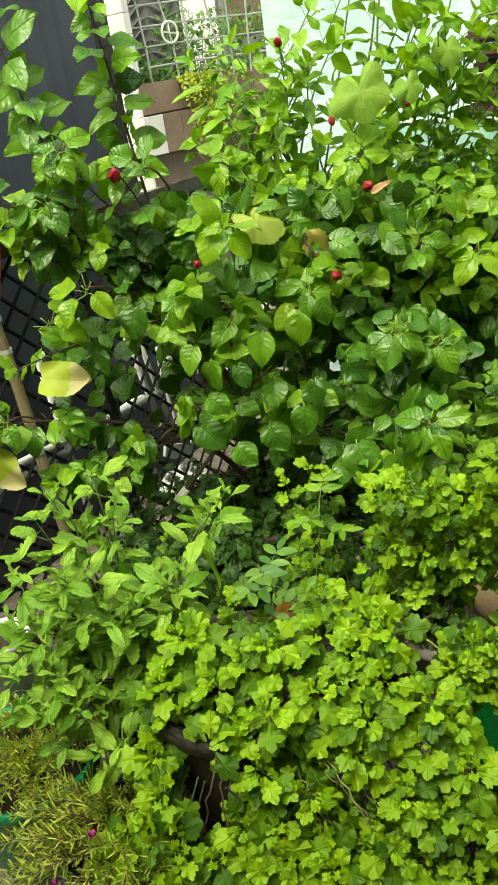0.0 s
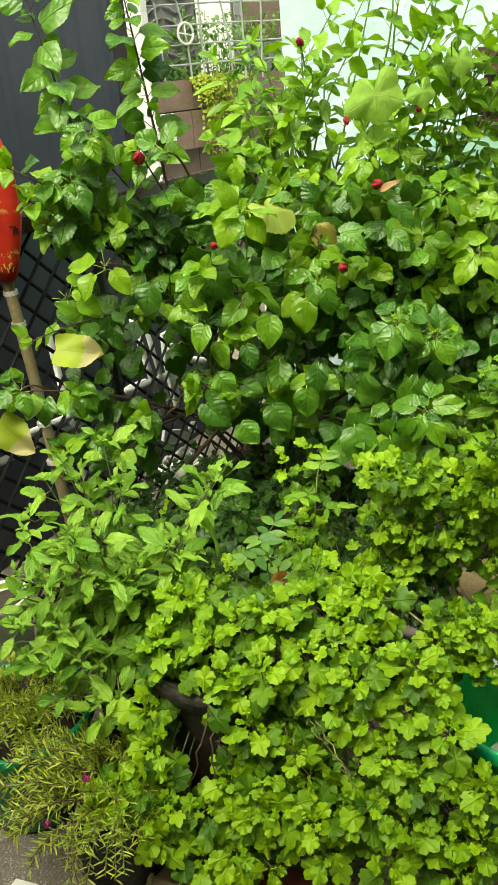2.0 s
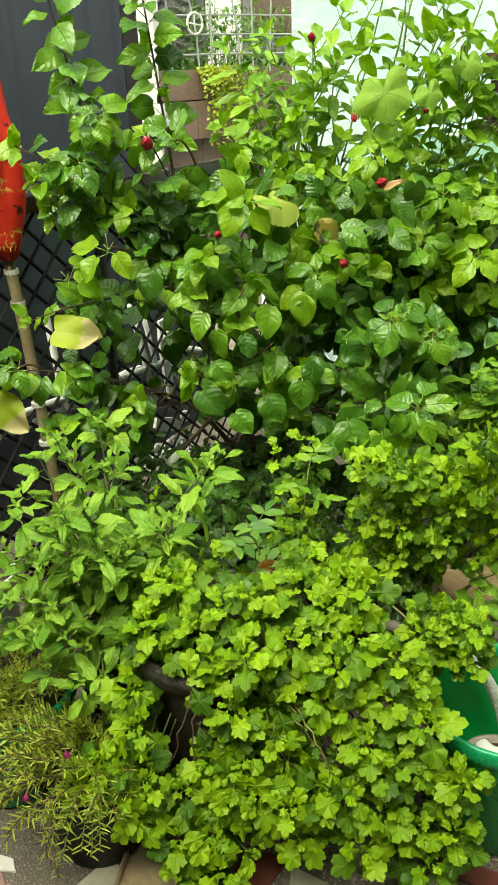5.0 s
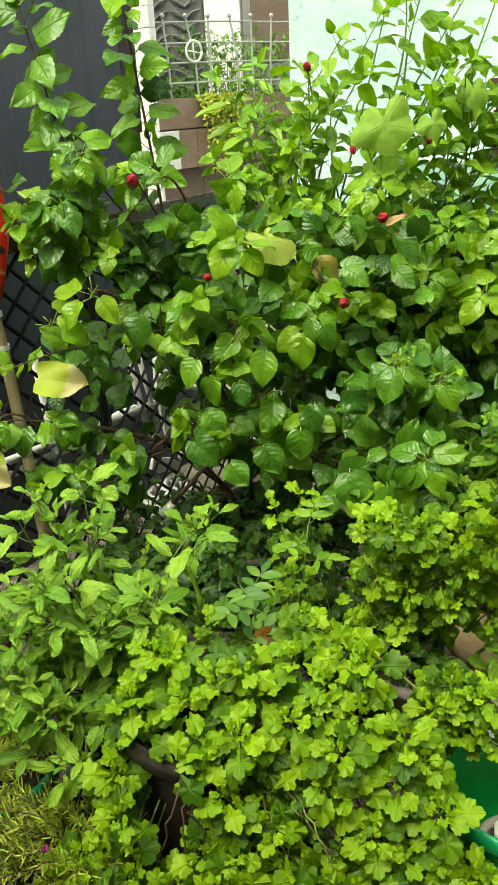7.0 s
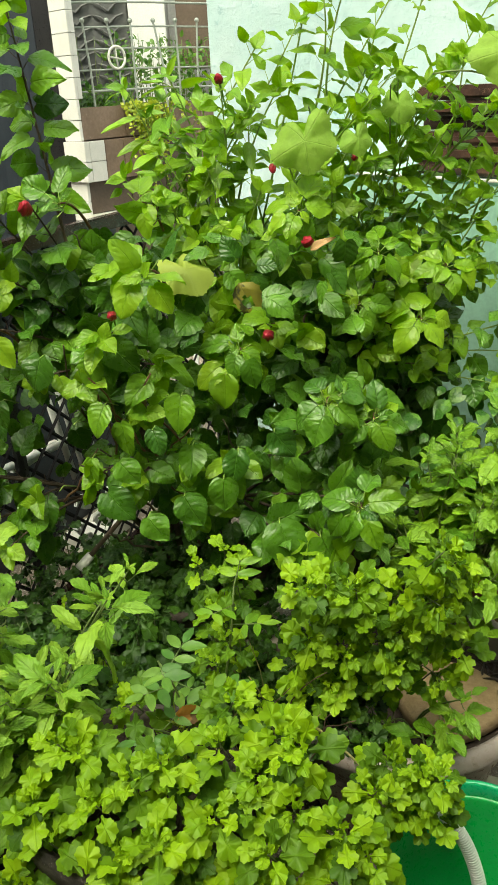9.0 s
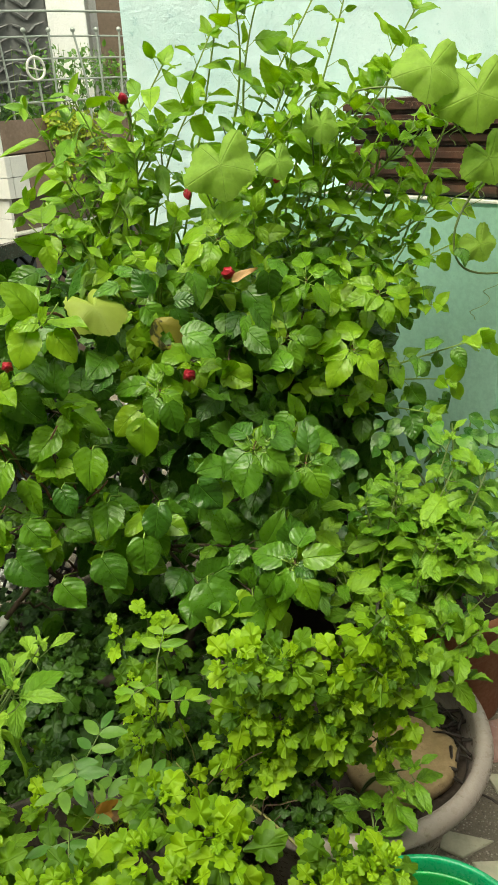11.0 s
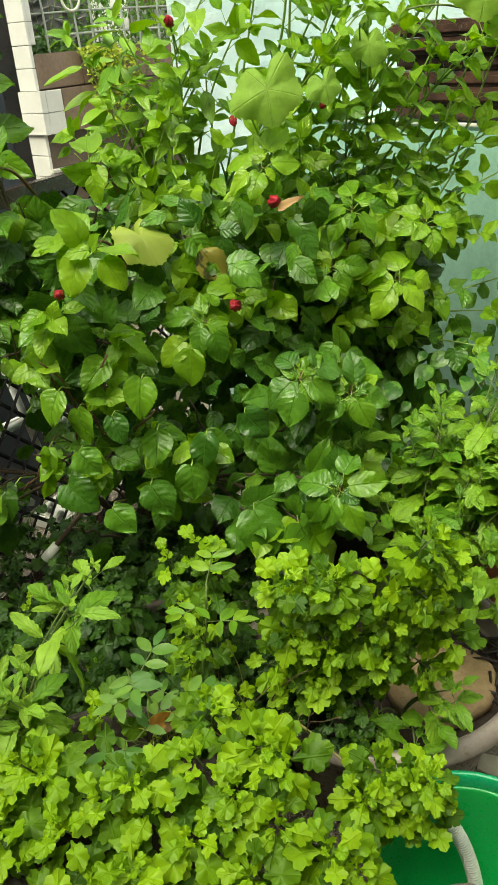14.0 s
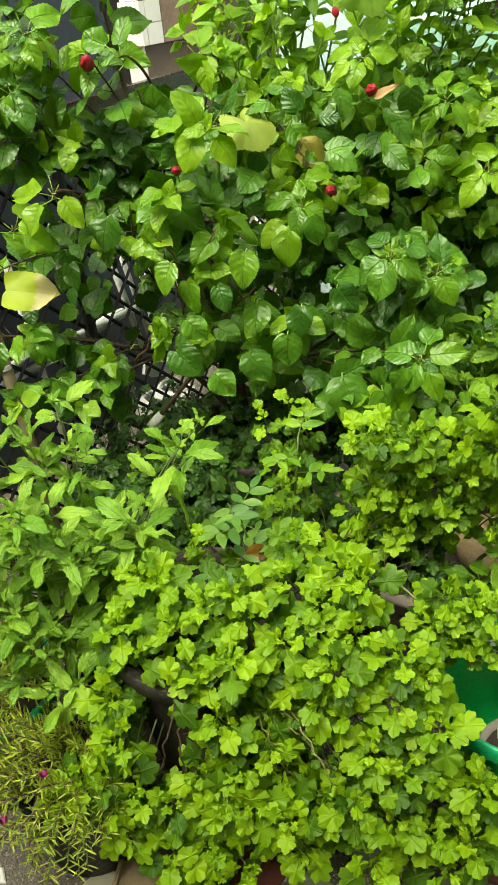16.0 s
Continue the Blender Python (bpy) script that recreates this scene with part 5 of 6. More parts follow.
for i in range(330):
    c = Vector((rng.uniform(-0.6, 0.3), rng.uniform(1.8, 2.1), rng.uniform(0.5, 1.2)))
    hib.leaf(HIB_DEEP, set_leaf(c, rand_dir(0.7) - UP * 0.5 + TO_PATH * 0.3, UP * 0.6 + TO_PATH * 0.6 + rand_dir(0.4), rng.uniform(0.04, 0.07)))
# fresh whorls at the branch ends
for p in ((-0.097, 1.63, 1.182), (-0.402, 1.66, 1.08), (0.211, 1.7, 0.905), (0.303, 1.72, 0.86), (0.263, 1.57, 0.749), (-0.619, 1.6, 0.83), (-0.143, 1.95, 1.257), (-0.503, 1.68, 1.014), (-0.41, 1.72, 1.34), (-0.25, 1.72, 1.29), (-0.46, 1.72, 1.25)):
    p = Vector(p)
    cluster(hib, p, 8, (0.046, 0.074), HIB_Y if p.z > 1.0 and (p.x > -0.2 or p.z < 1.2) else HIB + HIB_F, (rng.uniform(-0.2, 0.2), -0.75, 0.6), p + Vector((0.02, 0.16, -0.08)))
# bare reddish twigs in the open middle
for i in range(16):
    a = Vector((rng.uniform(-0.4, 0.05), rng.uniform(1.74, 1.86), rng.uniform(0.55, 0.9)))
    e = a + Vector((rng.uniform(-0.14, 0.14), rng.uniform(-0.12, -0.04), rng.uniform(0.08, 0.22)))
    hib.stem("twig", [q + rand_dir(0.003) for q in bez(a, a.lerp(e, 0.5) + rand_dir(0.02), e, 7)], 0.0028, 0.0016, M_RED_STEM if i % 3 else M_WOOD_STEM)
# one pale new whorl with three large leaves
for p, d, s in (((-0.150, 1.615, 1.19), (-0.25, -0.35, 0.75), 0.085), ((-0.128, 1.61, 1.175), (0.95, -0.3, 0.15), 0.092), ((-0.155, 1.61, 1.17), (-0.45, -0.4, -0.75), 0.088), ((-0.12, 1.60, 1.165), (0.55, -0.3, -0.75), 0.075), ((-0.14, 1.60, 1.18), (-0.9, -0.3, 0.1), 0.05), ((-0.135, 1.595, 1.185), (0.4, -0.5, 0.6), 0.04)):
    hib.leaf(HIB_Y, set_leaf(Vector(p) + Vector((0.04, 0.0, 0.0)), d, Vector((0.05, -0.6, 0.75)) + rand_dir(0.2), s * 0.72), "pale_leaf")
# broad dark blades that hang outwards
for x, y, z in ((-0.045, 1.64, 0.819), (0.035, 1.63, 0.809), (0.127, 1.58, 0.668), (0.215, 1.58, 0.642), (0.13, 1.66, 0.839), (-0.051, 1.62, 0.725), (0.013, 1.6, 0.767), (-0.169, 1.64, 0.871),
                (-0.222, 1.66, 0.993), (-0.246, 1.66, 0.797), (-0.459, 1.62, 0.686), (-0.416, 1.7, 0.905), (-0.322, 1.66, 0.999), (-0.548, 1.64, 0.923), (-0.485, 1.66, 0.782), (-0.137, 1.66, 0.955),
                (-0.19, 1.62, 0.74), (-0.12, 1.60, 0.70), (-0.21, 1.62, 0.92), (-0.10, 1.60, 0.88), (-0.28, 1.64, 0.88), (-0.16, 1.60, 0.82), (-0.06, 1.61, 0.93), (-0.29, 1.62, 0.75)):
    s = rng.uniform(0.050, 0.070) if z > 0.67 else 0.088
    d = Vector((rng.uniform(-0.75, 0.75), rng.uniform(-0.6, -0.25), -0.75)).normalized()
    top = Vector((x, y, z)) - d * s * 0.5
    hib.leaf(HIB if x > -0.03 or rng.random() < 0.5 else HIB_F, set_leaf(top, d, (rng.uniform(-0.4, 0.4), -0.8, rng.uniform(0.4, 0.9)), s), "broad_leaf")
    hib.stem("leaf_stalk", [top, top + Vector((0.0, 0.03, -0.004)), top + Vector((0.01, 0.08, -0.03))], 0.0012, 0.0016, M_SHOOT)


def bud(pl, p, d, size=0.02):
    """A closed flower bud: overlapping petals on a green cup."""
    d = Vector(d).normalized()
    p = Vector(p)
    bm = bmesh.new()
    a = d.orthogonal().normalized()
    b = d.cross(a)
    rings = []
    for i in range(9):
        s = i / 8
        r = size * 0.5 * (math.sin(math.pi * (0.12 + 0.84 * s)) ** 0.7) * (1 - 0.15 * s)
        rings.append([bm.verts.new(p + d * size * 1.35 * s + (a * math.cos(t + 1.5 * s) + b * math.sin(t + 1.5 * s)) * r * (1 + 0.14 * math.cos(5 * t))) for t in (2 * math.pi * k / 20 for k in range(20))])
    for q, w in zip(rings, rings[1:]):
        for k in range(20):
            bm.faces.new((q[k], q[(k + 1) % 20], w[(k + 1) % 20], w[k]))
    bm.faces.new(rings[0][::-1])
    bm.faces.new(rings[-1])
    ob = part("flower_bud", bm, M_PETAL, pl.root, "closed crimson bud", True)
    bm = bmesh.new()
    for k in range(5):
        t = 2 * math.pi * k / 5
        o = a * math.cos(t) + b * math.sin(t)
        v = [bm.verts.new(p - d * 0.004), bm.verts.new(p + o * size * 0.38 + d * size * 0.12 + b * 0.003), bm.verts.new(p + o * size * 0.5 + d * size * 0.55), bm.verts.new(p + o * size * 0.38 + d * size * 0.12 - b * 0.003)]
        bm.faces.new(v)
    tube(bm, [p - d * 0.05 - UP * 0.01, p - d * 0.02, p], 0.0016, 0.0024, 6)
    part("calyx", bm, M_SEPAL, ob, "green calyx")


bud(hib, (-0.314, 1.73, 1.275), (0.2, -0.6, 0.5), 0.026)
bud(hib, (-0.155, 1.60, 1.115), (0.1, -0.8, 0.3), 0.017)
ODD = (((-0.555, 1.70, 0.885), (0.95, -0.1, -0.12), (0.0, -0.75, 0.62), 0.108, HALF_DRY), ((-0.68, 1.60, 0.76), (0.55, -0.2, -0.7), (-0.1, -0.85, 0.5), 0.105, HALF_DRY),
       ((-0.075, 1.89, 1.165), (0.45, -0.55, -0.6), (0.1, -0.5, 0.85), 0.12, YELLOW_PALM), ((-0.40, 1.75, 1.345), (0.3, -0.3, -0.6), (0, -0.8, 0.5), 0.05, YELLOW_PALM))
for p, d, nrm, s, k in ODD:
    hib.leaf(k, set_leaf(p, d, nrm, s), "yellow_leaf")
# spots kept in the camera's sight: buds, odd leaves, fence rail, white railing
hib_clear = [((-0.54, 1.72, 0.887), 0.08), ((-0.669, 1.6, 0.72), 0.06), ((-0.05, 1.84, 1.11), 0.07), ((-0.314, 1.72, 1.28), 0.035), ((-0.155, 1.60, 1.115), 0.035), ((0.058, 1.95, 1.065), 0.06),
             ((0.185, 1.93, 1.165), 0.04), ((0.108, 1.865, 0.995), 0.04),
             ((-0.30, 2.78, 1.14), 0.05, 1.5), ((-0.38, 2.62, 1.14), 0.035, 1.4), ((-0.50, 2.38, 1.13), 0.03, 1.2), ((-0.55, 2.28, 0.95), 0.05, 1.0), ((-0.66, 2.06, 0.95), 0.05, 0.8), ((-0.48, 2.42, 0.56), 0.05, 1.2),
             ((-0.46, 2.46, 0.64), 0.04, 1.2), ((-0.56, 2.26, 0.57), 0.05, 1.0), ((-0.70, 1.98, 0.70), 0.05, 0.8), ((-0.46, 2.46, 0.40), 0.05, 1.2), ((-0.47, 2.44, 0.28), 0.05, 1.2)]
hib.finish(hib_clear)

# ---- hibiscus: dense bush ----
HIB_B = [(-0.09, 2.0, 1.25), (-0.01, 2.05, 1.31), (0.03, 2.0, 1.46), (0.15, 2.0, 1.33), (0.15, 1.96, 1.18), (0.26, 2.0, 1.14), (0.12, 1.9, 1.0), (0.18, 1.9, 0.98),
         (0.07, 1.95, 1.03), (0.35, 2.05, 0.94), (0.46, 2.1, 0.97), (0.43, 2.1, 1.14), (0.3, 2.15, 1.23), (0.37, 2.15, 1.2), (0.02, 2.0, 1.08), (-0.04, 2.0, 1.17)]
HIB_B2 = [(0.04, 2.0, 1.19), (0.22, 2.1, 1.3), (-0.11, 2.1, 1.34), (-0.2, 2.12, 1.29), (0.1, 2.05, 1.26), (0.24, 2.0, 1.02), (0.07, 1.9, 0.92), (-0.01, 1.95, 0.99),
          (0.28, 2.05, 1.07), (0.58, 2.12, 1.06), (0.44, 2.05, 0.86), (0.34, 2.05, 0.88), (0.53, 2.12, 0.91), (0.39, 2.05, 0.95), (0.51, 2.15, 1.19)]
HIB_B3 = [(0.26, 2.0, 1.06), (0.3, 1.86, 0.84), (0.25, 1.86, 0.86), (0.41, 2.08, 1.06), (0.52, 2.12, 1.02), (0.45, 2.15, 1.33), (0.35, 2.1, 1.31), (0.25, 2.05, 1.26),
          (0.58, 2.15, 1.16), (0.55, 2.15, 1.26), (0.34, 2.05, 1.03), (0.5, 2.1, 0.84)]
hib2 = Plant("hibiscus_bush", right_at, "dense hibiscus bush with fresh green leaves and red buds", "bush", 300)
hub = Vector((0.34, 2.26, 0.34))
forks = [Vector((0.16, 2.2, 0.72)), Vector((0.30, 2.2, 0.75)), Vector((0.44, 2.22, 0.70)), Vector((0.22, 2.22, 0.95)), Vector((0.38, 2.25, 0.98)), Vector((0.02, 2.18, 0.92))]
for f in forks:
    hib2.stem("trunk", bez(hub, hub.lerp(f, 0.5) + UP * 0.05, f, 6), 0.011, 0.006, M_WOOD_STEM)
for tip in HIB_B + HIB_B2 + HIB_B3:
    tip = Vector(tip)
    f = min(forks, key=lambda q: (q - tip).length + (0.4 if q.z > tip.z else 0))
    hibiscus_branch(hib2, f, tip, 0.3, (0.042, 0.07) if tip.z < 1.15 else (0.036, 0.06), 0.021, 0.1, 0.004 if tip.z < 1.12 else 0.0028, 0.9, HIB + HIB_F[:3] if tip.z < 1.0 else HIB_F[:4] + HIB_U + HIB_UY, None if tip.z < 1.1 else HIB_UY, 1.0, 1.0 if tip.z < 1.1 else 0.55)
# thin upright shoots against the wall
for tip in ((0.23, 2.12, 1.72), (0.42, 2.15, 1.68), (0.58, 2.12, 1.6), (0.38, 2.05, 1.48), (0.1, 2.05, 1.53), (0.46, 2.15, 1.45), (0.19, 2.15, 1.58), (0.68, 2.1, 1.5)):
    tip = Vector(tip)
    hibiscus_branch(hib2, (tip.x - rng.uniform(0.1, 0.3), 2.2, 1.12 + rng.uniform(0, 0.12)), tip, 0.16, (0.040, 0.066), 0.026, 0.0, 0.0026, 1.6, HIB_U + HIB_UY, HIB_UY, 0.65, 0.6)
for tip in ((0.353, 2.12, 1.5), (0.445, 2.12, 1.41), (0.515, 2.12, 1.386), (0.258, 2.1, 1.41), (0.326, 2.1, 1.385), (0.418, 2.1, 1.337), (0.496, 2.15, 1.462), (0.089, 2.05, 1.431), (0.053, 2.05, 1.401),
            (0.146, 2.1, 1.458), (0.623, 2.1, 1.456), (0.591, 2.1, 1.405), (0.56, 2.12, 1.30), (0.62, 2.12, 1.24), (0.60, 2.12, 1.13)):
    tip = Vector(tip)
    hibiscus_branch(hib2, (tip.x - rng.uniform(0.08, 0.2), 2.2, tip.z - rng.uniform(0.22, 0.34)), tip, 0.3, (0.042, 0.066), 0.031, 0.02, 0.0026, 1.5, HIB_U + HIB_UY, HIB_UY, 0.75, 0.6)
for a, tip in (((0.314, 2.17, 1.25), (0.444, 2.1, 1.631)), ((0.247, 2.17, 1.38), (0.28, 2.1, 1.625)), ((0.395, 2.17, 1.1), (0.392, 2.1, 1.469)), ((0.38, 2.17, 1.30), (0.564, 2.1, 1.534)), ((0.42, 2.17, 1.22), (0.618, 2.1, 1.412)),
               ((0.52, 2.17, 1.15), (0.693, 2.1, 1.266)), ((0.319, 2.17, 1.28), (0.356, 2.1, 1.485)), ((0.27, 2.17, 1.35), (0.341, 2.1, 1.537)), ((0.50, 2.17, 1.22), (0.525, 2.1, 1.499)), ((0.221, 2.17, 1.40), (0.241, 2.1, 1.613))):
    hibiscus_branch(hib2, a, tip, 0.15, (0.042, 0.068), 0.030, 0.0, 0.0028, 1.4, HIB_U + HIB_UY, HIB_UY, 0.65, 0.6)
for p in ((0.174, 1.95, 1.226), (0.046, 1.85, 0.972), (0.438, 2.0, 0.977), (0.344, 2.0, 1.128), (0.019, 1.85, 0.945), (0.30, 1.98, 1.02), (0.50, 2.05, 1.08)):
    p = Vector(p)
    cluster(hib2, p, 8, (0.045, 0.072), HIB_F if rng.random() < 0.6 else HIB_Y, (rng.uniform(-0.2, 0.2), -0.75, 0.6), p + Vector((0.02, 0.18, -0.08)))
for a, tip in (((0.45, 2.15, 0.86), (0.72, 2.06, 0.965)), ((0.42, 2.16, 0.84), (0.66, 2.08, 0.87)), ((0.45, 2.16, 1.02), (0.66, 2.10, 1.16)), ((0.44, 2.16, 0.80), (0.62, 2.06, 0.80)), ((0.46, 2.16, 0.98), (0.63, 2.08, 1.04))):
    hibiscus_branch(hib2, a, tip, 0.3, (0.036, 0.056), 0.026, 0.05, 0.0028, 0.7, HIB + HIB_F)
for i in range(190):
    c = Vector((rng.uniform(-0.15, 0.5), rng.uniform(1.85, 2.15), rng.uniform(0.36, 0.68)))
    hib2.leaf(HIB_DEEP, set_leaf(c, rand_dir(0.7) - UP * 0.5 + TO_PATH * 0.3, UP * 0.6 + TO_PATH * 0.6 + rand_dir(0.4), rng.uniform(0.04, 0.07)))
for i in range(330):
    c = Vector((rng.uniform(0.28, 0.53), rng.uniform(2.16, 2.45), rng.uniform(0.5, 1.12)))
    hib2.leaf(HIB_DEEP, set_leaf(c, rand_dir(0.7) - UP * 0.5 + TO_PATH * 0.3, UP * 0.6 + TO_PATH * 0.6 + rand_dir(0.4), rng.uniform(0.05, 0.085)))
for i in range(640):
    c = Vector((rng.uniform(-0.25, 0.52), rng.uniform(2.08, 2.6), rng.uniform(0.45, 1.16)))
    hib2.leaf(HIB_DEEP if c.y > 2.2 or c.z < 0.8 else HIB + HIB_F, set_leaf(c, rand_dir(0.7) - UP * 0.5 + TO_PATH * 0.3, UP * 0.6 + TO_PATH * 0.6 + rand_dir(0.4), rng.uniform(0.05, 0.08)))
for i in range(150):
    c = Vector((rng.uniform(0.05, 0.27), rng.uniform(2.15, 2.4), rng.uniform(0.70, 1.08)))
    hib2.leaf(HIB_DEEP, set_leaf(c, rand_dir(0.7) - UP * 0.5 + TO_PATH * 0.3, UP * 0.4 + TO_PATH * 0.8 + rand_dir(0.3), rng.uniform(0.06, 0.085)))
for p, d, s in (((0.185, 1.93, 1.165), (0.3, -0.7, 0.3), 0.024), ((0.108, 1.865, 0.995), (-0.2, -0.8, 0.2), 0.024), ((0.125, 1.99, 1.315), (0.1, -0.4, -0.6), 0.015), ((0.03, 1.97, 1.47), (-0.1, -0.5, 0.5), 0.017), ((-0.21, 2.25, 1.2), (0.1, -0.7, 0.4), 0.016), ((0.30, 2.1, 1.31), (0.1, -0.7, 0.2), 0.014)):
    bud(hib2, p, d, s)
hib2.leaf(PINK, set_leaf((0.195, 1.91, 1.155), (0.8, -0.3, 0.5), (-0.2, -0.8, 0.5), 0.055), "withered_leaf")
hib2.leaf(BROWN, set_leaf((0.045, 1.95, 1.085), (0.5, -0.2, -0.8), (0.2, -0.85, 0.35), 0.085), "withered_leaf")
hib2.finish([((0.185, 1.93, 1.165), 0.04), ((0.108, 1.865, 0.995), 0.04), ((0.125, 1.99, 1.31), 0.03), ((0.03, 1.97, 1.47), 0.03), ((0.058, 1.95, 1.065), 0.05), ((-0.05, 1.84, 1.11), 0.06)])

# slender shrub with narrow leaves in the same pot as the dense bush
lance = Plant("slender_shrub", (0.25, 2.28, 0.325), "slender shrub with narrow pale green pointed leaves", "shrub", 300)
for tip in ((-0.19, 2.2, 1.47), (-0.15, 2.2, 1.41), (-0.11, 2.2, 1.44), (-0.09, 2.15, 1.49), (-0.07, 2.15, 1.37), (-0.13, 2.15, 1.29), (-0.015, 2.1, 1.42), (0.08, 2.1, 1.395),
            (0.23, 2.12, 1.40), (0.32, 2.15, 1.35), (0.41, 2.15, 1.30), (0.44, 2.15, 1.39), (0.0, 2.1, 1.34), (-0.10, 2.12, 1.22)):
    tip = Vector(tip)
    foot = Vector((0.25 + rng.uniform(-0.04, 0.04), 2.28, 0.33))
    knee = Vector((tip.x * 0.8 + 0.05, 2.24, tip.z - 0.28))
    lance.stem("stem", bez(foot, foot.lerp(knee, 0.5) + UP * 0.2, knee, 8), 0.004, 0.0026, M_STEM)
    hibiscus_branch(lance, knee, tip, 0.15, (0.06, 0.092), 0.02, 0.0, 0.0026, 0.0, LANCE, LANCE, 0.35)
lance.finish([((0.03, 1.97, 1.47), 0.03)])

# ---- chrysanthemum spilling over the tall pot ----
DRAPE = [(1.50, 0.60), (1.30, 0.575), (1.20, 0.55), (1.14, 0.51), (1.09, 0.45), (1.06, 0.37), (1.03, 0.29), (0.98, 0.20), (0.95, 0.11), (0.94, 0.02)]
TOP = [(0.03, 1.26), (0.01, 1.20), (0.11, 1.22), (0.13, 1.17), (-0.20, 1.19), (-0.08, 1.19), (-0.12, 1.16), (-0.27, 1.13), (-0.24, 1.10), (-0.17, 1.14), (-0.10, 1.13), (-0.05, 1.14), (-0.00, 1.13), (0.05, 1.13),
       (0.08, 1.12), (-0.08, 1.11), (-0.02, 1.11), (-0.23, 1.17), (-0.15, 1.12), (0.07, 1.17), (-0.19, 1.12), (0.02, 1.16), (-0.24, 1.21), (-0.16, 1.19), (-0.04, 1.17)]
BRIM = [(-0.13, 0.45), (-0.18, 0.43), (-0.05, 0.44), (-0.09, 0.43), (0.13, 0.49), (0.19, 0.47), (0.15, 0.46), (0.22, 0.42), (0.19, 0.44), (0.09, 0.46), (0.06, 0.40), (0.10, 0.38), (0.14, 0.37), (0.18, 0.40),
        (0.22, 0.38), (0.25, 0.36), (-0.10, 0.39), (-0.07, 0.38), (-0.12, 0.37), (-0.08, 0.35), (-0.03, 0.39), (0.10, 0.42), (0.26, 0.40)]
ARM = [(-0.29, 0.38), (-0.26, 0.35), (-0.32, 0.35), (-0.28, 0.33), (-0.30, 0.27), (-0.35, 0.26), (-0.38, 0.22), (-0.26, 0.24), (-0.22, 0.24), (-0.19, 0.22), (-0.32, 0.21), (-0.28, 0.20)]
LOWER = [(-0.02, 0.33), (-0.05, 0.31), (-0.08, 0.29), (-0.01, 0.28), (0.03, 0.27), (-0.04, 0.26), (-0.11, 0.30), (-0.14, 0.28), (-0.09, 0.25), (-0.13, 0.24), (-0.12, 0.22), (-0.05, 0.23), (0.01, 0.22), (0.06, 0.22),
         (0.04, 0.20), (0.02, 0.16), (-0.01, 0.18), (0.09, 0.19), (-0.06, 0.20), (-0.09, 0.20), (-0.07, 0.15), (-0.13, 0.17)]
FOOT = [(-0.27, 0.16), (-0.24, 0.14), (-0.20, 0.13), (-0.23, 0.11), (-0.17, 0.12), (-0.13, 0.10), (-0.20, 0.08), (-0.16, 0.07)]
SIDE = [(0.14, 0.33), (0.17, 0.32), (0.19, 0.29), (0.15, 0.27), (0.22, 0.30), (0.24, 0.28), (0.27, 0.28), (0.21, 0.26), (0.28, 0.24), (0.31, 0.23), (0.32, 0.26), (0.25, 0.25), (0.17, 0.20), (0.19, 0.21),
        (0.23, 0.18), (0.27, 0.19), (0.30, 0.17), (0.26, 0.13), (0.21, 0.16), (0.24, 0.11), (0.29, 0.11), (0.13, 0.15), (0.11, 0.24)]


def along(table, u, v):
    """The second coordinate of a line of points where the first one is u, else v."""
    for (a, b), (c, d) in zip(table, table[1:]):
        if min(a, c) <= u <= max(a, c):
            return b + (d - b) * (u - a) / (c - a)
    return v


chrys = Plant("chrysanthemum", front_at, "bright green chrysanthemum spilling over the tall cement pot to the floor", "plant", 300)
hub = Vector((-0.13, 1.25, 0.37))
FALL = [(z, y) for y, z in DRAPE[1:]]
heads = [(Vector((x, y + 0.12 * max(0.0, abs(x + 0.04) - 0.12), along(DRAPE, y, 0.51))), 0.9, 0.044) for x, y in TOP]
for stream, rise, size in ((BRIM, 0.75, 0.044), (ARM, 0.6, 0.047), (LOWER, 0.5, 0.046), (FOOT, 0.6, 0.047), (SIDE, 0.55, 0.044)):
    heads += [(Vector((x, along(FALL, z, 0.95) + 0.12 * max(0.0, abs(x + 0.04) - 0.12), z)), rise, size) for x, z in stream]
spaced = []
for p, rise, size in heads:
    if any((p - q).length < 0.045 for q in spaced):
        continue
    spaced.append(p)
    start = hub + Vector((0.4 * p.x + 0.05 + rng.uniform(-0.03, 0.03), rng.uniform(-0.09, 0.06), 0))
    face = UP * rise + TO_PATH * 0.55 + Vector((0.3 * (p.x + 0.03), 0, 0)) + rand_dir(0.2)
    p = p + TO_PATH * rng.uniform(-0.02, 0.02) + rand_dir(0.004)
    chrys_head(chrys, start, p, face, size * rng.uniform(0.92, 1.18))
    if rng.random() < 0.2:
        chrys_head(chrys, start, p - face.normalized() * rng.uniform(0.04, 0.06) + rand_dir(0.014), face + rand_dir(0.3), size * 0.9, CHR)
for tip in ((-0.24, 1.30, 0.46), (-0.14, 1.32, 0.53), (-0.20, 1.25, 0.46), (-0.31, 1.22, 0.44)):
    chrys_head(chrys, hub + Vector((-0.06, 0.0, 0)), tip, (-0.2, -0.4, 0.7), 0.042)
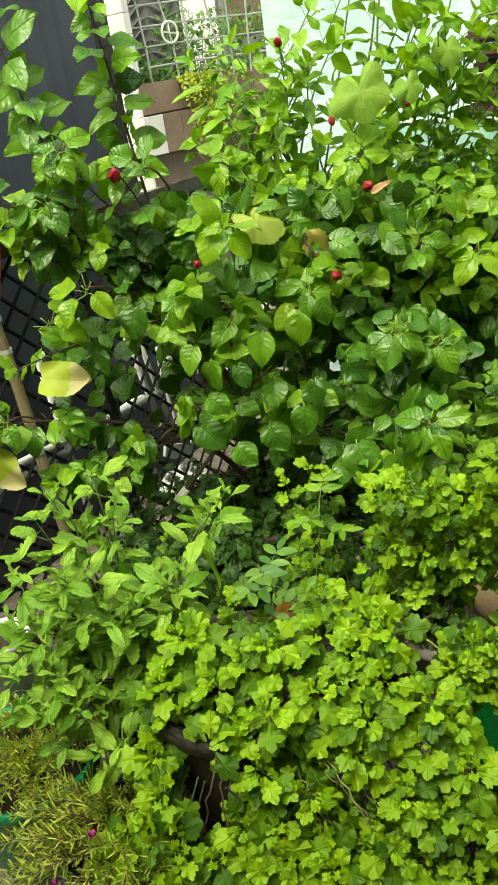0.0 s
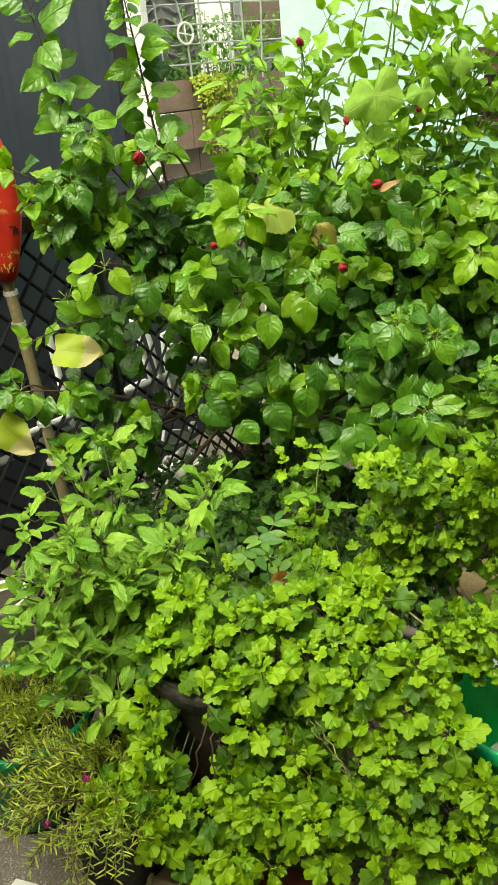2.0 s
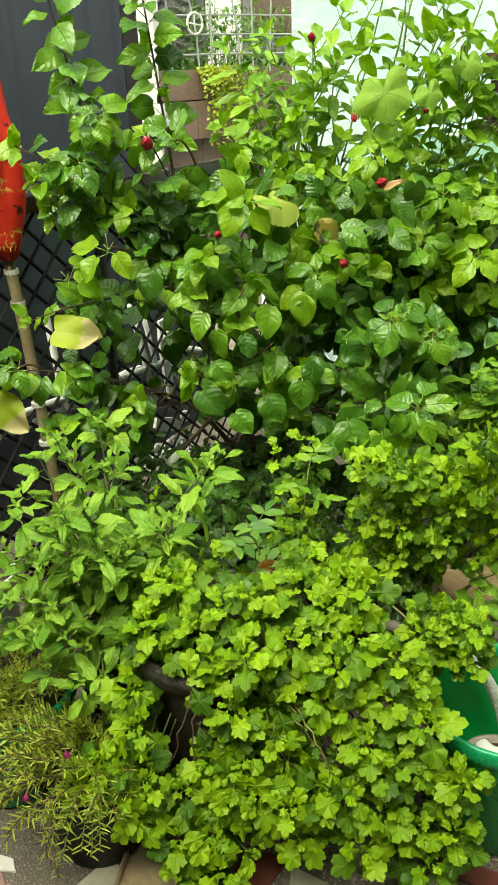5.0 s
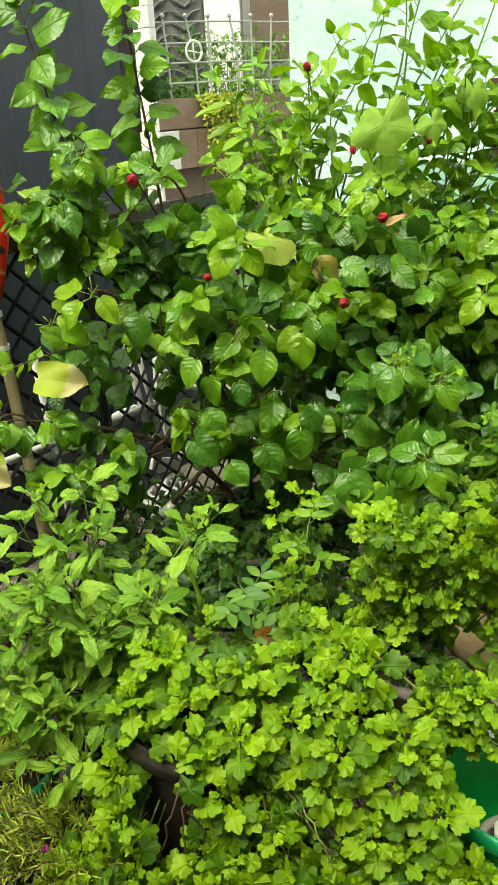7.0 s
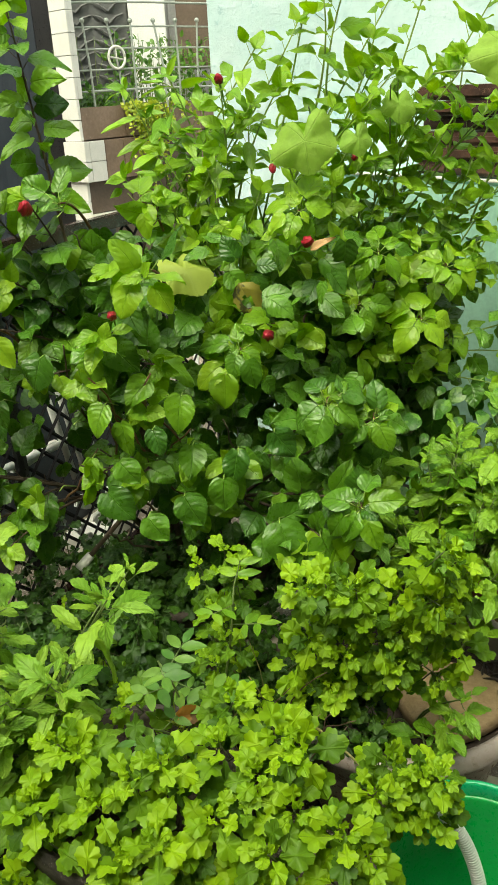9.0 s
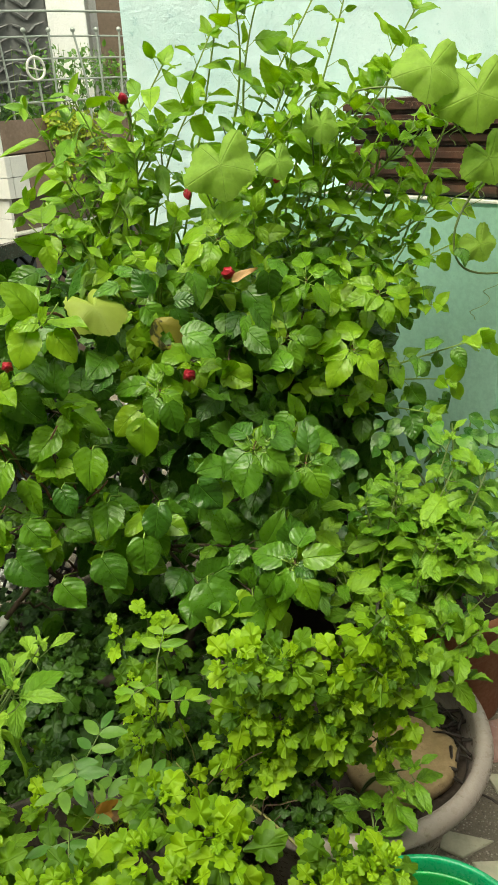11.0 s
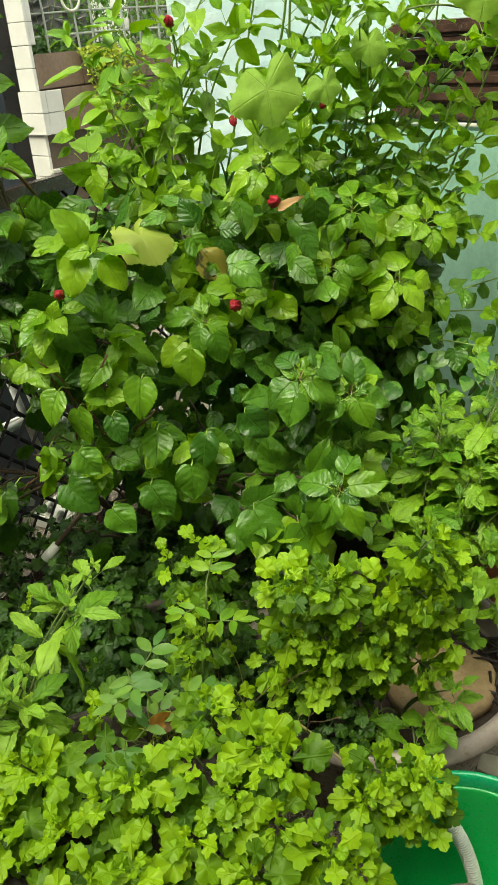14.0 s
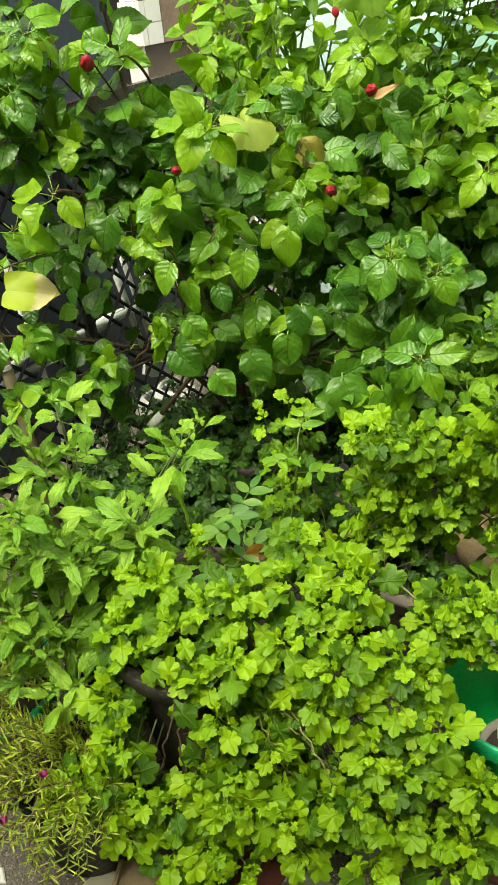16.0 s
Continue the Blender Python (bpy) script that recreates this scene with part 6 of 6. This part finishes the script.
for i in range(14):
    a = Vector((rng.uniform(-0.06, 0.12), rng.uniform(1.08, 1.11), rng.uniform(0.27, 0.38)))
    e = a + Vector((rng.uniform(0.03, 0.12), rng.uniform(-0.08, -0.03), rng.uniform(-0.12, -0.02)))
    pts = [q + rand_dir(0.003) for q in bez(a, a.lerp(e, 0.5) + Vector((0, -0.03, 0.03)), e, 8)]
    chrys.stem("wiry_stem", pts, 0.0018, 0.0011, M_WIRY)
    for q in pts[3::2]:
        chrys.leaf(CHR, set_leaf(q, rand_dir(0.6) + TO_PATH * 0.5, UP + TO_PATH * 0.4 + rand_dir(0.3), rng.uniform(0.014, 0.026)))
for i in range(6):
    x = rng.uniform(-0.24, 0.12)
    a = hub + Vector((rng.uniform(-0.1, 0.1), -0.1, 0.02))
    e = Vector((x, 1.02, rng.uniform(0.10, 0.24)))
    knee = Vector((a.x * 0.6 + x * 0.4 + rng.uniform(-0.05, 0.05), 1.07, rng.uniform(0.28, 0.36)))
    chrys.stem("bare_stem", [q + rand_dir(0.004) for q in bez(a, knee, e, 10)], 0.0021, 0.0013, M_WOOD_STEM)
for k in range(3):
    chrys.stem("bare_stem", [q + rand_dir(0.004) for q in bez((-0.17 + 0.006 * k, 1.09, 0.43), (-0.18 + 0.004 * k, 1.05, 0.37), (-0.225 + 0.05 * k, 1.04, 0.20 + 0.02 * k), 10)], 0.0020, 0.0013, M_BARE)
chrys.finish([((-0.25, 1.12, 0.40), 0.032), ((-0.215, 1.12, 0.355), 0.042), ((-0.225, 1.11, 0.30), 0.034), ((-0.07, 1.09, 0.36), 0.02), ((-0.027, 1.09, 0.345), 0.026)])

chrys2 = Plant("chrysanthemum", tub_at, "yellow-green chrysanthemum leaning out of the wide tub", "plant", 300)
CT = [(0.37, 1.38, 0.77), (0.39, 1.38, 0.73), (0.36, 1.38, 0.70), (0.39, 1.39, 0.68), (0.41, 1.39, 0.69), (0.35, 1.40, 0.63), (0.32, 1.40, 0.61), (0.28, 1.40, 0.60), (0.24, 1.39, 0.69), (0.22, 1.39, 0.71), (0.18, 1.39, 0.70), (0.16, 1.38, 0.72),
      (0.19, 1.40, 0.64), (0.22, 1.41, 0.58), (0.24, 1.42, 0.51), (0.28, 1.41, 0.54), (0.32, 1.42, 0.53), (0.18, 1.41, 0.58), (0.15, 1.42, 0.52), (0.20, 1.43, 0.48), (0.24, 1.43, 0.45), (0.16, 1.43, 0.44), (0.35, 1.41, 0.56), (0.39, 1.40, 0.61)]
CT2 = [(0.40, 1.41, 0.56), (0.37, 1.42, 0.49), (0.31, 1.43, 0.46), (0.27, 1.39, 0.65), (0.33, 1.39, 0.67), (0.21, 1.41, 0.56)]
for tip in CT + CT2:
    if tip[2] < 0.54 and rng.random() < 0.2:
        continue
    t = Vector(tip) + rand_dir(0.008)
    foot = Vector((0.27 + 0.2 * (t.x - 0.27) + rng.uniform(-0.04, 0.04), 1.53 + rng.uniform(-0.04, 0.04), 0.26))
    chrys_head(chrys2, foot, t, Vector((0.3 * (t.x - 0.27), -0.6, 0.65)) + rand_dir(0.25), rng.uniform(0.034, 0.042), CHR_Y * 2 + CHR if t.z > 0.52 else None)
    if rng.random() < 0.3:
        chrys_shoot(chrys2, foot, t + Vector((0, 0.05, -0.03)) + rand_dir(0.01), (0.030, 0.044), 0.06, 0.012, (0, -0.45, 0.75), 0.06, 3, CHR)
for tip in ((0.26, 1.22, 0.42), (0.28, 1.22, 0.48), (0.30, 1.22, 0.40), (0.32, 1.22, 0.46), (0.35, 1.22, 0.38), (0.35, 1.22, 0.46), (0.34, 1.22, 0.42), (0.25, 1.20, 0.45)):
    chrys_head(chrys2, (0.25, 1.44, 0.29), tip, Vector((0.1, -0.45, 0.7)) + rand_dir(0.15), 0.038)
chrys2.stem("trailing_stem", bez((0.16, 1.40, 0.40), (0.22, 1.33, 0.41), (0.29, 1.24, 0.37), 10), 0.0026, 0.0018, M_WIRY)
chrys2.finish()

chrys3 = Plant("chrysanthemum", rose_at, "slender chrysanthemum sprigs growing beside the rose", "plant", 300)
for tip in ((0.01, 1.54, 0.69), (-0.04, 1.54, 0.66), (0.01, 1.44, 0.57), (-0.01, 1.42, 0.53), (-0.02, 1.5, 0.59), (0.04, 1.55, 0.64), (0.07, 1.35, 0.49), (0.03, 1.50, 0.66)):
    chrys_shoot(chrys3, (0.02 + rng.uniform(-0.06, 0.06), 1.58, 0.31), tip, (0.032, 0.045), 0.11, 0.011, (0, -0.4, 0.85), 0.05)
for i in range(4):
    tip = (rng.uniform(-0.40, 0.14), rng.uniform(1.56, 1.80), rng.uniform(0.36, 0.48))
    chrys_shoot(chrys3, (tip[0] * 0.6, 1.66, 0.30), tip, (0.034, 0.05), 0.08, 0.013, (0, -0.4, 0.8), 0.05, 2)
chrys3.finish()

weeds = Plant("low_weeds", rose_at, "lobed weeds crowding between the pots, green darkened for age and shade", "plant", 300)
for i in range(130):
    y = rng.uniform(1.45, 2.1)
    tip = Vector((rng.uniform(-0.55, 0.20), y, rng.uniform(0.26, 0.38) + 0.3 * max(0.0, y - 1.75)))
    chrys_shoot(weeds, (tip.x * 0.8, 0.5 * y + 0.82, 0.28), tip, (0.034, 0.052), 0.09, 0.012, (0, -0.35, 0.8), 0.04, 5, WEED)
for i in range(46):
    tip = Vector((rng.uniform(-0.52, -0.12), rng.uniform(1.5, 1.78), rng.uniform(0.36, 0.48)))
    chrys_shoot(weeds, (tip.x * 0.9, tip.y * 0.7 + 0.48, 0.28), tip, (0.036, 0.056), 0.09, 0.012, (0, -0.35, 0.8), 0.03, 5, WEED)
for i in range(44):
    tip = Vector((rng.uniform(-0.36, -0.06), rng.uniform(1.74, 1.98), rng.uniform(0.38, 0.50)))
    chrys_shoot(weeds, (tip.x * 0.9, tip.y + 0.04, 0.30), tip, (0.034, 0.054), 0.09, 0.012, (0, -0.45, 0.7), 0.03, 5, WEED)
for i in range(26):
    tip = Vector((rng.uniform(-0.02, 0.15), rng.uniform(1.46, 1.62), rng.uniform(0.33, 0.44)))
    chrys_shoot(weeds, (tip.x * 0.9, tip.y + 0.04, 0.28), tip, (0.030, 0.046), 0.08, 0.012, (0, -0.35, 0.8), 0.03, 5, WEED)
for i in range(16):
    tip = Vector((rng.uniform(0.10, 0.27), rng.uniform(1.38, 1.50), rng.uniform(0.33, 0.43)))
    chrys_shoot(weeds, (tip.x, tip.y + 0.05, 0.27), tip, (0.028, 0.042), 0.08, 0.013, (0, -0.35, 0.8), 0.03, 5, WEED)
for i in range(26):
    a = Vector((rng.uniform(-0.02, 0.22), rng.uniform(1.42, 1.6), 0.30))
    e = a + Vector((rng.uniform(-0.06, 0.10), rng.uniform(-0.10, 0.0), rng.uniform(0.10, 0.26)))
    weeds.stem("dry_stem", [q + rand_dir(0.003) for q in bez(a, a.lerp(e, 0.5) + rand_dir(0.03), e, 7)], 0.0017, 0.0009, M_BARE if i % 2 else M_WIRY)
weeds.finish()

# ---- holy basil ----
basil = Plant("holy_basil", basil_at, "pale green holy basil with paired leaves in a cement pot", "plant", 300)
TL = [(-0.5, 1.35, 0.73), (-0.43, 1.35, 0.73), (-0.35, 1.35, 0.72), (-0.52, 1.25, 0.68), (-0.42, 1.2, 0.69), (-0.39, 1.25, 0.68), (-0.29, 1.3, 0.59), (-0.24, 1.33, 0.61), (-0.21, 1.5, 0.62), (-0.48, 1.2, 0.61),
      (-0.39, 1.18, 0.62), (-0.33, 1.22, 0.58), (-0.27, 1.25, 0.53), (-0.51, 1.15, 0.53), (-0.44, 1.15, 0.52), (-0.39, 1.17, 0.47), (-0.35, 1.12, 0.39), (-0.42, 1.13, 0.47), (-0.53, 1.2, 0.56), (-0.24, 1.28, 0.55), (-0.47, 1.13, 0.48)]
for tip in TL:
    for j in range(2):
        t = Vector(tip) + rand_dir(0.03 * j)
        basil_shoot(basil, (-0.40 + rng.uniform(-0.03, 0.03), 1.42 + rng.uniform(-0.03, 0.03), 0.27), t, (0.044, 0.074), 5, 0.027)
for tip in ((-0.168, 1.36, 0.71), (-0.25, 1.27, 0.62), (-0.31, 1.24, 0.61), (-0.43, 1.20, 0.66)):
    basil_shoot(basil, (-0.36, 1.42, 0.27), tip, (0.060, 0.086), 4, 0.026)
basil.finish()

basil2 = Plant("holy_basil", (0.47, 1.78, 0.26), "broad-leaved holy basil at the back of the wide tub", "plant", 300)
TRT = [(0.6, 1.85, 0.83), (0.49, 1.82, 0.76), (0.57, 1.8, 0.73), (0.64, 1.82, 0.76), (0.63, 1.7, 0.71), (0.4, 1.8, 0.68), (0.46, 1.78, 0.65), (0.52, 1.7, 0.68), (0.6, 1.66, 0.67), (0.31, 1.85, 0.67),
       (0.44, 1.66, 0.61), (0.54, 1.62, 0.57), (0.6, 1.6, 0.56), (0.5, 1.68, 0.63), (0.37, 1.75, 0.61), (0.62, 1.64, 0.61), (0.57, 1.6, 0.48), (0.51, 1.8, 0.7), (0.58, 1.75, 0.7)]
for tip in TRT:
    for j in range(1 + (tip[2] > 0.66)):
        t = Vector(tip) + rand_dir(0.028 * j)
        basil_shoot(basil2, (0.46 + rng.uniform(-0.05, 0.05), 1.76 + rng.uniform(-0.03, 0.03), 0.27), t, (0.052, 0.084), 5, 0.030, BAS_D)
for tip in ((0.40, 1.40, 0.40), (0.36, 1.38, 0.34), (0.43, 1.40, 0.45), (0.30, 1.44, 0.36), (0.27, 1.42, 0.33)):
    basil_shoot(basil2, (0.36, 1.52, 0.27), tip, (0.045, 0.07), 4, 0.024, BAS_D)
basil2.finish()

# ---- rose cutting ----
rose = Plant("rose_cutting", rose_at, "young rose cutting with wet grey-green leaflets", "plant", 300)
for a, b in (((-0.03, 1.40, 0.32), (0.03, 1.46, 0.66)), ((-0.05, 1.36, 0.32), (-0.09, 1.32, 0.615)), ((-0.05, 1.36, 0.32), (-0.10, 1.27, 0.52)), ((-0.03, 1.40, 0.32), (-0.03, 1.35, 0.53))):
    a, b = Vector(a), Vector(b)
    pts = bez(a, a.lerp(b, 0.5) + Vector((0.02, 0.02, 0.03)), b, 8)
    rose.stem("stem", pts, 0.0028, 0.0015, M_STEM)
    for i in range(3):
        p = pts[8 - i]
        out = spiral(UP, i * 1.0 + b.x * 9)
        ax = (out + TO_PATH * 0.3 + UP * 0.25).normalized()
        e = p + ax * 0.06
        rose.stem("leaf_stalk", [p, p.lerp(e, 0.5), e], 0.0011, 0.0008, M_STEM)
        sd = ax.cross(UP).normalized()
        for q, d in ((e, ax), (p.lerp(e, 0.85), (sd + ax * 0.4)), (p.lerp(e, 0.85), (-sd + ax * 0.4)), (p.lerp(e, 0.45), (sd + ax * 0.3)), (p.lerp(e, 0.45), (-sd + ax * 0.3))):
            rose.leaf(LANCE if b.z > 0.64 else ROSE, set_leaf(q, d, UP + TO_PATH * 0.5 + rand_dir(0.2), rng.uniform(0.032, 0.046)), "leaflet")
rose.leaf(RUST, set_leaf((-0.062, 1.305, 0.512), (0.9, 0.1, 0.15), (-0.25, -0.8, 0.5), 0.046), "withered_leaf")
for i in range(150):
    c = Vector((rng.gauss(-0.055, 0.025), rng.gauss(1.34, 0.02), rng.uniform(0.40, 0.49)))
    rose.leaf(NEEDLE, set_leaf(c, rand_dir(0.7) + UP * 0.5 + TO_PATH * 0.3, UP, rng.uniform(0.014, 0.026)), "needle")
for i in range(9):
    x, y = rng.gauss(-0.055, 0.02), rng.gauss(1.34, 0.015)
    rose.stem("stem", bez((x * 0.6, 1.42, 0.32), (x, 1.36, 0.40), (x, y, rng.uniform(0.44, 0.50)), 6), 0.0016, 0.001, M_BARE)
rose.finish()

# ---- moss rose ----
moss = Plant("moss_rose", nur_at, "moss rose with thin yellow-green needles and magenta flowers", "plant", 300)
for i in range(400):
    if i < 150:
        a, r = rng.uniform(0, 6.28), 0.16 * math.sqrt(rng.random())
        tip = Vector((-0.60 + r * math.cos(a), 1.22 + r * math.sin(a), 0.26 + rng.uniform(-0.02, 0.05)))
        base = Vector((-0.62 + r * 0.6 * math.cos(a), 1.25 + r * 0.6 * math.sin(a), 0.225))
    else:
        a, r = rng.uniform(0, 6.28), 0.15 * math.sqrt(rng.random())
        tip = Vector((-0.395 + r * (1.6 if math.cos(a) < 0 else 1.0) * math.cos(a), 1.07 + r * math.sin(a), 0.25 + rng.uniform(-0.05, 0.05) - 1.6 * max(0, r - 0.10)))
        base = Vector((-0.385 + r * 0.5 * math.cos(a), 1.10 + r * 0.5 * math.sin(a), 0.19))
    pts = bez(base, base.lerp(tip, 0.5) + UP * 0.03, tip, 5)
    moss.stem("stem", pts, 0.0016, 0.0012, M_BARE if i % 3 else M_STEM)
    for k in range(16):
        f = 1.0 + 4.0 * (k / 16) ** 0.6
        j = min(4, int(f))
        p = pts[j].lerp(pts[j + 1], f - j)
        ax = (pts[j + 1] - pts[j]).normalized()
        d = spiral(ax, k) + ax * 0.7 + UP * 0.2
        moss.leaf(NEEDLE, set_leaf(p, d, UP, rng.uniform(0.016, 0.027)), "needle")
for e in ((-0.44, 0.97, 0.02), (-0.46, 0.98, 0.06), (-0.42, 0.96, 0.08)):
    pts = bez((-0.43, 1.05, 0.22), (-0.45, 0.95, 0.2), e, 10)
    moss.stem("trailing_stem", pts, 0.002, 0.0014, M_BAMBOO)
    for k in range(30):
        f = 3 + 7 * k / 30
        j = min(9, int(f))
        p = pts[j].lerp(pts[j + 1], f - j)
        ax = (pts[j + 1] - pts[j]).normalized()
        if k % 10 > 4:
            moss.leaf(NEEDLE, set_leaf(p, spiral(ax, k) + ax * 0.5, UP, rng.uniform(0.014, 0.022)), "needle")
for p in ((-0.398, 1.005, 0.295), (-0.471, 0.966, 0.226)):
    bm = bmesh.new()
    for k in range(6):
        t = 2 * math.pi * k / 6
        o = Vector((math.cos(t), math.sin(t), 0))
        s = Vector((-math.sin(t), math.cos(t), 0)) * 0.004
        c = Vector(p)
        q = [bm.verts.new(c), bm.verts.new(c + o * 0.006 + UP * 0.005 + s), bm.verts.new(c + o * 0.007 + UP * 0.014), bm.verts.new(c + o * 0.006 + UP * 0.005 - s)]
        bm.faces.new(q)
    bmesh.ops.solidify(bm, geom=bm.faces[:], thickness=0.001)
    part("flower", bm, M_PINK, moss.root, "half-open magenta flower", True)
moss.finish()

# ---- gourd vine over the cabinet ----
vine = Plant("gourd_vine", (0.78, 2.25, 1.22), "gourd vine with broad lobed leaves and curling tendrils", "plant", 300)
vp = [Vector((0.95, 2.3, 1.215)), Vector((0.74, 2.12, 1.26)), Vector((0.64, 2.0, 1.40)), Vector((0.52, 1.98, 1.48)), Vector((0.36, 1.98, 1.45)), Vector((0.2, 1.96, 1.42))]
cur = [vp[0]]
for k in range(1, len(vp) - 2):
    cur += bez(vp[k].lerp(vp[k - 1], 0.5), vp[k], vp[k].lerp(vp[k + 1], 0.5), 6)
vine.stem("runner", cur, 0.0026, 0.0018, M_STEM)
for p in vp[4:]:
    vine.stem("leaf_stalk", bez(p + Vector((0.02, 0.14, -0.12)), p + Vector((0.01, 0.08, -0.02)), p, 6), 0.0016, 0.0014, M_STEM)
loop = bez((0.74, 2.10, 1.30), (0.63, 2.06, 1.22), (0.665, 2.08, 1.135), 8) + bez((0.665, 2.08, 1.135), (0.69, 2.09, 1.08), (0.82, 2.12, 1.095), 8)[1:]
vine.stem("runner", loop, 0.0025, 0.0022, M_STEM)
for p, d, nrm, s in (((0.185, 1.95, 1.405), (0.1, -0.3, -0.9), (-0.1, -0.85, 0.5), 0.135), ((0.29, 1.98, 1.38), (0.2, -0.3, -0.8), (0.1, -0.8, 0.5), 0.072),
                     ((0.66, 1.98, 1.50), (0.0, -0.2, -0.9), (-0.1, -0.9, 0.4), 0.145), ((0.58, 1.98, 1.54), (-0.1, -0.3, -0.7), (0.1, -0.8, 0.5), 0.13),
                     ((0.69, 2.02, 1.37), (0.25, -0.2, -0.8), (-0.15, -0.9, 0.35), 0.11), ((0.70, 2.08, 1.19), (0.3, -0.2, -0.8), (-0.1, -0.85, 0.45), 0.085), ((0.385, 2.04, 1.44), (0, -0.3, -0.9), (0, -0.8, 0.5), 0.075)):
    vine.leaf(VINE, set_leaf(p, d, nrm, s))
for a in ((0.66, 2.03, 1.22), (0.70, 2.08, 1.0), (0.62, 2.0, 1.36)):
    pts = [Vector(a) + Vector((0.012 * math.cos(k * 0.9) * (1 + k * 0.02) + 0.004 * k, 0.01 * math.sin(k * 0.9), 0.006 * k)) for k in range(16)]
    vine.stem("tendril", pts, 0.0009, 0.0006, M_STEM)
vine.finish()

# ---- pothos and low weeds beside the tub ----
money = Plant("pothos", money_at, "glossy variegated pothos with heart-shaped leaves", "plant", 300)
for i in range(230):
    a = rng.uniform(0, 6.28)
    r = 0.24 * math.sqrt(rng.random())
    c = Vector((0.63 + r * math.cos(a), 2.03 + r * 0.8 * math.sin(a), 0.42 + rng.uniform(0, 0.47) - 0.4 * r))
    money.leaf(POTH, set_leaf(c, Vector((math.cos(a), math.sin(a), -0.5)) * 0.6 + TO_PATH * 0.6, UP * 0.7 + TO_PATH * 0.6 + rand_dir(0.25), rng.uniform(0.026, 0.052)))
    if i % 6 == 0:
        money.stem("stem", bez((0.70, 2.05, 0.31), (0.68, 2.05, 0.55), c, 6), 0.003, 0.0016, M_STEM)
money.finish()

# ---- planting behind the trellis ----
back = Plant("planter_shrub", (-0.45, 5.45, 1.395), "leafy shrubs and herbs growing in the raised planter", "shrub", 200)
for i in range(1300):
    u = rng.uniform(0.03, 1.3)
    top = 1.47 + (0.27 if 0.42 < u else 0.05) + 0.05 * math.sin(u * 17)
    c = PL @ Vector((u, rng.uniform(0.05, 0.36), rng.uniform(1.40, top)))
    back.leaf(FARL, set_leaf(c, rand_dir(0.6) + TO_PATH * 0.4, UP + TO_PATH * 0.4 + rand_dir(0.4), rng.uniform(0.02, 0.048)))
for i in range(46):
    u, d = rng.uniform(0.05, 1.25), rng.uniform(0.08, 0.34)
    back.stem("stem", [PL @ Vector(q) for q in bez((u, d, 1.39), (u, d, 1.52), (u + rng.uniform(-0.08, 0.08), d, rng.uniform(1.55, 1.8)), 5)], 0.003, 0.0015, M_STEM)
back.finish()

creeper = Plant("creeper", (-0.65, 5.1, 1.395), "yellow-green creeper trailing over the planter's brown tiles", "plant", 200)
for i in range(40):
    u = 0.30 + abs(rng.gauss(0, 0.16))
    low = rng.uniform(0.95, 1.34)
    pts = [PL @ q for q in bez((u, 0.06, 1.41), (u + rng.uniform(-0.05, 0.06), -0.14, 1.46), (u + rng.uniform(-0.06, 0.12), -0.10, low), 12)]
    creeper.stem("stem", pts, 0.002, 0.001, M_STEM)
    for k in range(26):
        f = 3 + 9 * k / 26
        j = min(11, int(f))
        p = pts[j].lerp(pts[j + 1], f - j)
        creeper.leaf(CREEP, set_leaf(p, rand_dir(0.6) + TO_PATH * 0.6, TO_PATH * 0.8 + UP * 0.6 + rand_dir(0.3), rng.uniform(0.016, 0.03)))
creeper.finish()
